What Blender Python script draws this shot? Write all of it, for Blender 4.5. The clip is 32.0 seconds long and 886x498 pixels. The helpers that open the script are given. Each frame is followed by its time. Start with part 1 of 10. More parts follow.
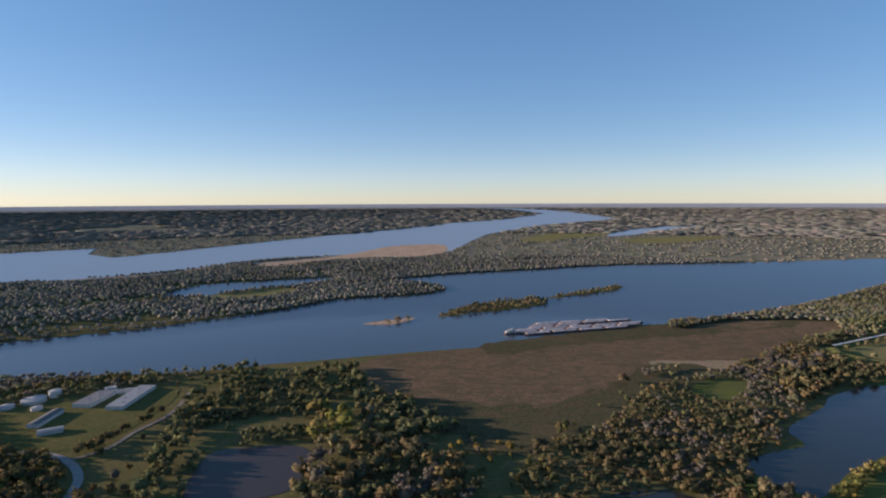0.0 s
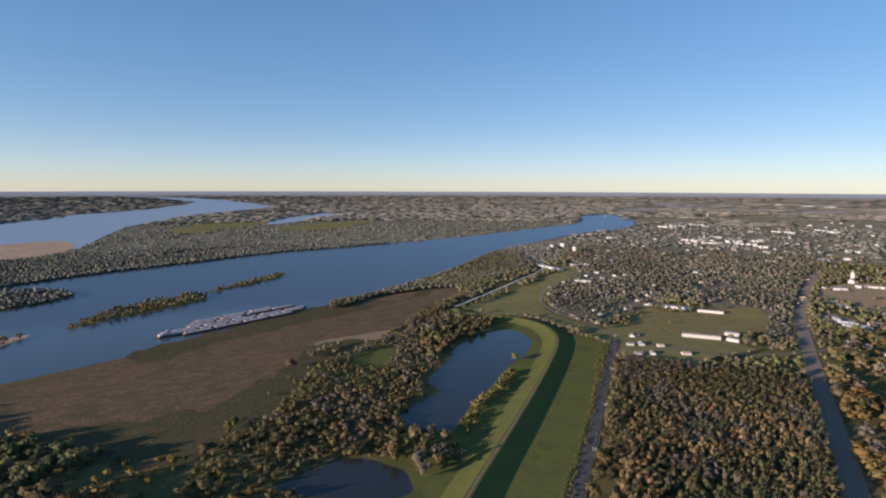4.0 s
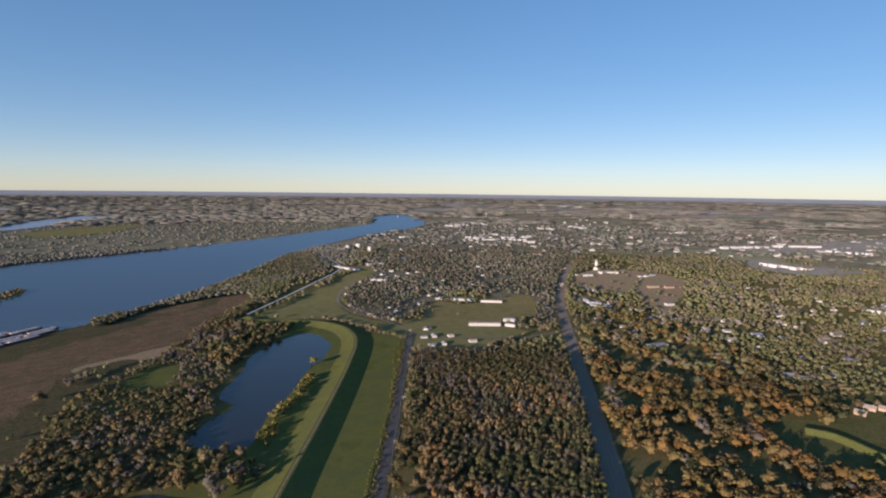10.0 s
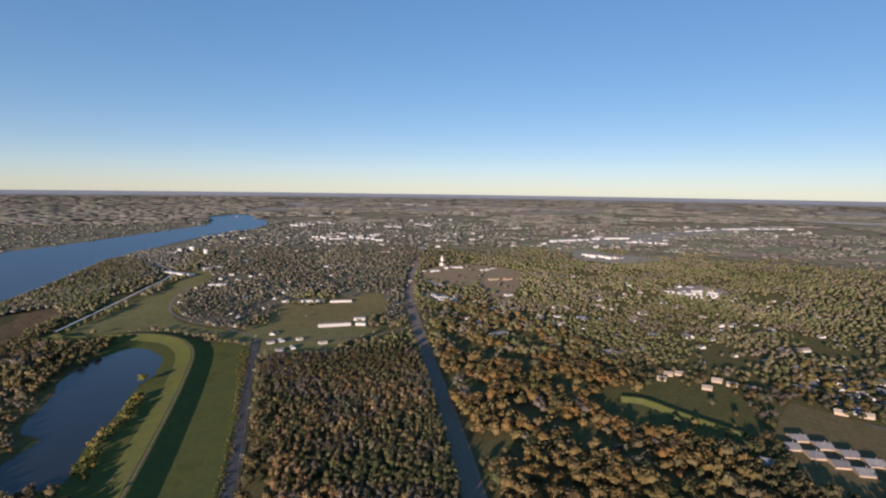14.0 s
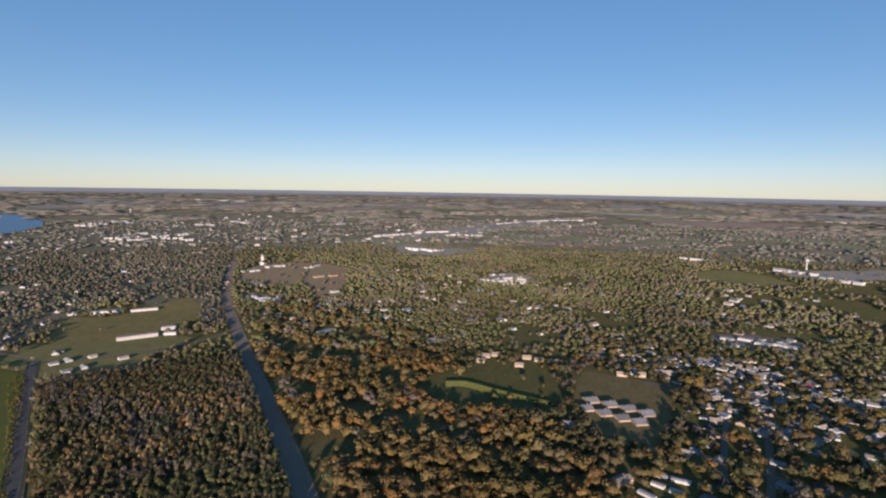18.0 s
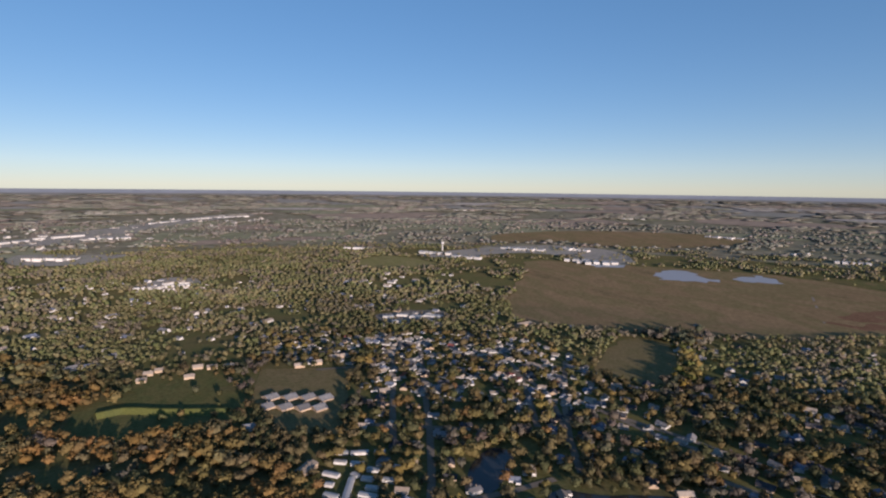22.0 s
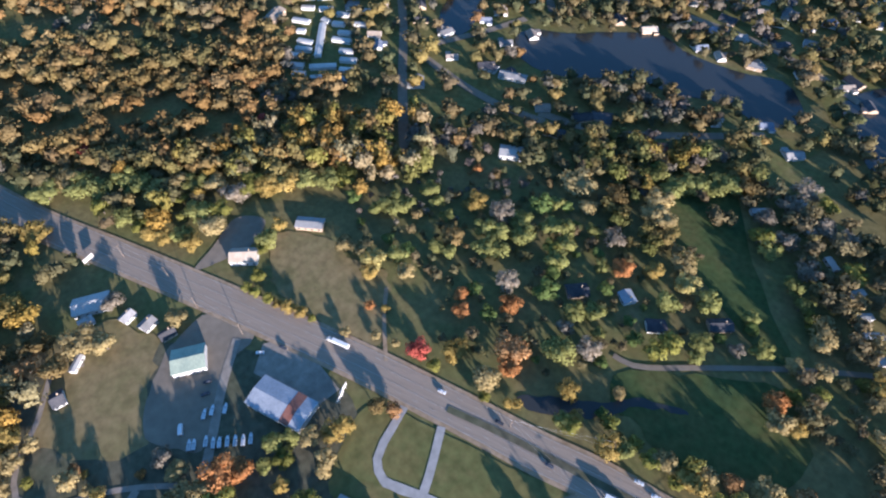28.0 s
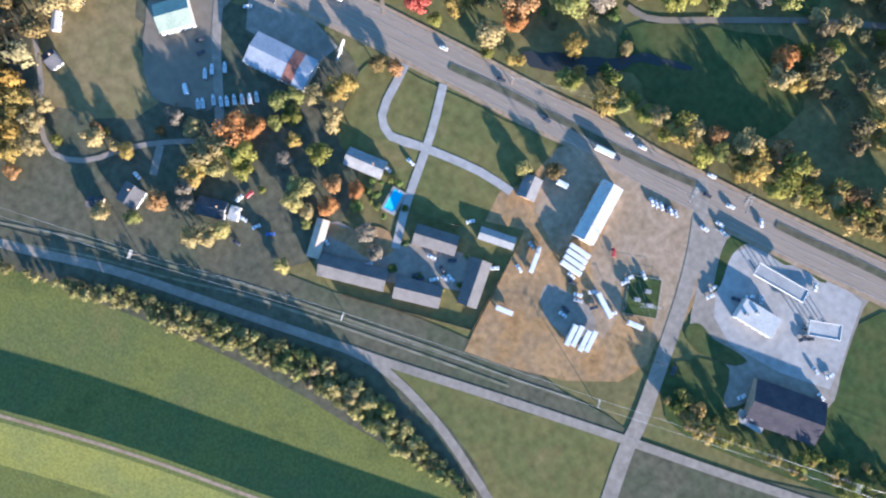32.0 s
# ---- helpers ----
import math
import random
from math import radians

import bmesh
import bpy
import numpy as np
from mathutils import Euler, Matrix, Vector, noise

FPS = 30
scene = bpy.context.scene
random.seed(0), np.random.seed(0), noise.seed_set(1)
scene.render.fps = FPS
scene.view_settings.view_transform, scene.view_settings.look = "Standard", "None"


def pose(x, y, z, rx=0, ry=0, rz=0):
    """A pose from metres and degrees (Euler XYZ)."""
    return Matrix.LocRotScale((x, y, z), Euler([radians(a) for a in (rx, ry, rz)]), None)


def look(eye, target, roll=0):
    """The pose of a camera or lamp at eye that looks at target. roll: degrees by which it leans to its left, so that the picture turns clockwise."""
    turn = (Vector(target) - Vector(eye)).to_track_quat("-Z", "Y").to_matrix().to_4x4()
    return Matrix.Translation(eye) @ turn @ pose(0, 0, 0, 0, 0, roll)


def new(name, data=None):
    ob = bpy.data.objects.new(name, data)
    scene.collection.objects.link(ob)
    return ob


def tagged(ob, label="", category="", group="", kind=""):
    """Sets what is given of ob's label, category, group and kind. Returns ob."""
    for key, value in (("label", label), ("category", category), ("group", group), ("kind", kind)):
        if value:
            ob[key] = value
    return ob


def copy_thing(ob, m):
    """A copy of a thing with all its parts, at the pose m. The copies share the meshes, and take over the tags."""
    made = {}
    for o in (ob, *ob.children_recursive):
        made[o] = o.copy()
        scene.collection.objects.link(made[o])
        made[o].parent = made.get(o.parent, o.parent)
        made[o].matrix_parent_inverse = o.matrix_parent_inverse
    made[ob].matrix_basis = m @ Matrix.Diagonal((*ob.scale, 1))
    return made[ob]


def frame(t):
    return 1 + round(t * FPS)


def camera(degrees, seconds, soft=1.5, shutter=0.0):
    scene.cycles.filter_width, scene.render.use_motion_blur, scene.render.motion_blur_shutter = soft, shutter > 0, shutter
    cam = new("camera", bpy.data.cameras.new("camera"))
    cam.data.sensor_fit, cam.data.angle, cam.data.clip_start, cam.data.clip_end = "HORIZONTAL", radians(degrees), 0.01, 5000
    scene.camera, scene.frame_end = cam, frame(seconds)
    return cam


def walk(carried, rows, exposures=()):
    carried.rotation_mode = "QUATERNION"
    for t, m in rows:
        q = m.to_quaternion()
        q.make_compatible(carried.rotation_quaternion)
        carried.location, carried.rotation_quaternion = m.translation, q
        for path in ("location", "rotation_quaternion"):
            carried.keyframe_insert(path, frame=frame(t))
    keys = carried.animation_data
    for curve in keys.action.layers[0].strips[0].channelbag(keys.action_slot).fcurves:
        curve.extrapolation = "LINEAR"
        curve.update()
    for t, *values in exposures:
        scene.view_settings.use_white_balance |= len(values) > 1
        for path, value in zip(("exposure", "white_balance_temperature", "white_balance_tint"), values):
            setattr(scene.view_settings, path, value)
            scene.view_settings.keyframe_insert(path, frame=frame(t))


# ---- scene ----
cam = camera(78.59, 32.0, soft=2.2)
PATH = [
    (0, 0, 0, 280, 84.75, 0.24, 5.69),
    (0.5, 0, 0, 280, 84.67, 0.28, -0.34),
    (1, 0, 0, 280, 84.51, 0.18, -7.02),
    (1.5, 0, 0, 280, 83.50, 0.08, -13.89),
    (2, 0, 0, 280, 83.50, 0.01, -18.10),
    (2.5, 0, 0, 280, 83.50, -0.05, -22.63),
    (3, 0, 0, 280, 83.49, -0.04, -25.28),
    (3.5, 0, 0, 280, 83.48, -0.09, -27.39),
    (5.5, 0, 0, 280, 83.47, -0.30, -34.19),
    (6, 0, 0, 280, 83.49, -0.28, -36.04),
    (6.5, 0, 0, 280, 83.51, -0.37, -37.72),
    (7, 0, 0, 280, 83.55, -0.38, -39.48),
    (7.5, 0, 0, 280, 83.57, -0.39, -41.11),
    (8, 0, 0, 280, 83.59, -0.41, -42.55),
    (8.5, 0, 0, 280, 83.61, -0.47, -44.45),
    (9, 0, 0, 280, 83.66, -0.53, -46.40),
    (9.5, 0, 0, 280, 83.69, -0.59, -48.57),
    (10, 0, 0, 280, 83.72, -0.68, -50.69),
    (10.5, 0, 0, 280, 83.75, -0.70, -52.97),
    (11, 0, 0, 280, 83.79, -0.76, -55.34),
    (11.5, 0, 0, 280, 83.82, -0.78, -57.76),
    (12, 0, 0, 280, 83.84, -0.76, -59.94),
    (12.5, 0, 0, 280, 83.83, -0.74, -61.83),
    (13, 0, 0, 280, 83.81, -0.75, -63.46),
    (13.5, 0, 0, 280, 83.77, -0.79, -65.09),
    (14, 0, 0, 280, 83.76, -0.80, -66.71),
    (14.5, 0, 0, 280, 83.72, -0.81, -68.49),
    (16.5, 0, 0, 280, 83.64, -0.84, -76.83),
    (17, 0, 0, 280, 83.63, -0.80, -79.33),
    (17.5, 0, 0, 280, 83.58, -0.86, -82.06),
    (18, 0, 0, 280, 83.56, -0.94, -85.19),
    (18.5, 0, 0, 280, 83.55, -0.87, -89.05),
    (19, 0, 0, 280, 83.53, -0.84, -93.16),
    (19.5, 0, 0, 280, 83.55, -0.80, -97.68),
    (20, 0, 0, 280, 83.58, -0.78, -103.06),
    (20.5, 0, 0, 280, 83.59, -0.68, -108.94),
    (21, 0, 0, 280, 83.56, -0.65, -113.89),
    (21.5, 0, 0, 280, 83.57, -0.74, -116.96),
    (22, 0, 0, 280, 83.51, -0.66, -119.41),
    (22.5, 0, 0, 280, 82.17, -0.64, -121.14),
    (23, 0, 0, 280, 79.60, -0.72, -121.91),
    (23.5, 0, 0, 280, 75.64, -0.64, -122.26),
    (24, 0, 0, 280, 71.57, -0.58, -122.43),
    (24.5, 0, 0, 280, 67.33, -0.57, -122.52),
    (25, 0, 0, 280, 63.12, -0.64, -122.53),
    (25.5, 0, 0, 280, 58.88, -0.68, -122.55),
    (27.5, 0, 0, 280, 41.95, -0.65, -122.56),
    (28, 0, 0, 280, 37.74, -0.64, -122.60),
    (28.5, 0, 0, 280, 33.54, -0.60, -122.69),
    (29, 0, 0, 280, 29.35, -0.52, -122.78),
    (29.5, 0, 0, 280, 25.10, -0.50, -122.81),
    (30, 0, 0, 280, 20.63, -0.48, -122.85),
    (30.5, 0, 0, 280, 16.15, -0.46, -122.84),
    (31, 0, 0, 280, 11.62, -0.39, -122.92),
    (31.5, 0, 0, 280, 7.09, -0.34, -123.00),
    (32, 0, 0, 280, 2.63, -0.31, -122.94),
]
walk(cam, [(t, pose(*p)) for t, *p in PATH], [(0, 0.99, 6500, 24), (6, 0.96, 6400, 24), (13, 0.83, 6400, 24), (22, 0.73, 6300, 24), (24, 0.8, 5900, 23), (25.5, 1.16, 5600, 23), (28, 2.03, 5600, 20), (32, 2.56, 5600, 16)])
# ---- light ----
SUN_AZ, SUN_EL = 271.0, 9.8
world = bpy.data.worlds.new("sky")
scene.world = world
world.use_nodes = True
wn, wl = world.node_tree.nodes, world.node_tree.links
sky = wn.new("ShaderNodeTexSky")
sky.sky_type, sky.sun_disc = "NISHITA", False
sky.sun_elevation, sky.sun_rotation = radians(SUN_EL), radians(SUN_AZ)
sky.altitude, sky.air_density, sky.dust_density, sky.ozone_density = 250, 0.72, 0.08, 2.4
even = wn.new("ShaderNodeGamma")
even.inputs[1].default_value = 0.57
wl.new(sky.outputs[0], even.inputs[0])
clear = wn.new("ShaderNodeHueSaturation")
clear.inputs["Saturation"].default_value = 1.46
wl.new(even.outputs[0], clear.inputs["Color"])
wl.new(clear.outputs[0], wn["Background"].inputs[0])
wn["Background"].inputs[1].default_value = 0.15
sun = new("sun", bpy.data.lights.new("sun", "SUN"))
sun.data.energy, sun.data.angle, sun.data.color = 4.3, radians(0.53), (1.0, 0.87, 0.73)
a, e = radians(SUN_AZ), radians(SUN_EL)
sun.matrix_world = look((0, 0, 0), (-math.sin(a) * math.cos(e), -math.cos(a) * math.cos(e), -math.sin(e)))
sun.location = (-600, 0, 900)

# ---- materials ----


def material(name, stops, scale=0.05, fine=1.5, rough=0.9, bump=0.3, metal=0.0, attr="", vary=0.0, stretch=(1, 1, 1), depth=0.3):
    """A surface with patches at two sizes: stops are colours along the large patches, fine is the grain's size."""
    m = bpy.data.materials.new(name)
    m.use_nodes = True
    n, l = m.node_tree.nodes, m.node_tree.links
    b = n["Principled BSDF"]
    geo = n.new("ShaderNodeNewGeometry")
    mapping = n.new("ShaderNodeMapping")
    mapping.inputs["Scale"].default_value = stretch
    l.new(geo.outputs["Position"], mapping.inputs["Vector"])
    big, small = n.new("ShaderNodeTexNoise"), n.new("ShaderNodeTexNoise")
    big.inputs["Scale"].default_value, big.inputs["Detail"].default_value = scale, 6
    big.inputs["Roughness"].default_value = 0.62
    small.inputs["Scale"].default_value, small.inputs["Detail"].default_value = fine, 4
    for t in (big, small):
        l.new(mapping.outputs[0], t.inputs["Vector"])
    if attr:
        src = n.new("ShaderNodeAttribute")
        src.attribute_name = attr
        base = src.outputs["Color"]
    else:
        ramp = n.new("ShaderNodeValToRGB")
        el = ramp.color_ramp.elements
        while len(el) < len(stops):
            el.new(0.5)
        for k, c in enumerate(stops):
            el[k].position = 0.33 + 0.36 * k / max(1, len(stops) - 1)
            el[k].color = (*c, 1)
        l.new(big.outputs["Fac"], ramp.inputs[0])
        base = ramp.outputs[0]
    hsv = n.new("ShaderNodeHueSaturation")
    rng = n.new("ShaderNodeMapRange")
    rng.inputs["From Min"].default_value, rng.inputs["From Max"].default_value = 0.3, 0.7
    rng.inputs["To Min"].default_value, rng.inputs["To Max"].default_value = 1 - depth, 1 + depth
    l.new(small.outputs["Fac"], rng.inputs["Value"])
    val = rng.outputs[0]
    if vary:
        info, mul, rr = n.new("ShaderNodeObjectInfo"), n.new("ShaderNodeMath"), n.new("ShaderNodeMapRange")
        rr.inputs["To Min"].default_value, rr.inputs["To Max"].default_value = 1 - vary, 1 + vary
        l.new(info.outputs["Random"], rr.inputs["Value"])
        mul.operation = "MULTIPLY"
        l.new(val, mul.inputs[0])
        l.new(rr.outputs[0], mul.inputs[1])
        val = mul.outputs[0]
    l.new(val, hsv.inputs["Value"])
    l.new(base, hsv.inputs["Color"])
    l.new(hsv.outputs[0], b.inputs["Base Color"])
    b.inputs["Roughness"].default_value, b.inputs["Metallic"].default_value = rough, metal
    b.inputs["Specular IOR Level"].default_value = 0.0 if rough > 0.85 else 0.25
    if bump:
        bn = n.new("ShaderNodeBump")
        bn.inputs["Strength"].default_value, bn.inputs["Distance"].default_value = bump, 0.6
        l.new(small.outputs["Fac"], bn.inputs["Height"])
        l.new(bn.outputs[0], b.inputs["Normal"])
    return m


def leafy(m):
    """Lets some light through the leaves."""
    n, l = m.node_tree.nodes, m.node_tree.links
    b, out = n["Principled BSDF"], n["Material Output"]
    colour = b.inputs["Base Color"].links[0].from_socket
    thin, mix = n.new("ShaderNodeBsdfTranslucent"), n.new("ShaderNodeMixShader")
    l.new(colour, thin.inputs["Color"])
    mix.inputs[0].default_value = 0.27
    l.new(b.outputs[0], mix.inputs[1])
    l.new(thin.outputs[0], mix.inputs[2])
    l.new(mix.outputs[0], out.inputs["Surface"])
    return m


def streaked(name, stops, along):
    """Paving worn into long streaks in the direction of travel, given in degrees."""
    m = material(name, stops, 0.05, 0.3, depth=0.12, bump=0.03, stretch=(0.12, 5.0, 1))
    n = m.node_tree.nodes["Mapping"]
    n.vector_type = "TEXTURE"
    n.inputs["Scale"].default_value = (6.0, 0.16, 1)
    n.inputs["Rotation"].default_value = (0, 0, radians(along))
    return m


def water_material(name, colour, rough, scale, bump):
    m = bpy.data.materials.new(name)
    m.use_nodes = True
    n, l = m.node_tree.nodes, m.node_tree.links
    b = n["Principled BSDF"]
    b.inputs["Base Color"].default_value = (*colour, 1)
    b.inputs["Roughness"].default_value, b.inputs["IOR"].default_value = rough, 1.33
    geo, t, bn = n.new("ShaderNodeNewGeometry"), n.new("ShaderNodeTexNoise"), n.new("ShaderNodeBump")
    t.inputs["Scale"].default_value, t.inputs["Detail"].default_value = scale, 5
    l.new(geo.outputs["Position"], t.inputs["Vector"])
    l.new(t.outputs["Fac"], bn.inputs["Height"])
    bn.inputs["Strength"].default_value, bn.inputs["Distance"].default_value = bump, 0.4
    l.new(bn.outputs[0], b.inputs["Normal"])
    return m


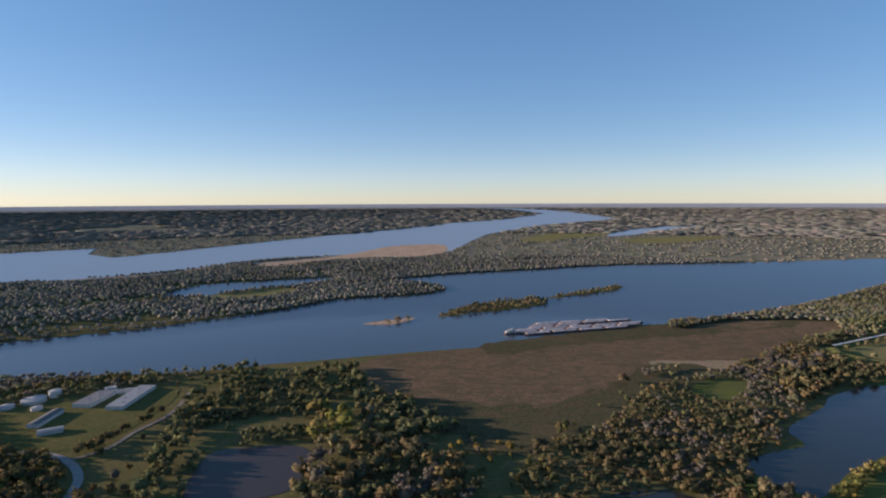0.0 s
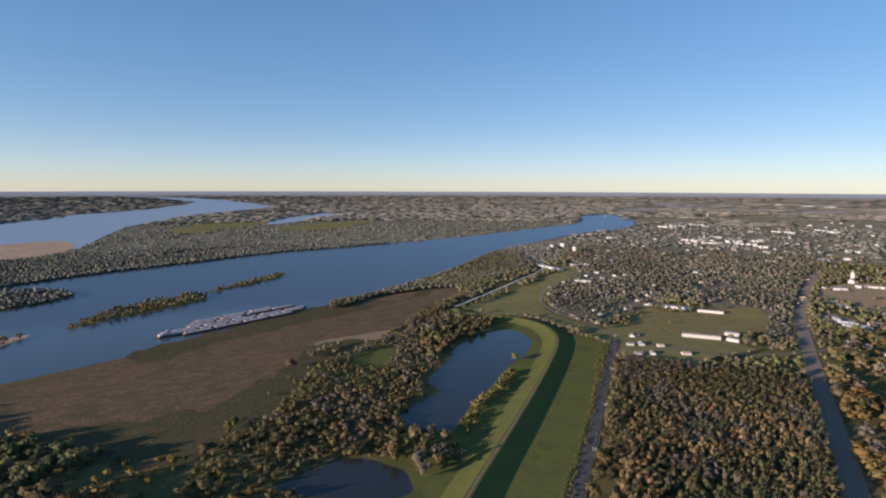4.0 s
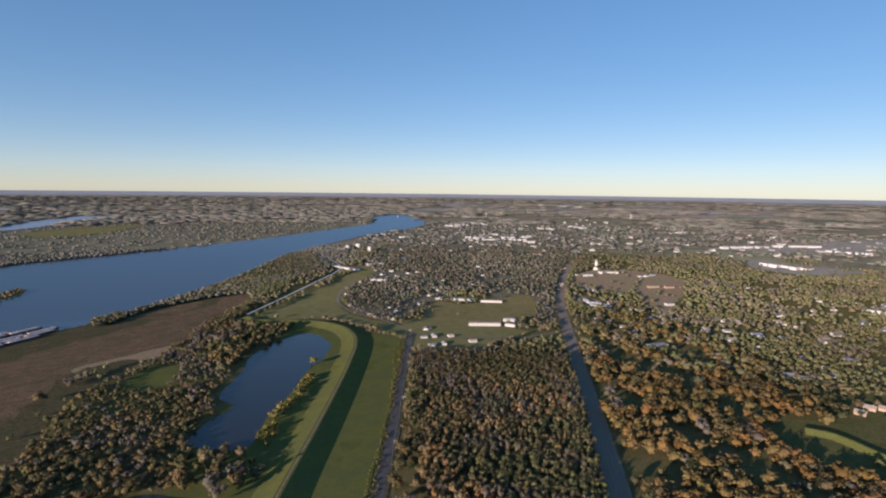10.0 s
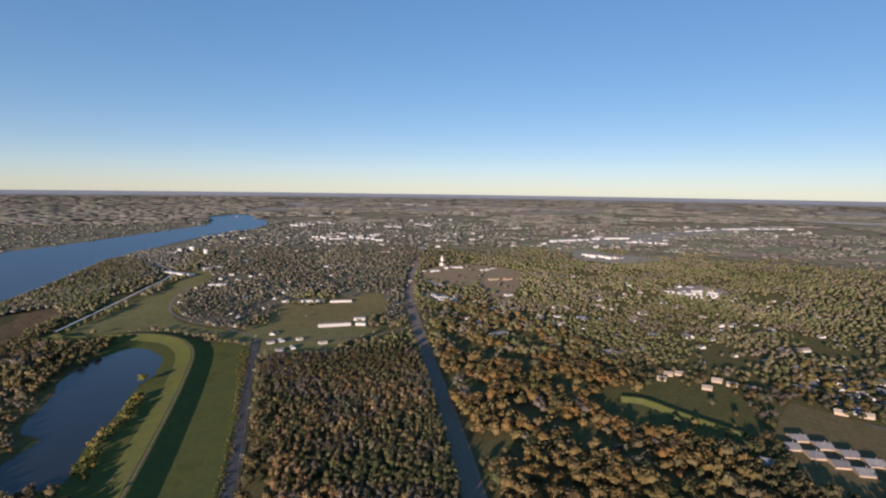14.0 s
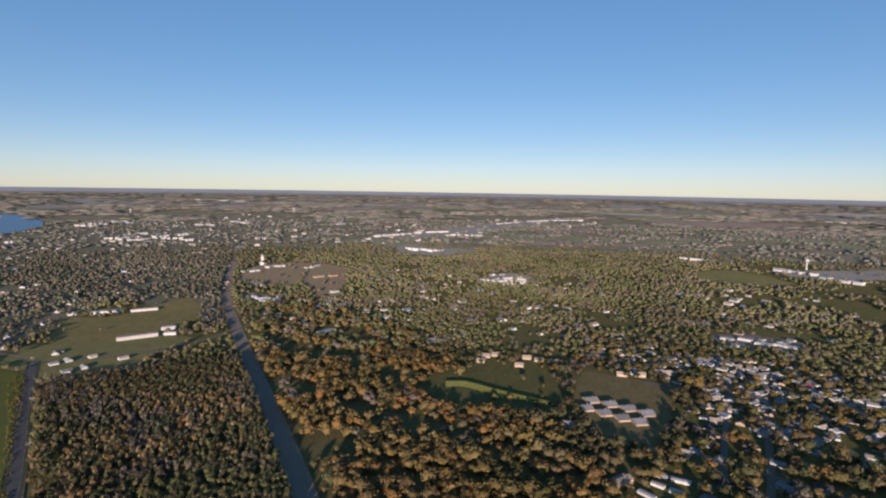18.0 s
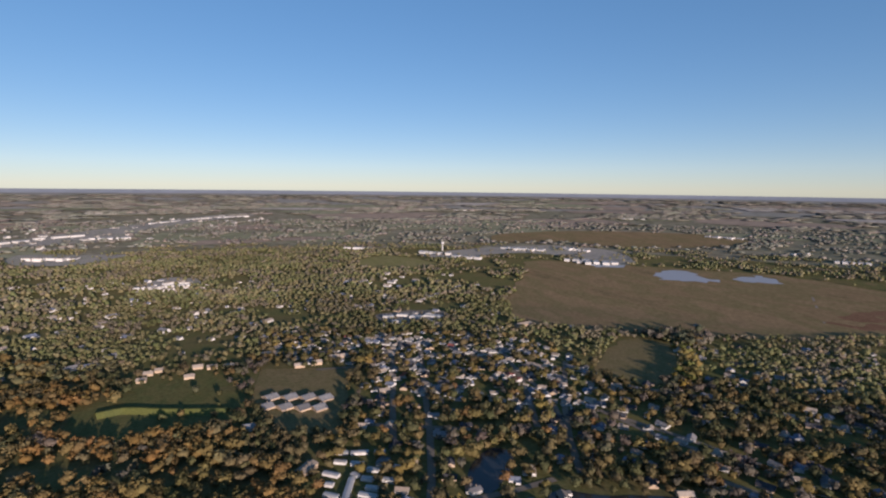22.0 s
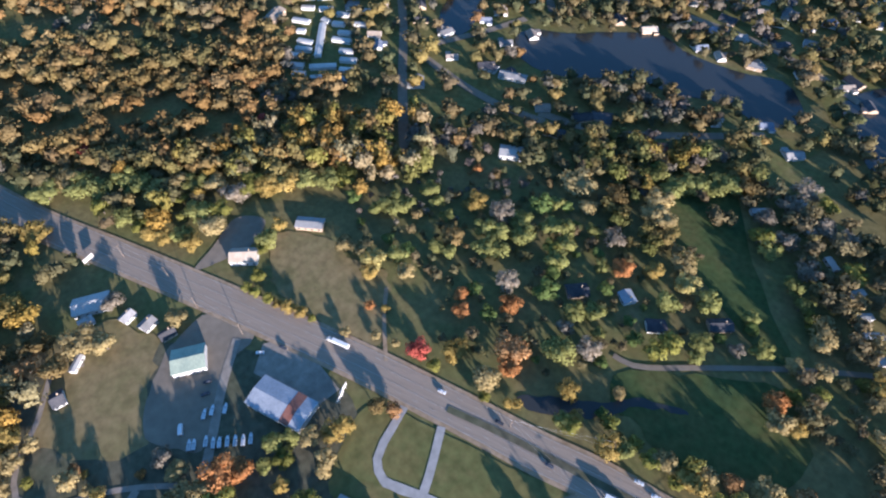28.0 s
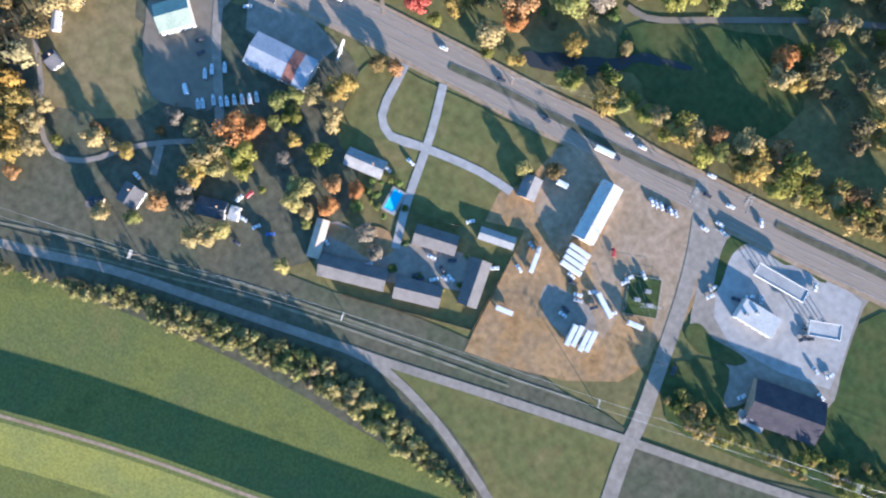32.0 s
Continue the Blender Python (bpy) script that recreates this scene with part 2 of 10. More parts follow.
M = {
    "ground": material("dry_grass_and_leaf_litter", [(0.10, 0.09, 0.04), (0.14, 0.115, 0.05), (0.11, 0.108, 0.042), (0.17, 0.13, 0.062)], 0.014, 0.25, depth=0.2, bump=0.05),
    # ground rings get paler with distance: haze put into the colour
    "far_mid": material("hazed_wooded_country", [(0.17, 0.155, 0.105), (0.215, 0.19, 0.13), (0.18, 0.17, 0.11), (0.25, 0.21, 0.15)], 0.003, 0.03, bump=0, depth=0.3, stretch=(1, 1, 6)),
    "far": material("far_hazed_country", [(0.22, 0.215, 0.18), (0.28, 0.255, 0.215), (0.24, 0.23, 0.19), (0.32, 0.28, 0.235)], 0.0016, 0.02, bump=0, depth=0.25, stretch=(1, 1, 14)),
    "horizon": material("hazed_horizon_country", [(0.33, 0.335, 0.34), (0.39, 0.385, 0.38)], 0.001, 0.01, bump=0, depth=0.12, stretch=(1, 1, 20)),
    # field colours washed out for distance, haze mixed into the base
    "far_brown": material("hazed_brown_fields", [(0.25, 0.195, 0.145), (0.31, 0.24, 0.18)], 0.003, 0.02, bump=0, depth=0.2, stretch=(1, 1, 14)),
    "far_green": material("hazed_green_fields", [(0.20, 0.20, 0.12), (0.25, 0.24, 0.15)], 0.003, 0.02, bump=0, depth=0.2, stretch=(1, 1, 14)),
    "far_pale": material("hazed_pale_fields", [(0.36, 0.32, 0.27), (0.42, 0.37, 0.31)], 0.003, 0.02, bump=0, depth=0.2, stretch=(1, 1, 14)),
    "river": water_material("river_water", (0.055, 0.068, 0.082), 0.2, 0.25, 0.3),
    # far reach: the pale sky reflection is put into the base colour
    "sheen_river": water_material("sky_sheen_water", (0.30, 0.325, 0.335), 0.28, 0.1, 0.1),
    "flood": water_material("standing_flood_water", (0.30, 0.31, 0.32), 0.6, 0.1, 0.1),
    "bare_lot": material("bare_reddish_lot", [(0.22, 0.20, 0.10), (0.30, 0.20, 0.13), (0.25, 0.21, 0.115), (0.33, 0.215, 0.14)], 0.012, 0.2, depth=0.22, bump=0.1),
    "pale_lot": material("pale_worn_paving", [(0.22, 0.205, 0.17), (0.30, 0.27, 0.225), (0.24, 0.23, 0.165)], 0.012, 0.2, depth=0.25, bump=0.05),
    "wall_cap": material("pale_floodwall_concrete", [(0.50, 0.49, 0.47), (0.60, 0.58, 0.55)], 0.03, 0.4, depth=0.1, bump=0.03),
    "pond": water_material("pond_water", (0.026, 0.028, 0.028), 0.16, 0.4, 0.12),
    "sand": material("river_sand", [(0.42, 0.28, 0.18), (0.52, 0.37, 0.25)], 0.02, 0.3),
    "red_soil": material("reddish_tilled_soil", [(0.155, 0.088, 0.052), (0.19, 0.11, 0.066), (0.165, 0.098, 0.058)], 0.006, 0.12, depth=0.2, bump=0.05),
    "stubble": material("brown_stubble", [(0.085, 0.076, 0.043), (0.15, 0.10, 0.06), (0.10, 0.085, 0.047), (0.20, 0.122, 0.074), (0.115, 0.088, 0.05), (0.17, 0.115, 0.066), (0.09, 0.08, 0.044)], 0.02, 0.35, depth=0.5, stretch=(1, 2.2, 1), bump=0.15),
    "tilled": material("tilled_field", [(0.162, 0.123, 0.0637), (0.225, 0.153, 0.0822), (0.176, 0.139, 0.0668), (0.239, 0.163, 0.0884), (0.184, 0.133, 0.0707)], 0.005, 0.12, depth=0.25, stretch=(0.765, 1.8, 0.765), bump=0.06),
    "brown_pond": water_material("brown_pond_water", (0.05, 0.04, 0.036), 0.45, 0.4, 0.12),
    "highway": streaked("worn_highway_asphalt", [(0.218, 0.172, 0.132), (0.25, 0.198, 0.152), (0.228, 0.18, 0.138), (0.262, 0.208, 0.16)], 30.6),
    "creek": water_material("dark_creek_water", (0.03, 0.031, 0.03), 0.35, 0.4, 0.12),
    "levee": material("mown_levee_grass", [(0.088, 0.098, 0.032), (0.128, 0.13, 0.038), (0.105, 0.115, 0.04), (0.135, 0.122, 0.045)], 0.02, 0.7, depth=0.2, bump=0.06),
    # mown grass with shade put into the colour, darker than dry_lawn
    "lawn": material("lawn_in_shade", [(0.0378, 0.0571, 0.0241), (0.0528, 0.0713, 0.026), (0.0711, 0.0746, 0.0291), (0.0451, 0.0652, 0.0249)], 0.025, 0.25, depth=0.2, bump=0.06),
    "rough": material("rough_grass", [(0.0705, 0.0688, 0.0473), (0.0946, 0.086, 0.0568), (0.0774, 0.0791, 0.0482), (0.107, 0.0894, 0.0636)], 0.02, 0.25, depth=0.25, bump=0.06),
    "olive_stubble": material("olive_brown_meadow", [(0.0697, 0.064, 0.0344), (0.102, 0.082, 0.0451), (0.0779, 0.0738, 0.0369), (0.119, 0.0861, 0.0492), (0.0656, 0.064, 0.0344)], 0.018, 0.25, depth=0.3, bump=0.1),
    "town_ground": material("pale_dry_town_ground", [(0.12, 0.115, 0.075), (0.175, 0.155, 0.11), (0.135, 0.13, 0.08), (0.205, 0.18, 0.135)], 0.02, 0.2, depth=0.25, bump=0.05),
    "tan_grass": material("tan_winter_grass", [(0.161, 0.156, 0.0616), (0.217, 0.185, 0.0819), (0.177, 0.167, 0.0643), (0.225, 0.18, 0.0854)], 0.016, 0.3, depth=0.22, bump=0.12),
    # dry_lawn and tan_lawn also hold the tan of low sunlight
    "dry_lawn": material("dry_lawn", [(0.0874, 0.0928, 0.0353), (0.134, 0.115, 0.0445), (0.103, 0.104, 0.0384), (0.154, 0.122, 0.0517)], 0.022, 0.2, depth=0.2, bump=0.05),
    "tan_lawn": material("tan_lawn", [(0.137, 0.113, 0.0508), (0.191, 0.143, 0.0702), (0.153, 0.125, 0.0566), (0.218, 0.155, 0.0799)], 0.022, 0.2, depth=0.2, bump=0.05),
    "dark_asphalt": material("dark_asphalt", [(0.075, 0.072, 0.07), (0.105, 0.10, 0.095), (0.085, 0.08, 0.078)], 0.03, 0.25, depth=0.15, bump=0.03),
    "asphalt": material("worn_asphalt", [(0.155, 0.128, 0.0972), (0.198, 0.162, 0.122), (0.166, 0.137, 0.104), (0.184, 0.15, 0.114)], 0.018, 0.22, depth=0.1, bump=0.03),
    # lawn yellowed further, low sunlight put into the colour
    "sunny_lawn": material("sunlit_lawn", [(0.16, 0.145, 0.055), (0.24, 0.185, 0.082), (0.185, 0.16, 0.062), (0.27, 0.195, 0.092)], 0.022, 0.2, depth=0.15, bump=0.05),
    "concrete": material("pale_concrete", [(0.244, 0.229, 0.212), (0.299, 0.28, 0.259), (0.262, 0.244, 0.226)], 0.03, 0.25, depth=0.14, bump=0.03),
    "gravel": material("pale_gravel", [(0.177, 0.15, 0.122), (0.238, 0.202, 0.164), (0.199, 0.166, 0.132)], 0.035, 0.3, depth=0.16, bump=0.04),
    "dirt": material("dusty_dirt_yard", [(0.178, 0.106, 0.0492), (0.277, 0.164, 0.0738), (0.227, 0.149, 0.0815), (0.299, 0.186, 0.0914), (0.196, 0.123, 0.0559), (0.285, 0.207, 0.128)], 0.03, 0.3, depth=0.2, bump=0.04),
    "sandy": material("pale_sandy_gravel", [(0.207, 0.146, 0.0886), (0.291, 0.211, 0.142), (0.238, 0.17, 0.107), (0.308, 0.228, 0.154)], 0.035, 0.3, depth=0.18, bump=0.03),
    "maroon_shingle": material("dark_maroon_shingle", [(0.052, 0.047, 0.052), (0.078, 0.068, 0.072)], 0.2, 2.0, depth=0.2),
    "navy_shingle": material("dull_grey_shingle", [(0.105, 0.098, 0.094), (0.145, 0.136, 0.128)], 0.2, 2.0, depth=0.2),
    "paint": material("road_paint", [(0.26, 0.24, 0.21), (0.40, 0.38, 0.34)], 0.3, 2, depth=0.2),
    "leaf": leafy(material("foliage", [], fine=0.9, rough=0.9, bump=0, attr="tint", depth=0.14)),
    "leaf_thing": leafy(material("foliage_near", [], fine=1.1, rough=0.9, bump=0, attr="tint", vary=0.22, depth=0.18)),
    "bark": material("grey_bark", [(0.10, 0.08, 0.06), (0.16, 0.13, 0.10)], 0.5, 4),
    "white_metal": material("white_roof_metal", [(0.31, 0.30, 0.28), (0.40, 0.385, 0.36)], 0.15, 1.2, rough=0.6, bump=0.1, vary=0.15, depth=0.12),
    "grey_metal": material("grey_roof_metal", [(0.232, 0.224, 0.215), (0.301, 0.292, 0.275)], 0.15, 1.2, rough=0.55, bump=0.1, vary=0.15, depth=0.12),
    "blue_metal": material("blue_grey_roof_metal", [(0.205, 0.226, 0.254), (0.279, 0.295, 0.32)], 0.15, 1.2, rough=0.55, bump=0.1, vary=0.1, depth=0.12),
    "green_metal": material("green_roof_metal", [(0.20, 0.24, 0.19), (0.28, 0.32, 0.24)], 0.15, 1.2, rough=0.5, bump=0.1, depth=0.12),
    "rust": material("rusted_roof_sheet", [(0.16, 0.06, 0.04), (0.24, 0.11, 0.08)], 0.3, 2, rough=0.8, depth=0.3),
    "dark_shingle": material("dark_shingle", [(0.05, 0.05, 0.055), (0.09, 0.085, 0.085)], 0.3, 2.5, vary=0.25, depth=0.25),
    "grey_shingle": material("grey_shingle", [(0.16, 0.155, 0.15), (0.24, 0.23, 0.22)], 0.3, 2.5, vary=0.25, depth=0.2),
    "blue_shingle": material("blue_grey_shingle", [(0.13, 0.15, 0.19), (0.19, 0.21, 0.25)], 0.3, 2.5, depth=0.2),
    "tan_roof": material("tan_shingle", [(0.30, 0.24, 0.18), (0.40, 0.33, 0.26)], 0.3, 2.5, vary=0.2, depth=0.2),
    "brown_shingle": material("brown_shingle", [(0.22, 0.18, 0.145), (0.30, 0.25, 0.20)], 0.3, 2.5, vary=0.15, depth=0.2),
    "red_roof": material("red_shingle", [(0.28, 0.09, 0.07), (0.36, 0.14, 0.11)], 0.3, 2.5, depth=0.2),
    "white": material("white_siding", [(0.44, 0.42, 0.385), (0.56, 0.54, 0.50)], 0.3, 3, depth=0.1, vary=0.1),
    "tan": material("tan_brick", [(0.34, 0.25, 0.17), (0.44, 0.34, 0.24)], 0.5, 5, depth=0.15, vary=0.15),
    "glass": material("dark_window_glass", [(0.03, 0.035, 0.04), (0.05, 0.055, 0.06)], 0.5, 2, rough=0.1, bump=0, depth=0.1),
    "tyre": material("black_rubber", [(0.02, 0.02, 0.02), (0.03, 0.03, 0.03)], 1, 8),
    "steel": material("galvanised_steel", [(0.4, 0.4, 0.4), (0.52, 0.52, 0.5)], 1, 6, rough=0.45, metal=0.6, bump=0.05, depth=0.1),
    "pole": material("weathered_pole_wood", [(0.16, 0.12, 0.09), (0.24, 0.19, 0.15)], 1, 6),
    "pool": water_material("pool_water", (0.05, 0.42, 0.62), 0.1, 1.2, 0.1),
    "barge": material("barge_cover", [(0.375, 0.301, 0.273), (0.544, 0.478, 0.45), (0.45, 0.358, 0.31)], 0.08, 0.6, rough=0.6, vary=0.35, depth=0.2),
    "hull": material("rusty_hull", [(0.10, 0.06, 0.05), (0.18, 0.11, 0.09)], 0.1, 1.0, vary=0.2),
    "board": material("weathered_boards", [(0.20, 0.16, 0.12), (0.30, 0.25, 0.19)], 0.4, 3, vary=0.2),
    "car_white": material("white_car_paint", [(0.52, 0.52, 0.52), (0.60, 0.60, 0.60)], 1, 2, rough=0.35, bump=0, depth=0.03),
    "car_dark": material("dark_car_paint", [(0.03, 0.035, 0.045), (0.05, 0.055, 0.07)], 1, 2, rough=0.3, bump=0, vary=0.4, depth=0.03),
    "car_silver": material("silver_car_paint", [(0.35, 0.36, 0.37), (0.42, 0.43, 0.44)], 1, 2, rough=0.3, bump=0, vary=0.3, depth=0.03),
    "car_red": material("red_car_paint", [(0.35, 0.03, 0.03), (0.42, 0.05, 0.05)], 1, 2, rough=0.3, bump=0, depth=0.03),
    "car_blue": material("blue_car_paint", [(0.04, 0.09, 0.25), (0.06, 0.12, 0.32)], 1, 2, rough=0.3, bump=0, depth=0.03),
}

# ---- the lie of the land, bent up past FLAT to fit the camera's view ----
EYE, FLAT, EDGE, RISE = 280.0, 1300.0, 4860.0, 240.0
ARC_R = np.linspace(FLAT, EDGE, 400)
ARC_Z = RISE * ((ARC_R - FLAT) / (EDGE - FLAT)) ** 1.15
ARC_D = EYE * ARC_R / (EYE - ARC_Z)


def lay_many(xy):
    """The places of map points: level out to FLAT, then drawn in along the camera's sight lines on ground bent up to
    the horizon. Also their scale.
    """
    d = np.hypot(xy[:, 0], xy[:, 1])
    r = np.where(d > FLAT, np.interp(d, ARC_D, ARC_R), d)
    s = r / np.maximum(d, 1e-6)
    return np.column_stack([xy * s[:, None], np.where(d > FLAT, np.interp(d, ARC_D, ARC_Z), 0.0)]), s


def lay(x, y, lift=0.0):
    d = math.hypot(x, y)
    if d <= FLAT:
        return x, y, lift, 1.0
    d = min(d, ARC_D[-1])
    s = float(np.interp(d, ARC_D, ARC_R)) / math.hypot(x, y)
    return x * s, y * s, float(np.interp(d, ARC_D, ARC_Z)) + lift * s, s


def spline(pts, step, closed=False):
    """A smooth line through plan points, with a point about every step metres."""
    p = [Vector((*q[:2], 0)) for q in pts]
    n, out = len(p), []
    for i in range(n if closed else n - 1):
        p1, p2 = p[i], p[(i + 1) % n]
        p0 = p[(i - 1) % n] if closed or i > 0 else p1 * 2 - p2
        p3 = p[(i + 2) % n] if closed or i + 2 < n else p2 * 2 - p1
        k = max(2, min(24, int((p2 - p1).length / step) + 1))
        a, b, c = (max(0.01, (q - w).length) ** 0.5 for q, w in ((p1, p0), (p2, p1), (p3, p2)))
        m1 = (p1 - p0) / a - (p2 - p0) / (a + b) + (p2 - p1) / b
        m2 = (p2 - p1) / b - (p3 - p1) / (b + c) + (p3 - p2) / c
        m1, m2 = m1 * b, m2 * b
        for j in range(k):
            t = j / k
            out.append(p1 * (2 * t**3 - 3 * t**2 + 1) + m1 * (t**3 - 2 * t**2 + t) + p2 * (3 * t**2 - 2 * t**3) + m2 * (t**3 - t**2))
    if not closed:
        out.append(p[-1])
    return out


def mesh_object(name, bm, mat, parent=None, smooth=False):
    me = bpy.data.meshes.new(name)
    bm.normal_update()
    bm.to_mesh(me)
    bm.free()
    me.materials.append(mat)
    if smooth:
        me.polygons.foreach_set("use_smooth", [True] * len(me.polygons))
    ob = new(name, me)
    ob.parent = parent
    return ob


def part(name, bm, mat, parent, label=""):
    ob = mesh_object(name, bm, M[mat], parent)
    return tagged(ob, label) if label else ob


LEVEL = [0.06]
AREAS = {}


def area(name, pts, mat, label, step=25.0, rag=0.0, lift=None, straight=False):
    """A patch of ground or water in the plan, ragged at its edge by rag metres."""
    if lift is None:
        LEVEL[0] += 0.004 if max(math.hypot(*q[:2]) for q in pts) < 1500 else 0.009
        lift = LEVEL[0]
    line = [Vector((*q, 0)) for q in pts] if straight else spline(pts, step, True)
    if rag:
        line = [q + Vector((noise.noise(q * 0.03 + Vector((7, 0, 0))), noise.noise(q * 0.03 + Vector((0, 9, 4))), 0)) * rag
                + Vector((noise.noise(q * 0.15), noise.noise(q * 0.15 + Vector((5, 5, 5))), 0)) * rag * 0.4 for q in line]
    AREAS[name] = np.array([(q.x, q.y) for q in line])
    bm = bmesh.new()
    face = bm.faces.new([bm.verts.new(q) for q in line])
    if face.normal.z < 0 or sum(line[i - 1].x * q.y - q.x * line[i - 1].y for i, q in enumerate(line)) < 0:
        face.normal_flip()
    bm.normal_update()
    bmesh.ops.triangulate(bm, faces=bm.faces[:])
    if max(q.length for q in line) > FLAT - 100:
        for _ in range(5):
            far = [ed for ed in bm.edges if ed.calc_length() > 110 * max(1, max(v.co.length for v in ed.verts) / 3000) and max(v.co.length for v in ed.verts) > FLAT - 300]
            if not far:
                break
            bmesh.ops.subdivide_edges(bm, edges=far, cuts=1)
            bmesh.ops.triangulate(bm, faces=[f for f in bm.faces if len(f.verts) > 3])
    for v in bm.verts:
        d = v.co.length
        x, y, z, s = lay(v.co.x, v.co.y)
        v.co = (x, y, z + lift + max(0.0, (d - FLAT) * 0.0005))
    ob = mesh_object(name, bm, M[mat])
    return tagged(ob, label, kind="structure")


def ribbon(name, pts, width, mat, label, lift=None, z=None, step=12.0, parent=None):
    if lift is None:
        LEVEL[0] += 0.004 if max(math.hypot(*q[:2]) for q in pts) < 1500 else 0.009
        lift = LEVEL[0]
    line = spline(pts, step)
    bm, rows = bmesh.new(), []
    for i, q in enumerate(line):
        d = (line[min(i + 1, len(line) - 1)] - line[max(i - 1, 0)]).normalized()
        side = Vector((-d.y, d.x, 0)) * width / 2
        row = []
        for k in (1, 0, -1):
            x, y, zz, s = lay(*(q + side * k)[:2])
            row.append(bm.verts.new((x, y, zz + lift + (z or 0) + max(0.0, (q.length - FLAT) * 0.0005))))
        rows.append(row)
    for a, b in zip(rows, rows[1:]):
        for k in (0, 1):
            bm.faces.new((a[k], a[k + 1], b[k + 1], b[k]))
    ob = mesh_object(name, bm, M[mat], parent)
    LINES.append((np.array([(q.x, q.y) for q in line]), width / 2))
    return tagged(ob, label, kind="structure") if parent is None else ob


LINES = []


def inside(xy, poly):
    """Which of the points lie within the closed line."""
    out = np.zeros(len(xy), bool)
    lo, hi = poly.min(0), poly.max(0)
    idx = np.nonzero(((xy >= lo) & (xy <= hi)).all(1))[0]
    if not len(idx):
        return out
    x, y = xy[idx, 0], xy[idx, 1]
    odd = np.zeros(len(idx), bool)
    for (x0, y0), (x1, y1) in zip(poly, np.roll(poly, -1, 0)):
        if y0 != y1:
            odd ^= ((y0 > y) != (y1 > y)) & (x < (x1 - x0) * (y - y0) / (y1 - y0) + x0)
    out[idx] = odd
    return out


# ground sheet, to the horizon
bm = bmesh.new()
radii = [0, 60, 130, 220, 330, 480, 700, 1000, 1300] + [1300 * 1.035**k for k in range(1, 95)]
rings = []
for r in radii:
    ring = []
    for k in range(180 if r else 1):
        x, y, z, s = lay(r * math.cos(k * math.tau / 180), r * math.sin(k * math.tau / 180))
        ring.append(bm.verts.new((x, y, z)))
    rings.append(ring)
for k in range(180):
    bm.faces.new((rings[0][0], rings[1][k], rings[1][(k + 1) % 180]))
for a, b in zip(rings[1:], rings[2:]):
    for k in range(180):
        bm.faces.new((a[k], b[k], b[(k + 1) % 180], a[(k + 1) % 180]))
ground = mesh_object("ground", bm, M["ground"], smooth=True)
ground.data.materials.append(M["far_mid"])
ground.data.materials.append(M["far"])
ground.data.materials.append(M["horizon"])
# outer rings take the hazed colours
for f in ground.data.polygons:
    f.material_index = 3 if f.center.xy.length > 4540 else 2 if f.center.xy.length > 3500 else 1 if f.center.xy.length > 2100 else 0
tagged(ground, "dry grass and leaf litter bottomland, bent up to fit the view", kind="structure")

# ---- plan, in metres from the ground under the camera ----
RIVER = [(-929, 675), (-778, 757), (-531, 812), (-241, 930), (-31, 1012), (142, 1122), (314, 1175), (398, 1257), (468, 1274), (624, 1374), (700, 1419), (930, 1580), (1261, 1868), (1719, 2151), (2350, 2468), (2913, 2643), (3397, 2976), (4426, 4248), (3724, 3965), (2963, 3176), (2231, 2853), (1469, 2561), (893, 2421), (497, 2332), (184, 2179), (-63, 2058), (-226, 1966), (-371, 1844), (-265, 1800), (-155, 1690), (-229, 1552), (-416, 1492), (-567, 1299), (-776, 1095), (-976, 956), (-1127, 823)]
MAIN_RIVER = [(-1858, 1320), (-1676, 1659), (-1474, 1792), (-1276, 1987), (-1183, 2253), (-1057, 2440), (-796, 2662), (-542, 2854), (-241, 2903), (-193, 3389), (-87, 4260), (481, 5840), (1188, 6872), (1660, 7632), (1694, 9817), (1082, 13196), (-1792, 19177), (290, 13957), (881, 10226), (160, 7652), (-518, 6235), (-1024, 4854), (-1551, 3413), (-1671, 2995), (-1871, 2464), (-2125, 2612), (-2323, 2923), (-2625, 2612), (-2784, 1990)]
OXBOW = [(826, 4101), (1119, 4912), (1659, 5508), (2218, 5863), (1588, 5105), (1008, 4234)]
CHUTE = [(-967, 1486), (-979, 1674), (-830, 1771), (-569, 1898), (-607, 1762), (-775, 1611), (-858, 1495)]
SANDBAR = [(-1092, 2280), (-949, 2446), (-754, 2722), (-608, 3203), (-366, 3338), (-275, 2870), (-379, 2580), (-614, 2516), (-812, 2363), (-949, 2188)]
SAND_STRIP = [(-1592, 1703), (-1474, 1792), (-1266, 1972), (-1201, 2191), (-1219, 1897), (-1433, 1740)]
ISLAND = [(-140, 1268), (-113, 1350), (-29, 1454), (129, 1534), (130, 1443), (30, 1361), (-54, 1307)]
ISLET = [(-303, 1177), (-259, 1215), (-192, 1251), (-227, 1184)]
SHOALS = [(141, 1526), (278, 1680), (400, 1776), (374, 1697), (266, 1609)]
BROWN_FIELD = [(-229, 884), (-142, 956), (23, 1024), (252, 1108), (390, 1192), (543, 1281), (752, 1286), (728, 1204), (566, 1086), (385, 922), (269, 897), (167, 795), (102, 685), (46, 600), (-25, 623), (-123, 720), (-196, 788)]
GREEN_PATCH = [(286, 812), (340, 858), (377, 851), (364, 810), (310, 757), (283, 768)]
POND = [(261, 575), (296, 604), (346, 628), (355, 676), (411, 724), (471, 792), (548, 842), (628, 846), (617, 768), (562, 710), (496, 669), (424, 612), (380, 583), (338, 547), (300, 515), (277, 528)]
POND_WEST = [(-286, 454), (-313, 525), (-313, 553), (-262, 572), (-209, 568), (-198, 523), (-194, 490), (-217, 470)]
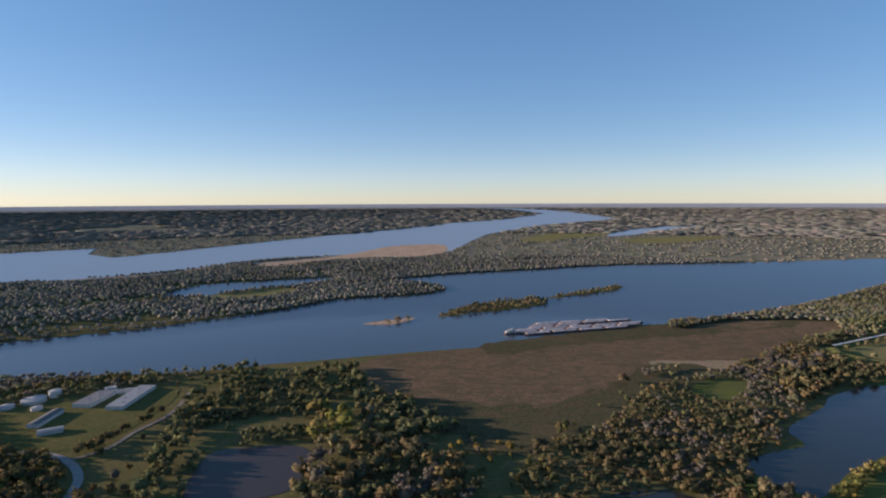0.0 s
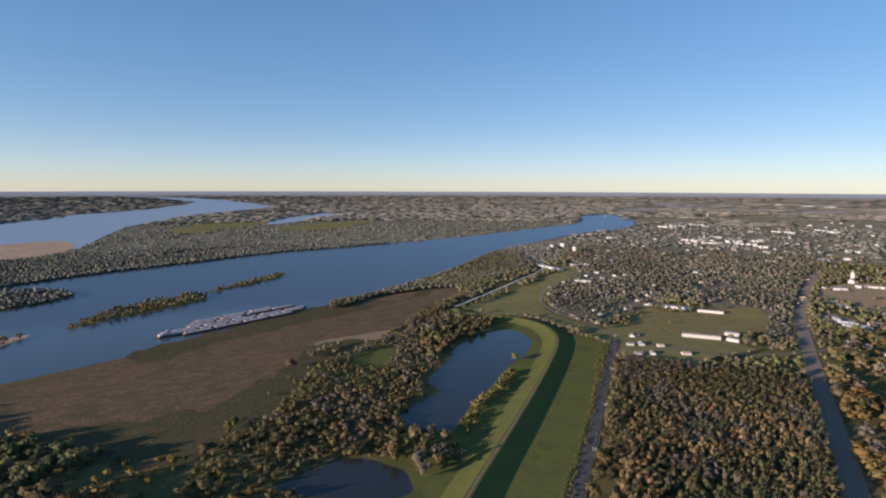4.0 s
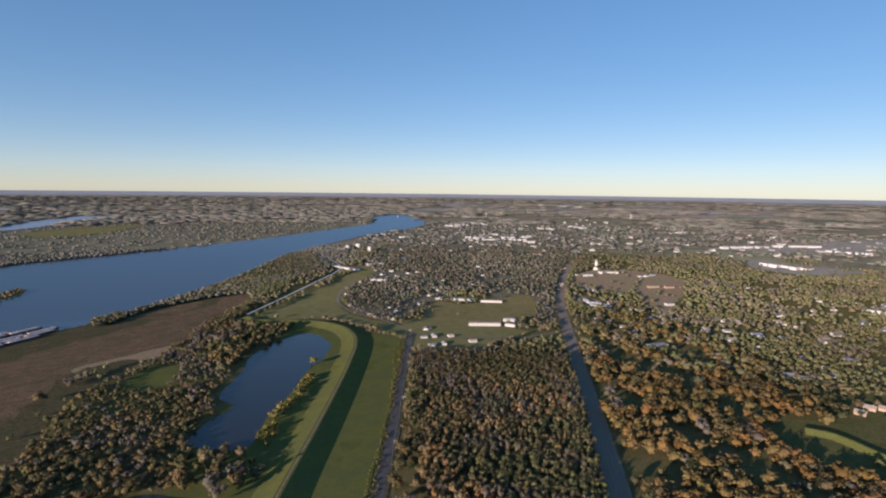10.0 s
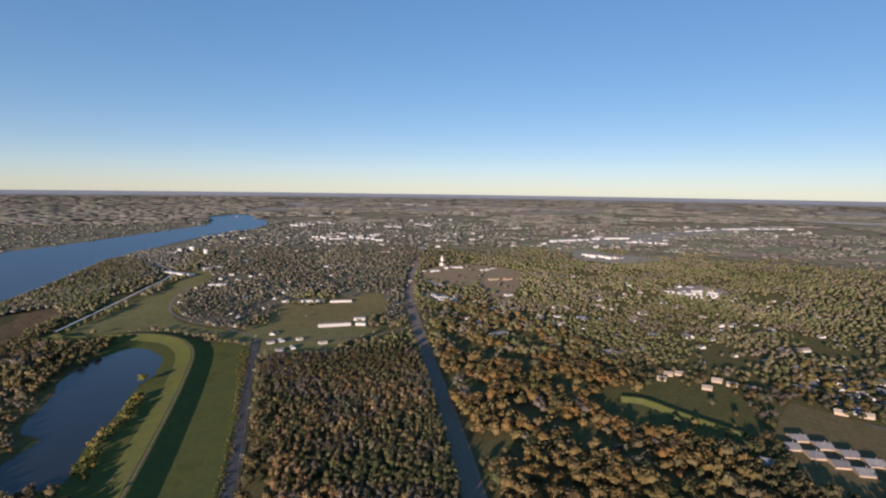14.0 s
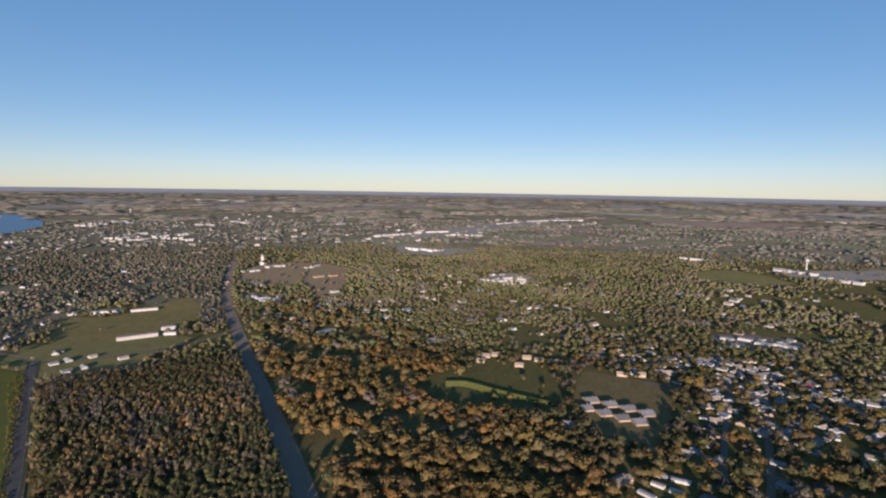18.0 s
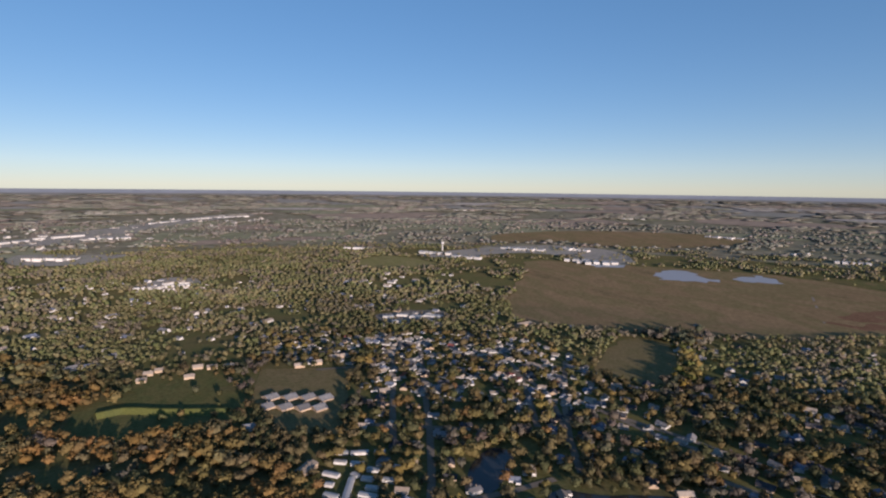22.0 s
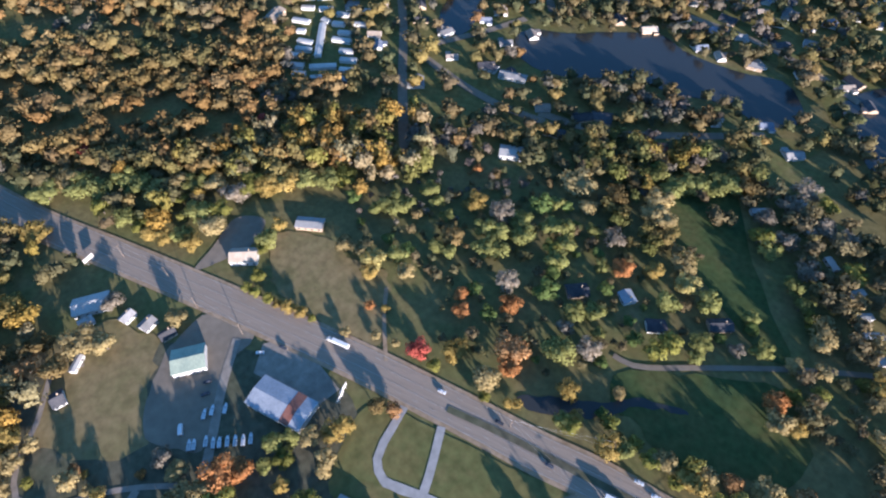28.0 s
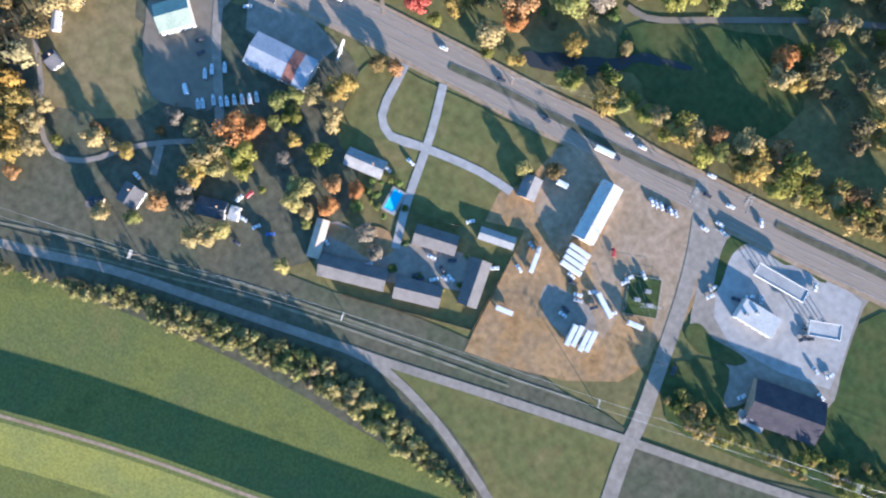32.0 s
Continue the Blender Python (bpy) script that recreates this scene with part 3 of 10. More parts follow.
POND_MID = [(97, 490), (142, 514), (174, 512), (213, 463), (211, 433), (193, 421)]
LEVEE = [(616, 1037), (609, 1001), (653, 945), (689, 882), (692, 821), (669, 763), (632, 714), (520, 612), (368, 486), (239, 382), (15.3, 182.5), (-42.9, 136.8), (-124.1, 73.3), (-226.8, -8)]
FLOODWALL = [(628, 1062), (781, 1157), (960, 1272), (1212, 1447), (1307, 1595), (1366, 1764)]
LEVEE_GRASS = [(686, 928), (711, 844), (705, 752), (718, 686), (545, 531), (406, 416), (315, 343), (127, 188), (76.7, 150.4), (18.9, 111.4), (-33.6, 83.1), (-78.5, 60.7), (-110.7, 47.4), (-165, 65.9), (-2.3, 264.7)]
TOE_ROAD = [(764, 700), (631, 594), (437, 429), (323, 337), (137, 182), (93.3, 140.3), (45.2, 101.8), (-2.7, 63.5), (-22.1, 48.4), (-73.6, 5.9), (-123.3, -34), (-168.7, -69.5), (-231, -120)]
SPUR_ROAD = [(-2.7, 63.5), (-18.9, 53.2), (-40.4, 46.4), (-70.6, 41.9), (-91.1, 41.5), (-111.2, 41.6), (-131, 47)]
HIGHWAY = [(1891, 918), (1562, 779), (1266, 638), (984, 477), (754, 339), (609, 252), (488, 180), (347, 101), (291, 63), (238.2, 27.6), (182.5, -8.7), (137.2, -37.2), (105.9, -55.4), (74.4, -73.4), (45, -89.6), (17.2, -106.7), (-13.8, -121.6), (-42.1, -138.1), (-70.4, -154.5), (-98, -171.3), (-130, -191), (-193, -230)]
CROSS_ROAD = [(-43, -134), (-58.8, -120.4), (-77.1, -100.2), (-99.5, -70.9), (-119.3, -43.6), (-125.6, -32.4), (-143.6, -8.2), (-163.7, 17.2)]
YARD = [(22.1, -86.9), (10.1, -105.5), (-7.4, -111.7), (-40.4, -134.3), (-55, -133.6), (-71.7, -118.7), (-84.7, -101.3), (-91.7, -85.3), (-89.8, -73.9), (-96.9, -64.2), (-96.2, -46.8), (-80.7, -24), (-59.2, -3.5), (-40.1, 11.1), (-34.4, 1.8), (-13, -36.2), (-4.8, -49), (10.3, -34.3), (19, -49.1), (15.3, -62.9)]
STATION_LOT = [(-77, -121.5), (-72.9, -131.4), (-75.9, -143.6), (-100.9, -158.5), (-122.1, -172.4), (-131, -175), (-150.3, -149.2), (-158.6, -135.5), (-137.6, -119), (-111.4, -105.1), (-95, -106.4)]
MOTEL_LOT = [(57, 39.5), (51.3, 29.2), (25.2, 14.6), (19.7, 0.8), (4.9, -14), (-5.2, -21.4), (-19, -10.7), (-7.9, 1.2), (10.4, 24.1), (39.6, 50.4)]
EQUIP_LOT = [(158.6, 77.6), (180.1, 66.4), (205.8, 50.3), (213.9, 28.2), (199.7, 5.6), (183.5, 8.2), (175, 27.8), (150.9, 43.6), (139.6, 53.1)]
BIGROOF_LOT = [(177.5, 5.4), (174.8, -12.5), (129.5, -19.5), (127.3, -5.1), (145.8, 6.4), (163.4, 15.7)]
FORK_W = [(102, -44.5), (96, -34.3), (86, -19.5), (74.9, -17.3), (59.8, -28.6)]
FORK_E = [(82.4, -55.5), (65.4, -37.5), (53.6, -22.8), (40.2, -5.4), (23.6, 12.2)]
FORK_X = [(74.4, -17), (59.8, -28.6), (33.1, -46.4), (15.6, -54.3)]
LANE_W = [(222, 110), (196, 121), (179, 132), (161.7, 134.6), (149.7, 123.1), (142.8, 99.9), (134.2, 81), (126.7, 68.4)]
LANE_W2 = [(135.1, 85.7), (124, 97)]
LANE_EQ = [(188.7, 16.4), (166.1, 32.4), (139.4, 47.3), (122.7, 57)]
SIDE_STREET = [(64.6, -160), (54, -165.1), (30.8, -199.1), (4.5, -238.8), (-27, -280)]
DRIVE_N = [(173.8, -73.4), (156.8, -62.4), (130.5, -49.1)]
CHURCH_LOT = [(261.2, 7.7), (278.3, -15.4), (265.7, -30.7), (248.6, -12.4), (247.4, 3), (249.2, 22.5)]
LAWN_N = [(251.7, -25.2), (229.9, -60), (197.3, -68.3), (172.6, -75.1), (135.5, -54.4), (152.4, -37.8), (190.9, -19.4), (217.4, -11.9)]
LAWN_MOTEL = [(113, -27.6), (104.9, -40), (79, -55.1), (47.5, -73.5), (21.3, -88.1), (17.6, -78.6), (18.9, -54.7), (12, -32.7), (33.6, -4.7), (59.9, -7.6), (84.3, 8.2), (97.8, -3.9)]
LAWN_SOUTH = [(57.8, -151.4), (18.2, -207.6), (-4.9, -225.7), (-19.8, -214.6), (-33.9, -194.5), (1.3, -144.1), (23.2, -146.8), (43.3, -137.8)]
MEADOW_E = [(135, -284), (117, -324), (81, -297), (46, -268), (8.6, -242), (14.7, -232.4), (63, -242), (99, -251)]
LAWN_WEST = [(246, 100), (223.9, 58.3), (198.6, 58.6), (158.6, 77.6), (157.5, 91.6), (182, 124), (209, 112)]
LAKE = [(360, -335), (328, -368), (289, -432), (256, -431), (214, -444), (179, -469), (154, -457), (136, -428), (151, -404), (184, -401), (215, -374), (248, -361), (279, -320), (302, -300), (347, -302)]
LAKE_ARM = [(132, -482), (117, -549), (84, -542), (50, -448), (75, -430), (97, -453)]
CANAL = [(410, -263), (444, -292), (458, -324), (442, -336), (402, -300), (387, -269)]
BIG_FIELD = [(954, -715), (1388, -1090), (1652, -1336), (1514, -1504), (1337, -1617), (989, -1859), (822, -1843), (594, -1813), (396, -1726), (287, -1293), (414, -1294), (484, -1255), (514, -1115), (621, -966), (703, -864), (764, -801), (833, -724)]
FLOOD_A = [(1478, -1469), (1456, -1582), (1374, -1544), (1394, -1442)]
FLOOD_B = [(1202, -1500), (1235, -1631), (1194, -1654), (1083, -1576), (1038, -1591), (1032, -1489), (1093, -1461), (1119, -1412)]
FLOOD_C = [(1036, -1667), (1031, -1778), (925, -1736), (935, -1649), (980, -1631)]
CLEARING = [(639, -673), (696, -792), (632, -827), (522, -702), (501, -637), (580, -601)]
PARK_FIELD = [(725, -121), (836, -154), (780, -278), (662, -231), (570, -187), (606, -126)]
SCHOOL_FIELD = [(1058, 776), (1252, 731), (1024, 597), (953, 699), (993, 826)]
TOWN_GRASS = [(642, 1038), (797, 1128), (1090, 1296), (1315, 1444), (1274, 1341), (992, 1149), (884, 1059), (806, 952), (785, 865), (794, 763), (795, 688), (730, 686), (734, 783), (729, 904), (674, 975)]
WAREHOUSE_GRASS = [(892, 790), (1035, 878), (1038, 798), (1094, 745), (1126, 680), (1003, 595), (895, 552), (852, 601), (793, 606), (765, 662)]
HOLLOW = [(740, 89), (810, 37), (810, -41), (736, -112), (660, -90), (652, -58), (668, -2), (655, 58)]
APART_GROUND = [(832, 30), (935, 5), (896, -130), (791, -122), (791, -48)]
CHURCH_FIELD = [(1618, 772), (1782, 794), (1910, 728), (1905, 612), (1850, 509), (1672, 441), (1481, 411), (1314, 390), (1322, 430), (1428, 491), (1430, 571), (1488, 652), (1493, 697)]
RIDGE_ROAD = [(3256, 573), (3384, 270), (4133, -87), (4929, -658), (5222, -943)]
PLANT_LAWN = [(-566, 544), (-490, 537), (-451, 585), (-466, 739), (-511, 760), (-592, 704), (-657, 636)]
LOOP_ROAD = [(-551, 529), (-497, 530), (-454, 514), (-418, 482), (-399, 443), (-384, 409)]
PLANT_ROAD = [(-458, 520), (-438, 549), (-436, 594), (-426, 647), (-449, 740)]
PARK_ROAD = [(513, -276), (429, -233), (358, -191), (290, -153), (267, -142)]
DIAG_ROAD = [(385, -221), (313, -231), (278, -241), (246, -257)]
DIAG_ROAD2 = [(388, -236), (380, -292), (377, -341)]
FOREST_LANE = [(97, 499), (128, 502), (195, 535), (271, 585)]
FOREST_W = [(674, 600), (738, 519), (814, 466), (820, 395), (672, 300), (508, 205), (544, 216), (443, 149), (222, 216), (264, 209), (399, 357), (522, 448), (450, 419)]
FOREST_E = [(1287, 502), (981, 134), (800, 37), (650, -79), (563, -84), (496, -124), (419, -109), (370, -154), (326, -164), (274, -132), (275, -75), (294, -26), (368, 43), (418, 101), (524, 172), (675, 325)]
TOWN = [(1301, 1453), (2011, 1946), (3047, 2414), (4015, 2132), (2606, 1242), (1438, 722), (1012, 536), (1098, 647), (1199, 887), (945, 820), (801, 854), (913, 1084)]
SUBURB = [(1024, -196), (957, -384), (778, -618), (577, -596), (386, -549), (298, -603), (177, -695), (117, -549), (172, -494), (231, -452), (296, -450), (345, -418), (384, -355), (356, -309), (268, -304), (141, -395), (103, -431), (123, -330), (196, -234), (280, -170), (347, -176), (378, -158), (426, -117), (507, -128), (552, -183), (635, -238), (787, -293), (886, -180)]
BATTURE = [(-487, 788), (-218, 840), (-121, 704), (-60, 709), (45, 586), (138, 769), (296, 899), (562, 1078), (724, 1180), (626, 1042), (616, 814), (297, 608), (283, 472), (196, 428), (11, 423), (-267, 397), (-359, 477), (-443, 675)]
CREEK = [(74.5, -100.1), (70.8, -110.2), (61.7, -122.1), (51.1, -132.9), (41.5, -144.4), (30.8, -158.8), (21.6, -174.2), (19.3, -173.4), (29.7, -154.4), (38.6, -138.9), (47.8, -123.5), (56.9, -111.7), (64, -98.5)]
EAST_SUBURB = [(618, -635), (616, -826), (358, -1137), (198, -968), (46, -498), (110, -445), (157, -485), (229, -495), (313, -471), (381, -410), (493, -476)]
MID_TOWN = [(1563, 722), (1781, 515), (1799, 56), (1597, -463), (1607, -820), (1164, -837), (844, -614), (981, -397), (1021, -188), (946, 29), (947, 277), (1156, 514)]
FAR_TOWN = [(2474, 2053), (3731, 2617), (5104, 2440), (4466, 1095), (4850, 44), (5968, -1085), (4654, -1040), (3174, -109), (2426, 590), (2215, 917), (2207, 1352)]
MEDIAN_A = [(88.8, -63.3), (59.8, -81.6), (30.7, -97.9), (2, -114.5), (-17, -126), (-33.5, -137)]
MEDIAN_C = [(-73.4, -160.3), (-92.5, -171.5), (-114, -185.2), (-165, -214)]
ROUGH_GRASS = [(175, 193), (97, 104), (45.4, 67.4), (-28.9, 11.4), (-84.5, -21.5), (-122.5, -38), (-167.3, -70.4), (-228, -122), (-269, -94), (20, 349), (207, 275)]
BERM_GRASS = [(-26.1, 47.5), (-76.4, 7.8), (-124.8, -31.2), (-143.6, -3.1), (-157.5, 26.8), (-141.9, 50.7), (-109.1, 39.5), (-69.7, 37.9)]
LAWN_MID = [(249, 142), (185.9, 21.3), (121.6, -22.5), (80.4, -3.3), (40.9, 49.6), (87, 110.1), (128.6, 152.9), (162, 194)]
LAWN_EAST = [(-101.1, -73.3), (-120.9, -98.6), (-135.9, -84.8), (-142, -180), (-165, -193), (-235, -143), (-185.3, -93), (-124.8, -57.3)]
SHADED_MEADOW = [(-149, 730), (-37, 723), (62, 720), (153, 808), (290, 939), (357, 913), (241, 801), (111, 652), (51, 580), (-24, 587), (-98, 658)]
STATION_APRON = [(-52.5, -129.6), (-70.1, -147.6), (-96.5, -165.1), (-130, -183), (-134, -174), (-151, -150), (-165.8, -129.8), (-143.9, -107.6), (-135.9, -84.8), (-122.1, -97.8), (-98.7, -90.8), (-76.2, -109.6)]
YARD_SLAB = [(-30.7, -101.4), (-43.9, -112.6), (-54.1, -98), (-41.7, -88.6)]
STATION_BED_N = [(-85.3, -113), (-68.6, -130.1), (-65.4, -138.7), (-73.6, -148.7), (-88.1, -160.2), (-95.8, -159.2), (-93.7, -152.8), (-74.4, -144.6), (-73.9, -132.9), (-83.6, -118.4)]
STATION_BED_W = [(-94.2, -89.3), (-91.6, -93.8), (-94.3, -98.4), (-104.5, -99.9), (-115.8, -105.6), (-123.6, -108), (-122, -101.4), (-113.1, -94), (-103.4, -88.6)]
STATION_BED_O = [(-100.1, -162.6), (-103.8, -167.2), (-110.4, -167.7), (-112.6, -164.7), (-106.2, -161.3)]
SHOP_LOTS = [(1305, 629), (1341, 615), (1317, 559), (1264, 503), (1215, 478), (1209, 507), (1235, 557), (1258, 597)]
EDGE_ROAD = [(762, 688), (808, 606), (868, 531), (940, 496), (1004, 476), (1099, 466)]
TOWN_LOOP = [(1100, 1244), (948, 1130), (855, 1028), (806, 915), (799, 811), (778, 724)]
YARD_HARD = [(21.6, -86.6), (9.6, -105.2), (-8, -110.5), (-9.5, -101.3), (-4.3, -96), (-20.7, -68.1), (-21.8, -57.8), (-8, -58.2), (7.5, -61.3), (11.7, -71.2)]
BARE_BANK = [(-427, 877), (-247, 955), (24, 1084), (331, 1240), (399, 1281), (345, 1102), (22, 956), (-224, 863), (-374, 826)]
YARD_SAND = [(-7.4, -106.3), (-22.4, -115.8), (-41.3, -133.6), (-55.9, -132.3), (-71, -117.7), (-84.1, -100.3), (-90.1, -85), (-87.2, -74.3), (-69.9, -89.1), (-57.8, -91.9), (-53.9, -80.5), (-68.4, -65.5), (-72.5, -50.5), (-60.5, -53.2), (-48.3, -66.6), (-34.6, -72.2), (-26.3, -86.5)]
YARD_PATCH = [(-37, -38.3), (-36.3, -44.7), (-45.2, -51.1), (-57.6, -56.9), (-68.1, -51.6), (-70.5, -44.8), (-63.8, -37), (-53, -33.7), (-43.4, -34.8)]
INDUSTRY = [(1995, -1002), (2068, -1221), (2102, -1524), (2010, -1837), (1750, -1878), (1398, -1595), (1490, -1481), (1686, -1544), (1855, -1467), (1887, -1310), (1815, -1124), (1905, -1020)]
STRIP = [(2941, 656), (3346, 480), (4230, 36), (5238, -577), (5627, -985), (5183, -908), (4305, -313), (3747, -33), (3284, 39), (3063, 209), (2952, 479)]
GREEN_FAR = [(1940, -724), (2007, -893), (1826, -953), (1691, -952), (1690, -773), (1759, -697)]
FAR_PLAIN = [(2660, -1864), (2656, -2624), (2010, -3145), (1678, -2742), (1830, -2040), (2163, -1975), (2255, -1635)]
MID_LOT = [(1666, -7), (1804, -69), (1763, -139), (1606, -143), (1575, -63)]
STORE_LOT = [(2285, 373), (2602, 400), (2519, 215), (2456, 35), (2230, 148)]
SUBURB_LOT = [(1079, -449), (1088, -532), (1045, -597), (983, -569), (999, -489), (1018, -438)]
GREEN_BANK = [(749, 55), (752, 26), (728, -14), (706, -55), (691, -87)]


# water and fields
area("town_ground", TOWN, "town_ground", "pale dry yards and streets under the town trees", 40, 10)
area("suburb_ground", SUBURB, "dry_lawn", "dry lawns between the suburban houses", 40, 10)
area("outer_suburb_ground", EAST_SUBURB, "dry_lawn", "dry lawns between the outer suburban houses", 40, 10)
area("river", RIVER, "river", "wide slate-blue river channel with wooded banks", 60, 6)
area("river_main_channel", MAIN_RIVER, "sheen_river", "far reach of the great river, sky sheen in its colour", 150, 0, straight=True)
area("oxbow_lake", OXBOW, "sheen_river", "narrow oxbow lake between far woods", 120, 6)
area("chute", CHUTE, "river", "narrow side channel inside the wooded island", 60, 5)
area("sandbar", SANDBAR, "sand", "tan sandbar at the river bend", 80, 8)
area("sand_strip", SAND_STRIP, "sand", "thin sandy beach along the river", 60, 5)
area("bank_meadow", [(155.2, 3606.3), (308.9, 4203.6), (588.0, 4557.6), (933.9, 4834.3), (839.8, 4256.3), (510.4, 3851.0), (283.3, 3523.3)], "tan_grass", "open grass swath between far bank woods", 60, 20)
area("bank_meadow_far", [(789.0, 3681.9), (1218.2, 4054.1), (1611.8, 4100.5), (1370.5, 3712.2), (958.0, 3443.9)], "tan_grass", "open grass swath between far bank woods", 60, 20)
area("bank_meadow_near", [(-847.4, 1484.0), (-786.0, 1551.2), (-672.4, 1665.4), (-610.6, 1584.7), (-720.2, 1445.2)], "tan_grass", "open grass swath between far bank woods", 60, 20)
area("island", ISLAND, "ground", "low wooded island in the river", 30, 5)
area("islet", ISLET, "sand", "small sandy islet in the river", 20, 4)
area("shoals", SHOALS, "ground", "string of low brushy shoals", 20, 5)
area("stubble_field", BROWN_FIELD, "stubble", "brown stubble field along the river bank", 15, 14)
area("field_margin", [(-33.1, 1013.1), (77.1, 1091.5), (296.8, 1204.6), (482, 1293.6), (712.5, 1373.3), (816.4, 1358.2), (637.2, 1229), (426.4, 1146.6), (243, 1075), (103.8, 1020.7), (7.9, 953.5)], "olive_stubble", "olive grass margin between the stubble and the river", 15, 16)
area("bare_strip", [(257.4, 940.1), (355, 958.1), (455.4, 951.4), (472.9, 913.9), (358.1, 911), (263.5, 896.8)], "bare_lot", "bare reddish strip across the stubble", 15, 10)
# olive grass patch, darker than the stubble to hold the tree shadows there
area("rough_meadow", SHADED_MEADOW, "olive_stubble", "olive brown meadow with tree shadow in its colour", 15, 26)
area("green_patch", GREEN_PATCH, "levee", "green grassy hollow among trees", 20, 5)
area("big_field", BIG_FIELD, "tilled", "wide bare brown field beyond the suburb", 50, 26)
area("red_field", [(520.4, -1181.5), (613.2, -1361.1), (592.7, -1511.5), (552.2, -1613.4), (414.1, -1580.5), (313.1, -1362.3), (423.5, -1322.7), (494.8, -1282.6)], "red_soil", "reddish bare field beyond the farm track", 30, 8)
ribbon("farm_track", [(750.1, -1556.3), (660.2, -1399.4), (583.6, -1269.3), (510.6, -1147.3)], 5, "gravel", "pale farm track between the bare fields")
area("flood_water_west", FLOOD_A, "flood", "shallow sheet of standing water in the field", 25, 34)
area("flood_water_middle", FLOOD_B, "flood", "shallow sheet of standing water in the field", 25, 34)
area("flood_water_east", FLOOD_C, "flood", "shallow sheet of standing water in the field", 25, 34)
area("clearing", CLEARING, "tan_lawn", "grass clearing among suburban trees", 20, 14)
area("park_field", PARK_FIELD, "tan_lawn", "grass field round the apartment rows", 20, 4, straight=True)
area("school_field", SCHOOL_FIELD, "sunny_lawn", "dry grass field beside the school", 30, 4)
area("town_grass", TOWN_GRASS, "tan_grass", "open grass between the levee and the town", 20, 8)
area("church_field", CHURCH_FIELD, "bare_lot", "bare brown grass lots near the church", 25, 22)
area("plant_lawn", PLANT_LAWN, "dry_lawn", "grass round the treatment plant", 25, 4)
area("rough_grass", ROUGH_GRASS, "rough", "dull rough grass along the power line", 20, 3)
area("lawn_middle", LAWN_MID, "rough", "rough grass between trees and houses", 20, 3)
area("warehouse_grass", WAREHOUSE_GRASS, "sunny_lawn", "tan grass round the warehouses and school", 20, 4, straight=True)
area("town_edge_grass", [(838.2, 779.7), (855.0, 712.1), (892.6, 626.9), (929.9, 542.3), (855.8, 536.2), (758.1, 532.6), (695.3, 580.0), (699.3, 638.8)], "tan_grass", "open grass round the bungalows at the edge of town", 20, 4)
area("hollow", HOLLOW, "dry_lawn", "dull grassy hollow in the woods", 20, 14)
area("apartment_grounds", APART_GROUND, "dry_lawn", "grass and parking round the cream apartments", 25, 4)
area("shopping_lots", SHOP_LOTS, "gravel", "pale paved lots beside the far highway", 20, 10)
area("levee_grass", LEVEE_GRASS, "levee", "mown green grass strip behind the levee", 25, 1)
area("pond", POND, "pond", "dark blue borrow pond beside the levee", 15, 4)
area("pond_west", POND_WEST, "brown_pond", "brown pond ringed by trees", 15, 4)
area("pond_middle", POND_MID, "pond", "dark pond in the woods", 15, 4)
area("lake", LAKE, "pond", "dark winding lake among houses", 15, 4)
area("lake_arm", LAKE_ARM, "pond", "far arm of the dark lake", 15, 4)
area("canal", CANAL, "pond", "short dark canal beside the lane", 10, 2)
area("berm_grass", BERM_GRASS, "dry_lawn", "tan and green grass between the gravel roads", 20, 1)
area("lawn_east", LAWN_EAST, "lawn", "dark grass round the restaurant", 20, 3)
area("lawn_north", LAWN_N, "tan_lawn", "sunlit lawn beside the chapel", 6, 12)
area("lawn_motel", LAWN_MOTEL, "dry_lawn", "green lawn in front of the motel", 8, 2)
area("lawn_south", LAWN_SOUTH, "lawn", "shaded green meadow beside the highway", 8, 7)
area("meadow_east", MEADOW_E, "lawn", "green meadow among trees, shade in its colour", 12, 3)
area("lawn_west", LAWN_WEST, "tan_lawn", "sunlit grass lot with long tree shadows", 6, 12)
area("truck_yard", YARD, "dirt", "dusty brown gravel truck yard", 10, 0, straight=True)
area("yard_sand", YARD_SAND, "sandy", "pale sandy gravel by the crossing road", 10, 4)
area("yard_patch", YARD_PATCH, "gravel", "grey gravel patch under parked trailers", 8, 4)
area("yard_verge", [(-11.1, -112.3), (-16.4, -116.2), (-25.3, -122.8), (-36.8, -129.3), (-43.3, -130.9), (-44.3, -129.1), (-35.9, -124.4), (-25.5, -117.7), (-15.4, -111.3)], "dry_lawn", "grass strip between the highway and the truck yard", 6, 0.5)
area("station_apron", STATION_APRON, "gravel", "pale worn apron between the road and the filling station", 8, 1)
area("yard_hardstanding", YARD_HARD, "sandy", "pale grey hardstanding by the workshop", 8, 2)
area("yard_slab", YARD_SLAB, "sandy", "old pale concrete slab in the truck yard", 8, 0, straight=True)
area("station_forecourt", STATION_LOT, "concrete", "pale concrete filling station forecourt", 6, 0.5, straight=True)
area("station_bed_north", STATION_BED_N, "lawn", "curved grass bed with bushes at the forecourt edge", 5, 0.3)
area("station_bed_west", STATION_BED_W, "lawn", "grass bed beside the crossing road", 5, 0.3)
area("station_bed_oval", STATION_BED_O, "lawn", "oval grass island in the forecourt", 4, 0.2)
area("motel_lot", MOTEL_LOT, "gravel", "worn motel car park", 8, 1, straight=True)
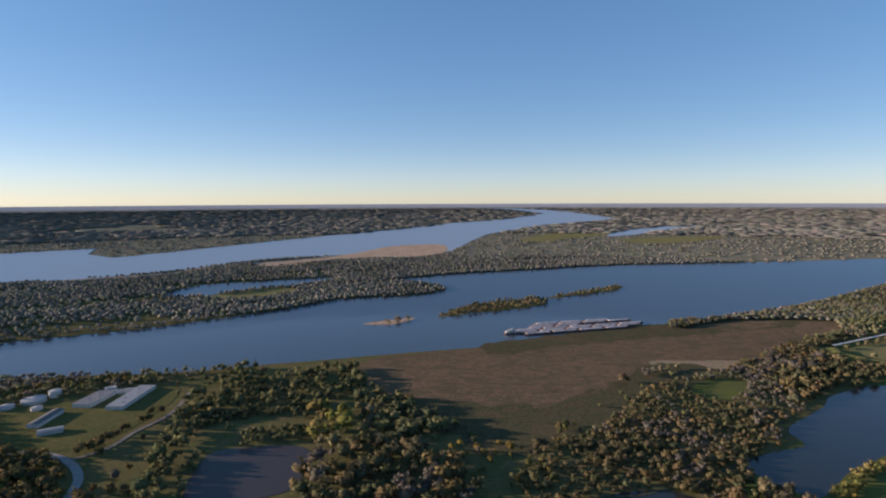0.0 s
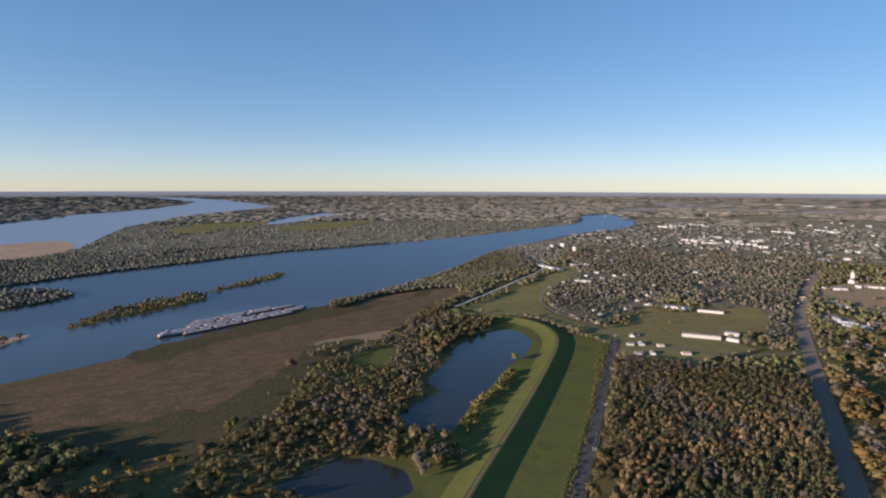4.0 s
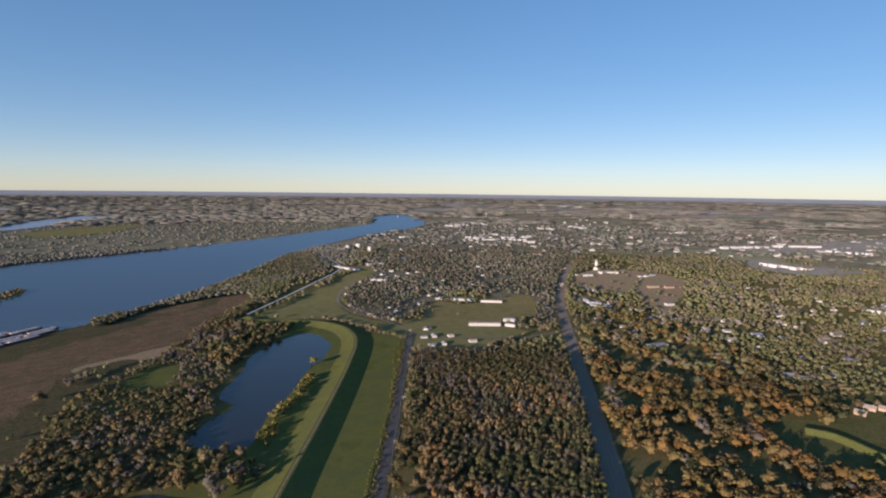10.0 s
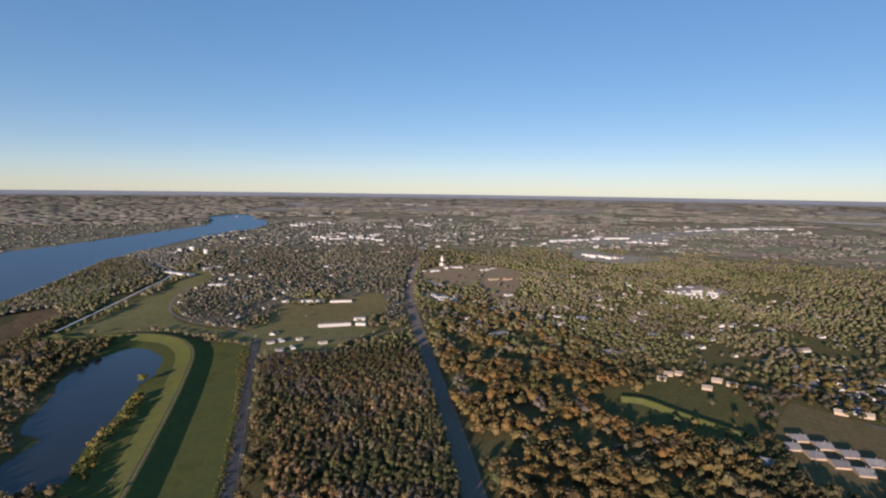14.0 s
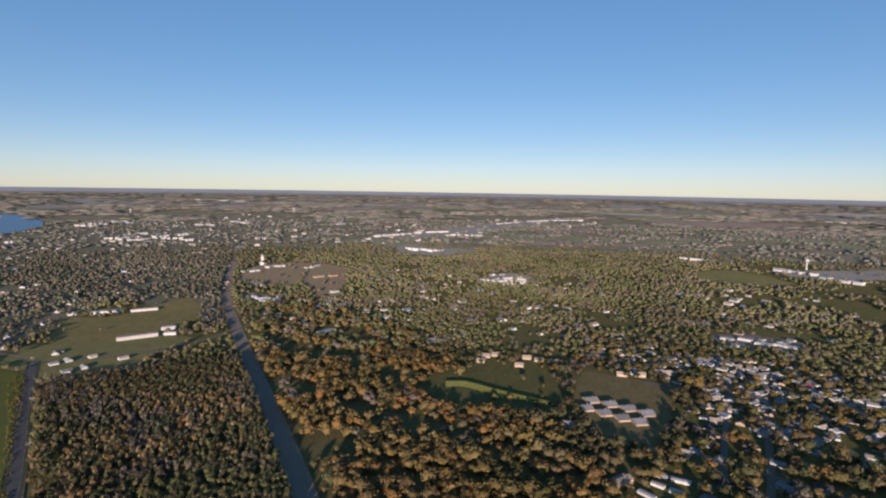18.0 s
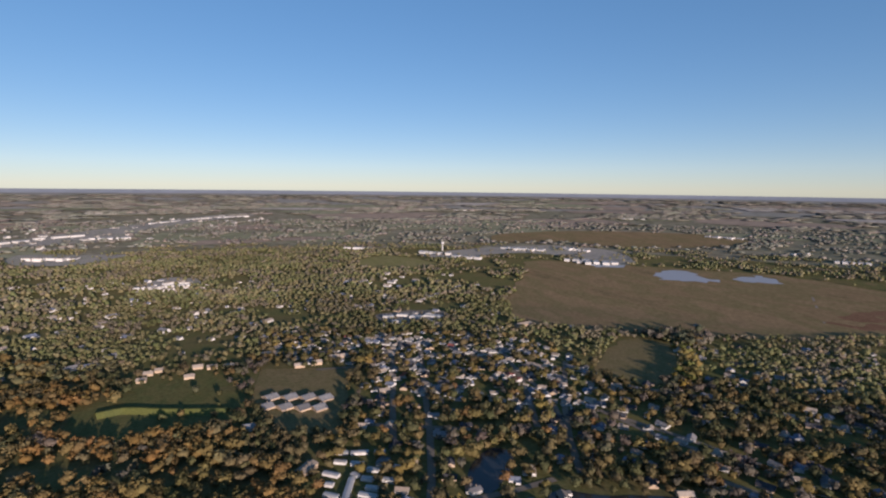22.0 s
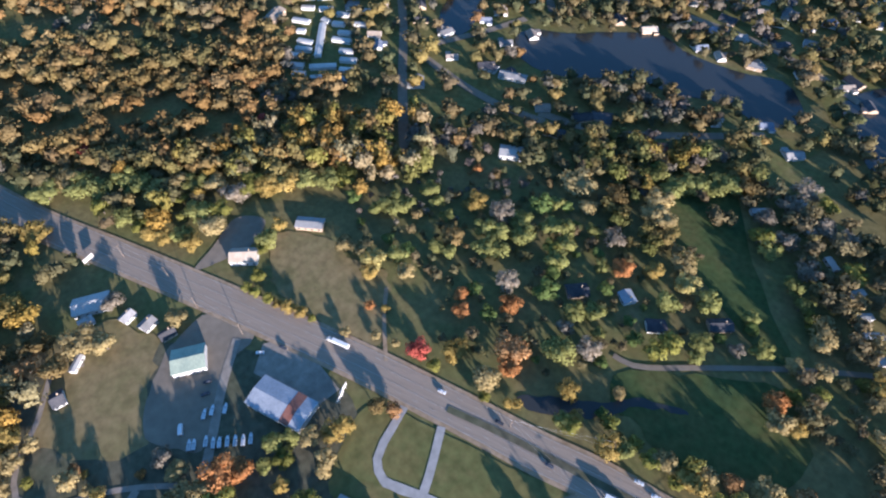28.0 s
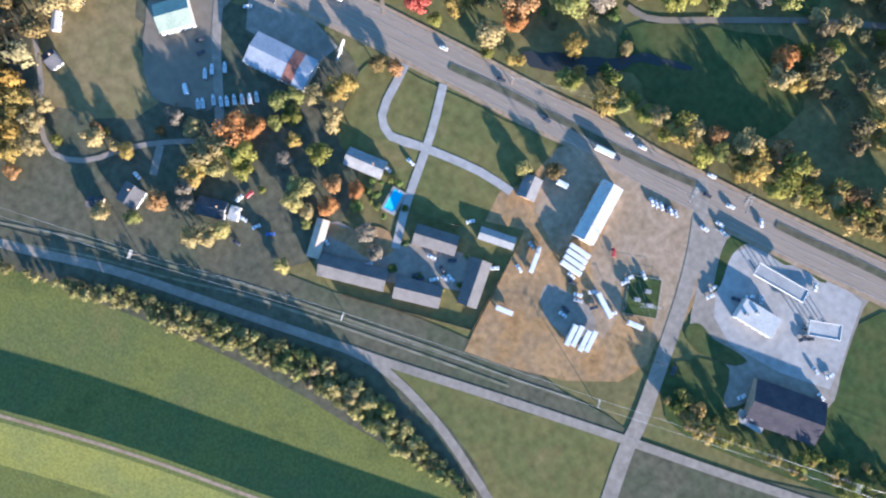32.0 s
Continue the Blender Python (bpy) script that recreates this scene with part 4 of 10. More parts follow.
area("motel_yard", [(52.9, 34.1), (43.7, 25.3), (38.1, 14.1), (32.6, 11), (22.8, 14.6), (26, 25.9), (40, 32.9), (48.1, 37.1)], "dirt", "bare brown earth under the motel trees", 6, 1.5)
# boat and chapel lots use darker paving, their shade put into the colour
area("boat_lot", EQUIP_LOT, "asphalt", "worn lot behind the boat workshop, greyed for shade", 5, 4)
area("warehouse_lot", BIGROOF_LOT, "gravel", "pale concrete apron beside the warehouse", 8, 0.5, straight=True)
area("chapel_lot", CHURCH_LOT, "asphalt", "grey car park beside the chapel", 6, 0.8)

area("industrial_lots", INDUSTRY, "pale_lot", "pale paved lots between far industrial sheds", 60, 12)
area("strip_lots", STRIP, "pale_lot", "pale lots of the stores along the far highway", 60, 12)
area("far_green_field", GREEN_FAR, "tan_grass", "open green field among far woods", 60, 12)
area("far_plain", FAR_PLAIN, "tilled", "wide bare plain beyond the industrial sheds", 80, 20)
area("apartment_lots", MID_LOT, "pale_lot", "tan lots between apartment rows in the woods", 25, 12)
area("store_lot", STORE_LOT, "pale_lot", "pale lot beside a long pink-roofed store", 25, 8)
area("suburb_lot", SUBURB_LOT, "gravel", "grey lot beside long white roofs in the suburb", 25, 8)

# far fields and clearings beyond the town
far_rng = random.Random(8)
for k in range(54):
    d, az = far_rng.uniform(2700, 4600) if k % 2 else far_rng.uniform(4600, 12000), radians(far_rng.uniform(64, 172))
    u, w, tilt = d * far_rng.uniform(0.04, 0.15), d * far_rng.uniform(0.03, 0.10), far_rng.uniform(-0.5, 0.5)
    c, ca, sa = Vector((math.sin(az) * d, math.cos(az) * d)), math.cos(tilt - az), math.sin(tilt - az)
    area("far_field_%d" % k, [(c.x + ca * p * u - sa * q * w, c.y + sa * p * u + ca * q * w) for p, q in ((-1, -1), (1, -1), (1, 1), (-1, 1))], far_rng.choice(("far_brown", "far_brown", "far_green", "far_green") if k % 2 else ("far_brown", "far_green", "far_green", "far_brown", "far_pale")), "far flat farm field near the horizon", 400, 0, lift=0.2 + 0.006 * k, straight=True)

# roads
area("creek", CREEK, "creek", "dark still creek between trees", 4, 7)
ribbon("highway_shoulder", HIGHWAY, 23.5, "sandy", "dusty shoulders along the highway")
ribbon("highway", HIGHWAY, 19, "highway", "divided four-lane highway of worn asphalt")
ribbon("cross_road", [(-32, -141)] + CROSS_ROAD, 8, "gravel", "two-lane road crossing the levee berm")
ribbon("edge_road", EDGE_ROAD, 9, "asphalt", "road crossing the highway at the edge of town")
ribbon("town_loop", TOWN_LOOP, 6, "gravel", "curved gravel road round the town edge")
ribbon("toe_verge", TOE_ROAD[:6], 17, "rough", "rough grass verge along the gravel road")
for ruts in ([(145.7, 176.5), (114.4, 144.5), (79.5, 114.7), (50.8, 88.1), (10.0, 55.4), (-33.5, 21.3), (-63.5, -0.7), (-89.7, -21.6)], [(138.1, 181.0), (107.7, 148.5), (74.1, 118.1), (46.1, 91.0), (5.8, 58.1), (-37.9, 24.1), (-67.4, 1.8)]):
    ribbon("wheel_track", ruts, 1.3, "town_ground", "worn pale wheel track through the rough grass")
ribbon("toe_road_paved", TOE_ROAD[:4], 10, "dark_asphalt", "worn paved road beside the levee hedge")
ribbon("toe_road", TOE_ROAD[3:], 4.6, "gravel", "pale gravel road along the levee foot")
ribbon("spur_road", SPUR_ROAD, 4.5, "gravel", "gravel spur curving away from the levee road")
for nm, ln in (("drive_west", FORK_W), ("drive_east", FORK_E), ("drive_cross", FORK_X)):
    ribbon(nm, ln, 4.4, "concrete", "pale concrete drive to the motel")
ribbon("lane_west", LANE_W, 2.8, "gravel", "winding pale gravel lane")
ribbon("lane_west_spur", LANE_W2, 4, "gravel", "short pale gravel drive")
ribbon("lane_boat_lot", LANE_EQ, 5, "gravel", "pale lane beside the boat lot")
# the darker asphalt colour holds the tree shade over this street
ribbon("side_street", SIDE_STREET, 3.4, "asphalt", "narrow grey side street")
ribbon("drive_north", DRIVE_N, 2.4, "sandy", "narrow drive from the highway")
ribbon("ridge_road", RIDGE_ROAD, 70, "pale_lot", "pale far highway strip", step=120)
ribbon("loop_road", LOOP_ROAD, 9, "concrete", "pale loop road at the treatment plant")
ribbon("plant_road", PLANT_ROAD, 6, "gravel", "pale road to the treatment plant")
ribbon("park_road", PARK_ROAD, 8, "asphalt", "grey suburban street")
ribbon("diagonal_road", DIAG_ROAD, 8, "asphalt", "grey suburban street")
ribbon("lake_road", DIAG_ROAD2, 8, "asphalt", "grey suburban street by the lake")
ribbon("forest_lane", FOREST_LANE, 3, "rough", "dirt lane through the woods")

# ---- levee ----


def levee(name, pts, height, crest, run, mat, label):
    line = spline(pts, 14)
    prof = ((-crest / 2 - run, -0.15), (-crest / 2 - run * 0.55, height * 0.42), (-crest / 2, height), (crest / 2, height), (crest / 2 + run * 0.55, height * 0.42), (crest / 2 + run, -0.15))
    bm, rows = bmesh.new(), []
    for i, q in enumerate(line):
        d = (line[min(i + 1, len(line) - 1)] - line[max(i - 1, 0)]).normalized()
        side = Vector((-d.y, d.x, 0))
        rows.append([bm.verts.new(q + side * u + Vector((0, 0, w))) for u, w in prof])
    for a, b in zip(rows, rows[1:]):
        for k in range(len(prof) - 1):
            bm.faces.new((a[k + 1], a[k], b[k], b[k + 1]))
    LINES.append((np.array([(q.x, q.y) for q in line]), crest / 2 + run))
    return tagged(mesh_object(name, bm, M[mat]), label, kind="structure")


levee("levee", LEVEE, 7.0, 6, 25, "levee", "long grassed flood levee with a gravel crown road")
ribbon("levee_crown_road", LEVEE, 1.7, "sandy", "pale gravel road on the levee crown", lift=0.05, z=7.0)
levee("green_bank", GREEN_BANK, 5, 3, 10, "levee", "low mown green bank in the woods")
levee("floodwall_bank", FLOODWALL, 4.0, 4, 10, "levee", "low grassed bank carrying the floodwall")
ribbon("floodwall_road", FLOODWALL, 5, "wall_cap", "pale concrete cap along the riverside floodwall", lift=0.05, z=4.0)

# ---- building blocks ----


def box(bm, x, y, z, sx, sy, sz, turn=0.0, bevel=0.0):
    """A block with its base centre at x, y, z."""
    made = bmesh.ops.create_cube(bm, size=1, matrix=pose(x, y, z + sz / 2, 0, 0, turn) @ Matrix.Diagonal((sx, sy, sz, 1)))
    if bevel:
        edges = list({ed for v in made["verts"] for ed in v.link_edges})
        bmesh.ops.bevel(bm, geom=edges, offset=bevel, segments=1, affect="EDGES")


def rod(bm, p, q, r0, r1=None, n=6):
    p, q = Vector(p), Vector(q)
    d = q - p
    m = Matrix.Translation((p + q) / 2) @ d.to_track_quat("Z", "Y").to_matrix().to_4x4()
    bmesh.ops.create_cone(bm, cap_ends=True, segments=n, radius1=r0, radius2=r0 if r1 is None else r1, depth=d.length, matrix=m)


def root(name, x, y, turn, label, category, group=""):
    ob = new(name)
    px, py, pz, s = lay(x, y)
    ob.matrix_world = pose(px, py, pz, 0, 0, turn) @ Matrix.Diagonal((s, s, s, 1))
    return tagged(ob, label, category, group), math.hypot(x, y)


FOOT = []


def gable_roof(length, width, wall, rise, over=0.5, thick=0.18):
    bm = bmesh.new()
    l, w = length / 2 + over, width / 2 + over
    drop = rise * over / (width / 2)
    prof = ((-w, wall - drop), (0, wall + rise), (w, wall - drop), (w, wall - drop - thick), (0, wall + rise - thick), (-w, wall - drop - thick))
    a = [bm.verts.new((-l, u, z)) for u, z in prof]
    b = [bm.verts.new((l, u, z)) for u, z in prof]
    for i in range(6):
        j = (i + 1) % 6
        bm.faces.new((a[i], b[i], b[j], a[j]))
    for q in ((0, 1, 4, 5), (1, 2, 3, 4)):
        bm.faces.new([a[i] for i in q])
        bm.faces.new([b[i] for i in reversed(q)])
    bmesh.ops.recalc_face_normals(bm, faces=bm.faces[:])
    return bm


def gable_walls(length, width, wall, rise):
    bm = bmesh.new()
    l, w = length / 2, width / 2
    prof = ((-w, -0.2), (-w, wall), (0, wall + rise - 0.2), (w, wall), (w, -0.2))
    a = [bm.verts.new((-l, u, z)) for u, z in prof]
    b = [bm.verts.new((l, u, z)) for u, z in prof]
    for i in range(5):
        j = (i + 1) % 5
        bm.faces.new((a[i], b[i], b[j], a[j]))
    bm.faces.new(a)
    bm.faces.new(b)
    bmesh.ops.recalc_face_normals(bm, faces=bm.faces[:])
    return bm


def fit_out(thing, length, width, wall, near):
    """Doors and windows set into the long walls."""
    count = max(2, min(7, int(length / 4)))
    for side in (-1, 1):
        for k in range(count):
            u = -length / 2 + (k + 0.5) * length / count
            bm = bmesh.new()
            if k == count // 2 and side > 0:
                box(bm, u, side * width / 2, 0, 1.0, 0.14, 2.05)
                part("door", bm, "board", thing)
            else:
                box(bm, u, side * width / 2, 0.95, 1.3, 0.12, 1.2)
                pane = part("window", bm, "glass", thing)
                if near < 200:
                    bm = bmesh.new()
                    box(bm, u, side * (width / 2 + 0.05), 0.87, 1.5, 0.14, 0.08)
                    part("window_sill", bm, "white", pane)


def house(label, x, y, length, width, wall, turn, roof, walls, rise=2.0, group=""):
    thing, d = root("house", x, y, turn, label, "house", group)
    part("wall", gable_walls(length, width, wall, rise), walls, thing)
    part("roof", gable_roof(length, width, wall, rise), roof, thing)
    if d < 420:
        fit_out(thing, length, width, wall, d)
    if d < 900:
        bm = bmesh.new()
        box(bm, length * 0.22, width * 0.12, wall + rise * 0.55, 0.7, 0.7, rise * 0.45 + 0.9)
        part("chimney", bm, "tan", thing)
    FOOT.append((x, y, max(length, width) * 0.55 + 2.5))
    return thing


def mobile_home(label, x, y, length, width, wall, turn, roof, walls, rise=0.4):
    thing, d = root("mobile_home", x, y, turn, label, "mobile home", "trailer park homes" if "park" in label else "")
    part("wall", gable_walls(length, width, wall, rise), walls, thing)
    part("roof", gable_roof(length, width, wall, rise, 0.2, 0.12), roof, thing)
    bm = bmesh.new()
    box(bm, 0, width / 2 + 0.8, 0, 2.2, 1.6, 0.6)
    part("porch", bm, "board", thing)
    if d < 420:
        fit_out(thing, length, width, wall, d)
    FOOT.append((x, y, length * 0.5 + 2))
    return thing


def building(label, x, y, length, width, wall, turn, roof, walls, rise=1.0):
    thing, d = root("building", x, y, turn, label, "building")
    if rise > 0.7:
        part("wall", gable_walls(length, width, wall, rise), walls, thing)
        part("roof", gable_roof(length, width, wall, rise, 0.4), roof, thing)
    else:
        bm = bmesh.new()
        box(bm, 0, 0, -0.2, length, width, wall + 0.2)
        part("wall", bm, walls, thing)
        bm = bmesh.new()
        box(bm, 0, 0, wall, length + 0.3, width + 0.3, rise, 0, 0.05)
        part("roof", bm, roof, thing)
        if d < 1200:
            for k in range(2 if length < 25 else 4):
                bm = bmesh.new()
                box(bm, length * (-0.32 + 0.21 * k), width * (0.18 if k % 2 else -0.15), wall + rise, 1.8, 1.4, 1.1, 0, 0.05)
                part("roof_unit", bm, "grey_metal", thing)
    if "rusted" in label:
        bm = gable_roof(5.0, width, wall + 0.06, rise, 0.42, 0.1)
        bmesh.ops.translate(bm, verts=bm.verts[:], vec=(length * 0.22, 0, 0))
        part("rusted_sheet", bm, "rust", thing, "rust-red roof sheets")
    if d < 420:
        fit_out(thing, length, width, wall, d)
    FOOT.append((x, y, max(length, width) * 0.5 + 3))
    return thing


def canopy(label, x, y, length, width, wall, turn, roof, walls, rise=0):
    thing, d = root("fuel_canopy", x, y, turn, label, "canopy")
    bm = bmesh.new()
    box(bm, 0, 0, wall, length - 0.9, width - 0.9, 0.7)
    part("roof", bm, "grey_metal", thing)
    for u, v, l, w in ((0, 0.5, length, 0.45), (0, -0.5, length, 0.45), (0.5, 0, 0.45, width - 0.9), (-0.5, 0, 0.45, width - 0.9)):
        bm = bmesh.new()
        box(bm, u * (length - 0.45), v * (width - 0.45), wall - 0.1, l, w, 1.1, 0, 0.04)
        part("fascia", bm, walls, thing)
    for sx in (-0.36, 0, 0.36):
        for sy in (-0.22, 0.22):
            bm = bmesh.new()
            box(bm, sx * length, sy * width, 0, 0.35, 0.35, wall)
            part("post", bm, "steel", thing)
        bm = bmesh.new()
        box(bm, sx * length, 0, 0, 0.8, 1.2, 1.7, 0, 0.05)
        part("fuel_pump", bm, "white", thing)
    FOOT.append((x, y, length * 0.5 + 2))
    return thing


building("long white metal workshop in the gravel truck yard", -17.5, -84.7, 31.8, 11, 6, 118.2, "white_metal", "white", rise=1.2)
building("low brick motel wing with a dull grey shingle roof", 24.9, 37.1, 34.5, 11, 3, -136.9, "navy_shingle", "tan", rise=3)
building("low brick motel wing with a dull grey shingle roof", -1.7, 14.6, 23.5, 11, 3, -136.4, "navy_shingle", "tan", rise=3)
building("grey roofed motel wing beside the car park", 15.8, -7.7, 22.1, 10, 3, -139.8, "navy_shingle", "tan", rise=2.6)
building("dull grey roofed motel wing along the board fence", -13.4, -12.2, 23.8, 10, 3, 127.8, "navy_shingle", "tan", rise=2.6)
building("narrow tan roofed motel wing beside the car park", 49.2, 42.6, 19.6, 6, 3, 131.3, "tan_roof", "tan", rise=1)
building("long pale metal shed behind the motel", -0.6, -34.5, 18.3, 6, 3, -141.4, "grey_metal", "white", rise=0.8)
house("grey roofed house beside a blue swimming pool", 69, 1.4, 20, 9, 3, -145.8, "grey_shingle", "white", rise=2)
house("grey roofed house at the edge of the truck yard", 12.1, -62.9, 11.2, 9, 3.2, -56.3, "grey_shingle", "tan", rise=2)
house("blue-grey roofed house among bare trees", 120.2, 111.3, 9.6, 11, 3, -64.8, "navy_shingle", "white", rise=2)
house("small dark roofed cabin on the grass", 127.2, 128.8, 7.3, 5, 2.6, -130, "dark_shingle", "tan", rise=1.2)
house("dark roofed house with a white extension", 92.2, 80, 14.4, 9, 3, -137, "dark_shingle", "white", rise=2)
building("small white flat roofed outbuilding", 83.6, 71.9, 7.3, 5, 2.8, 130, "white_metal", "white", rise=0.3)
canopy("long white fuel canopy on steel posts", -97.8, -142.9, 28.6, 7, 5.2, -153.2, "white_metal", "white", rise=0)
building("white flat roofed filling station shop", -107.1, -123.7, 20.6, 11, 4.4, -154.4, "white_metal", "white", rise=0.3)
canopy("small white diesel canopy on steel posts", -129.8, -147.9, 16.6, 8, 5, -133, "white_metal", "white", rise=0)
building("dark maroon roofed restaurant beside the filling station", -153.6, -108.7, 36.7, 22, 4, -142.6, "maroon_shingle", "tan", rise=3.2)
building("pale lean-to shed beside the dark roofed restaurant", -148.5, -91.7, 13.1, 6, 3, -152.7, "grey_metal", "white", rise=0.5)
building("white metal roofed shop with a porch", 255.3, 81.3, 19.9, 12, 4, -102.5, "white_metal", "white", rise=2)
house("small house with a grey metal roof", 245, 86.6, 7.5, 6, 2.8, -80.8, "grey_metal", "white", rise=1.2)
house("small white gabled house beside the highway", 235.9, 65.7, 7.8, 6, 3, -59.8, "grey_shingle", "white", rise=2)
house("small white gabled house beside the highway", 224.6, 56.9, 8.5, 7, 3, -60.4, "grey_shingle", "white", rise=2)
house("small dark gabled house beside the highway", 211.8, 48.9, 8.5, 6, 3, -81.2, "dark_shingle", "tan", rise=2)
building("green metal roofed boat workshop", 188, 43.2, 17.6, 15, 5, -106.5, "green_metal", "white", rise=2)
building("large metal roofed warehouse with a rusted panel", 136.8, 9.5, 33.9, 17, 5.5, -149.3, "blue_metal", "white", rise=1.5)
house("white gabled chapel beside the highway", 241.4, -7.9, 16.6, 11, 4.5, -118.7, "tan_roof", "white", rise=3)
building("open grey metal roofed pavilion on the lawn", 244.9, -54.6, 18.1, 9, 3.4, -128.5, "grey_metal", "tan", rise=1.2)
house("white cottage with a dark roof at the lawn edge", 203.1, 108.6, 6.2, 9, 3, -85.4, "dark_shingle", "white", rise=2)
mobile_home("long white mobile home beside the lane", 219.8, 96.5, 10.2, 3.6, 2.8, 143.4, "white_metal", "white", rise=0.4)
house("small house with a pale blue metal roof", 88.5, -193.6, 8.4, 8, 3, 162, "blue_metal", "white", rise=1.5)
house("dark maroon roofed house in a grove", 64.8, -193.6, 10.9, 8, 3, -126, "maroon_shingle", "white", rise=1.5)
house("dark roofed house in a grove", 44.8, -225.9, 13.3, 8, 3, -122.1, "dark_shingle", "tan", rise=2)
house("dark roofed house in a grove", 108.5, -170.8, 13.1, 9, 3, -116.8, "dark_shingle", "tan", rise=2)
house("large white roofed house among trees", 229.4, -211.4, 17.1, 12, 4, -132.4, "white_metal", "white", rise=1.5)
mobile_home("pale mobile home under bare trees", 90.7, -322.2, 12.6, 4.5, 2.8, -122.1, "white_metal", "white", rise=0.4)
mobile_home("pale mobile home under bare trees", 81.2, -352.3, 12, 4.5, 2.8, -122.1, "white_metal", "white", rise=0.4)
mobile_home("pale mobile home under bare trees", 71.5, -306.2, 10.3, 4.5, 2.8, -119.5, "white_metal", "white", rise=0.4)
mobile_home("pale mobile home under bare trees", 59.1, -337.4, 11.3, 4.5, 2.8, -111.8, "white_metal", "white", rise=0.4)
mobile_home("pale mobile home under bare trees", 36.5, -323.4, 10.4, 4.5, 2.8, 156.1, "white_metal", "white", rise=0.4)
mobile_home("pale mobile home under bare trees", 14.8, -314.7, 12.5, 4.5, 2.8, -106.7, "white_metal", "white", rise=0.4)
mobile_home("pale mobile home under bare trees", 2.4, -303.6, 10.6, 4.5, 2.8, -118, "white_metal", "white", rise=0.4)
mobile_home("pale mobile home under bare trees", -8.3, -296.3, 11.6, 4.5, 2.8, -122.3, "white_metal", "white", rise=0.4)
mobile_home("pale mobile home under bare trees", -21, -286.4, 11.2, 4.5, 2.8, -122.3, "white_metal", "white", rise=0.4)
mobile_home("white mobile home in a crowded trailer park", 522.9, -175.6, 15, 6, 2.9, -121.4, "white_metal", "white", rise=0.5)
mobile_home("white mobile home in a crowded trailer park", 514.1, -192.6, 18.6, 6, 2.9, -112.8, "white_metal", "white", rise=0.5)
mobile_home("white mobile home in a crowded trailer park", 505, -211.8, 11.3, 6, 2.9, -114.1, "white_metal", "white", rise=0.5)
mobile_home("white mobile home in a crowded trailer park", 485.8, -152.8, 16.8, 6, 2.9, -138.1, "white_metal", "white", rise=0.5)
mobile_home("white mobile home in a crowded trailer park", 473.6, -172.9, 8.1, 6, 2.9, -157.5, "white_metal", "white", rise=0.5)
mobile_home("white mobile home in a crowded trailer park", 461.6, -180.9, 12.2, 6, 2.9, -132.7, "white_metal", "white", rise=0.5)
mobile_home("white mobile home in a crowded trailer park", 450.2, -141.2, 14.2, 6, 2.9, -139, "white_metal", "white", rise=0.5)
mobile_home("white mobile home in a crowded trailer park", 468.9, -145.6, 7.7, 6, 2.9, -129.7, "white_metal", "white", rise=0.5)
mobile_home("white mobile home in a crowded trailer park", 434.2, -125.8, 13.3, 6, 2.9, -130.1, "white_metal", "white", rise=0.5)
mobile_home("white mobile home in a crowded trailer park", 439.8, -135.2, 15, 6, 2.9, -133.4, "white_metal", "white", rise=0.5)
mobile_home("white mobile home in a crowded trailer park", 434.8, -170.8, 17.8, 6, 2.9, -135.5, "white_metal", "white", rise=0.5)
mobile_home("white mobile home in a crowded trailer park", 446, -154.5, 54.2, 6, 2.9, 150.1, "white_metal", "white", rise=0.5)
mobile_home("white mobile home in a crowded trailer park", 405.9, -138.5, 23.1, 6, 2.9, -116.8, "white_metal", "white", rise=0.5)
mobile_home("white mobile home in a crowded trailer park", 393.1, -127.8, 12.4, 6, 2.9, -113.3, "white_metal", "white", rise=0.5)
mobile_home("white mobile home in a crowded trailer park", 474.9, -191.9, 12.5, 6, 2.9, -132.7, "white_metal", "white", rise=0.5)
mobile_home("white mobile home in a crowded trailer park", 469.3, -213.1, 12.6, 6, 2.9, -133.1, "white_metal", "white", rise=0.5)
mobile_home("white mobile home in a crowded trailer park", 449.7, -198.2, 12.1, 6, 2.9, -132.7, "white_metal", "white", rise=0.5)
mobile_home("white mobile home in a crowded trailer park", 444.1, -178.7, 13, 6, 2.9, -131.6, "white_metal", "white", rise=0.5)
mobile_home("white mobile home in a crowded trailer park", 416.3, -166.6, 13.3, 6, 2.9, -130.1, "white_metal", "white", rise=0.5)
mobile_home("white mobile home in a crowded trailer park", 402.9, -161.7, 15.1, 6, 2.9, -128.8, "white_metal", "white", rise=0.5)
mobile_home("white mobile home in a crowded trailer park", 419.5, -119.9, 11.9, 6, 2.9, -130.9, "white_metal", "white", rise=0.5)
mobile_home("white mobile home in a crowded trailer park", 407, -116.3, 11.5, 6, 2.9, -126.2, "white_metal", "white", rise=0.5)
mobile_home("white mobile home in a crowded trailer park", 390.1, -153.6, 12.7, 6, 2.9, -129.6, "white_metal", "white", rise=0.5)
mobile_home("white mobile home in a crowded trailer park", 380.4, -144.3, 13.7, 6, 2.9, -132.9, "white_metal", "white", rise=0.5)
mobile_home("white mobile home in a crowded trailer park", 504.7, -168.4, 12.5, 6, 2.9, -127.5, "white_metal", "white", rise=0.5)
mobile_home("white mobile home in a crowded trailer park", 493.1, -182.4, 13.5, 6, 2.9, -126.9, "white_metal", "white", rise=0.5)
house("yellow house with a pale roof beside the trailer park", 505.1, -133.9, 22.2, 12, 5, -50.1, "tan_roof", "tan", rise=2)
house("grey roofed apartment block in two neat rows", 710.5, -142.8, 16.4, 19, 2.8, -72.2, "grey_shingle", "tan", rise=3.4)
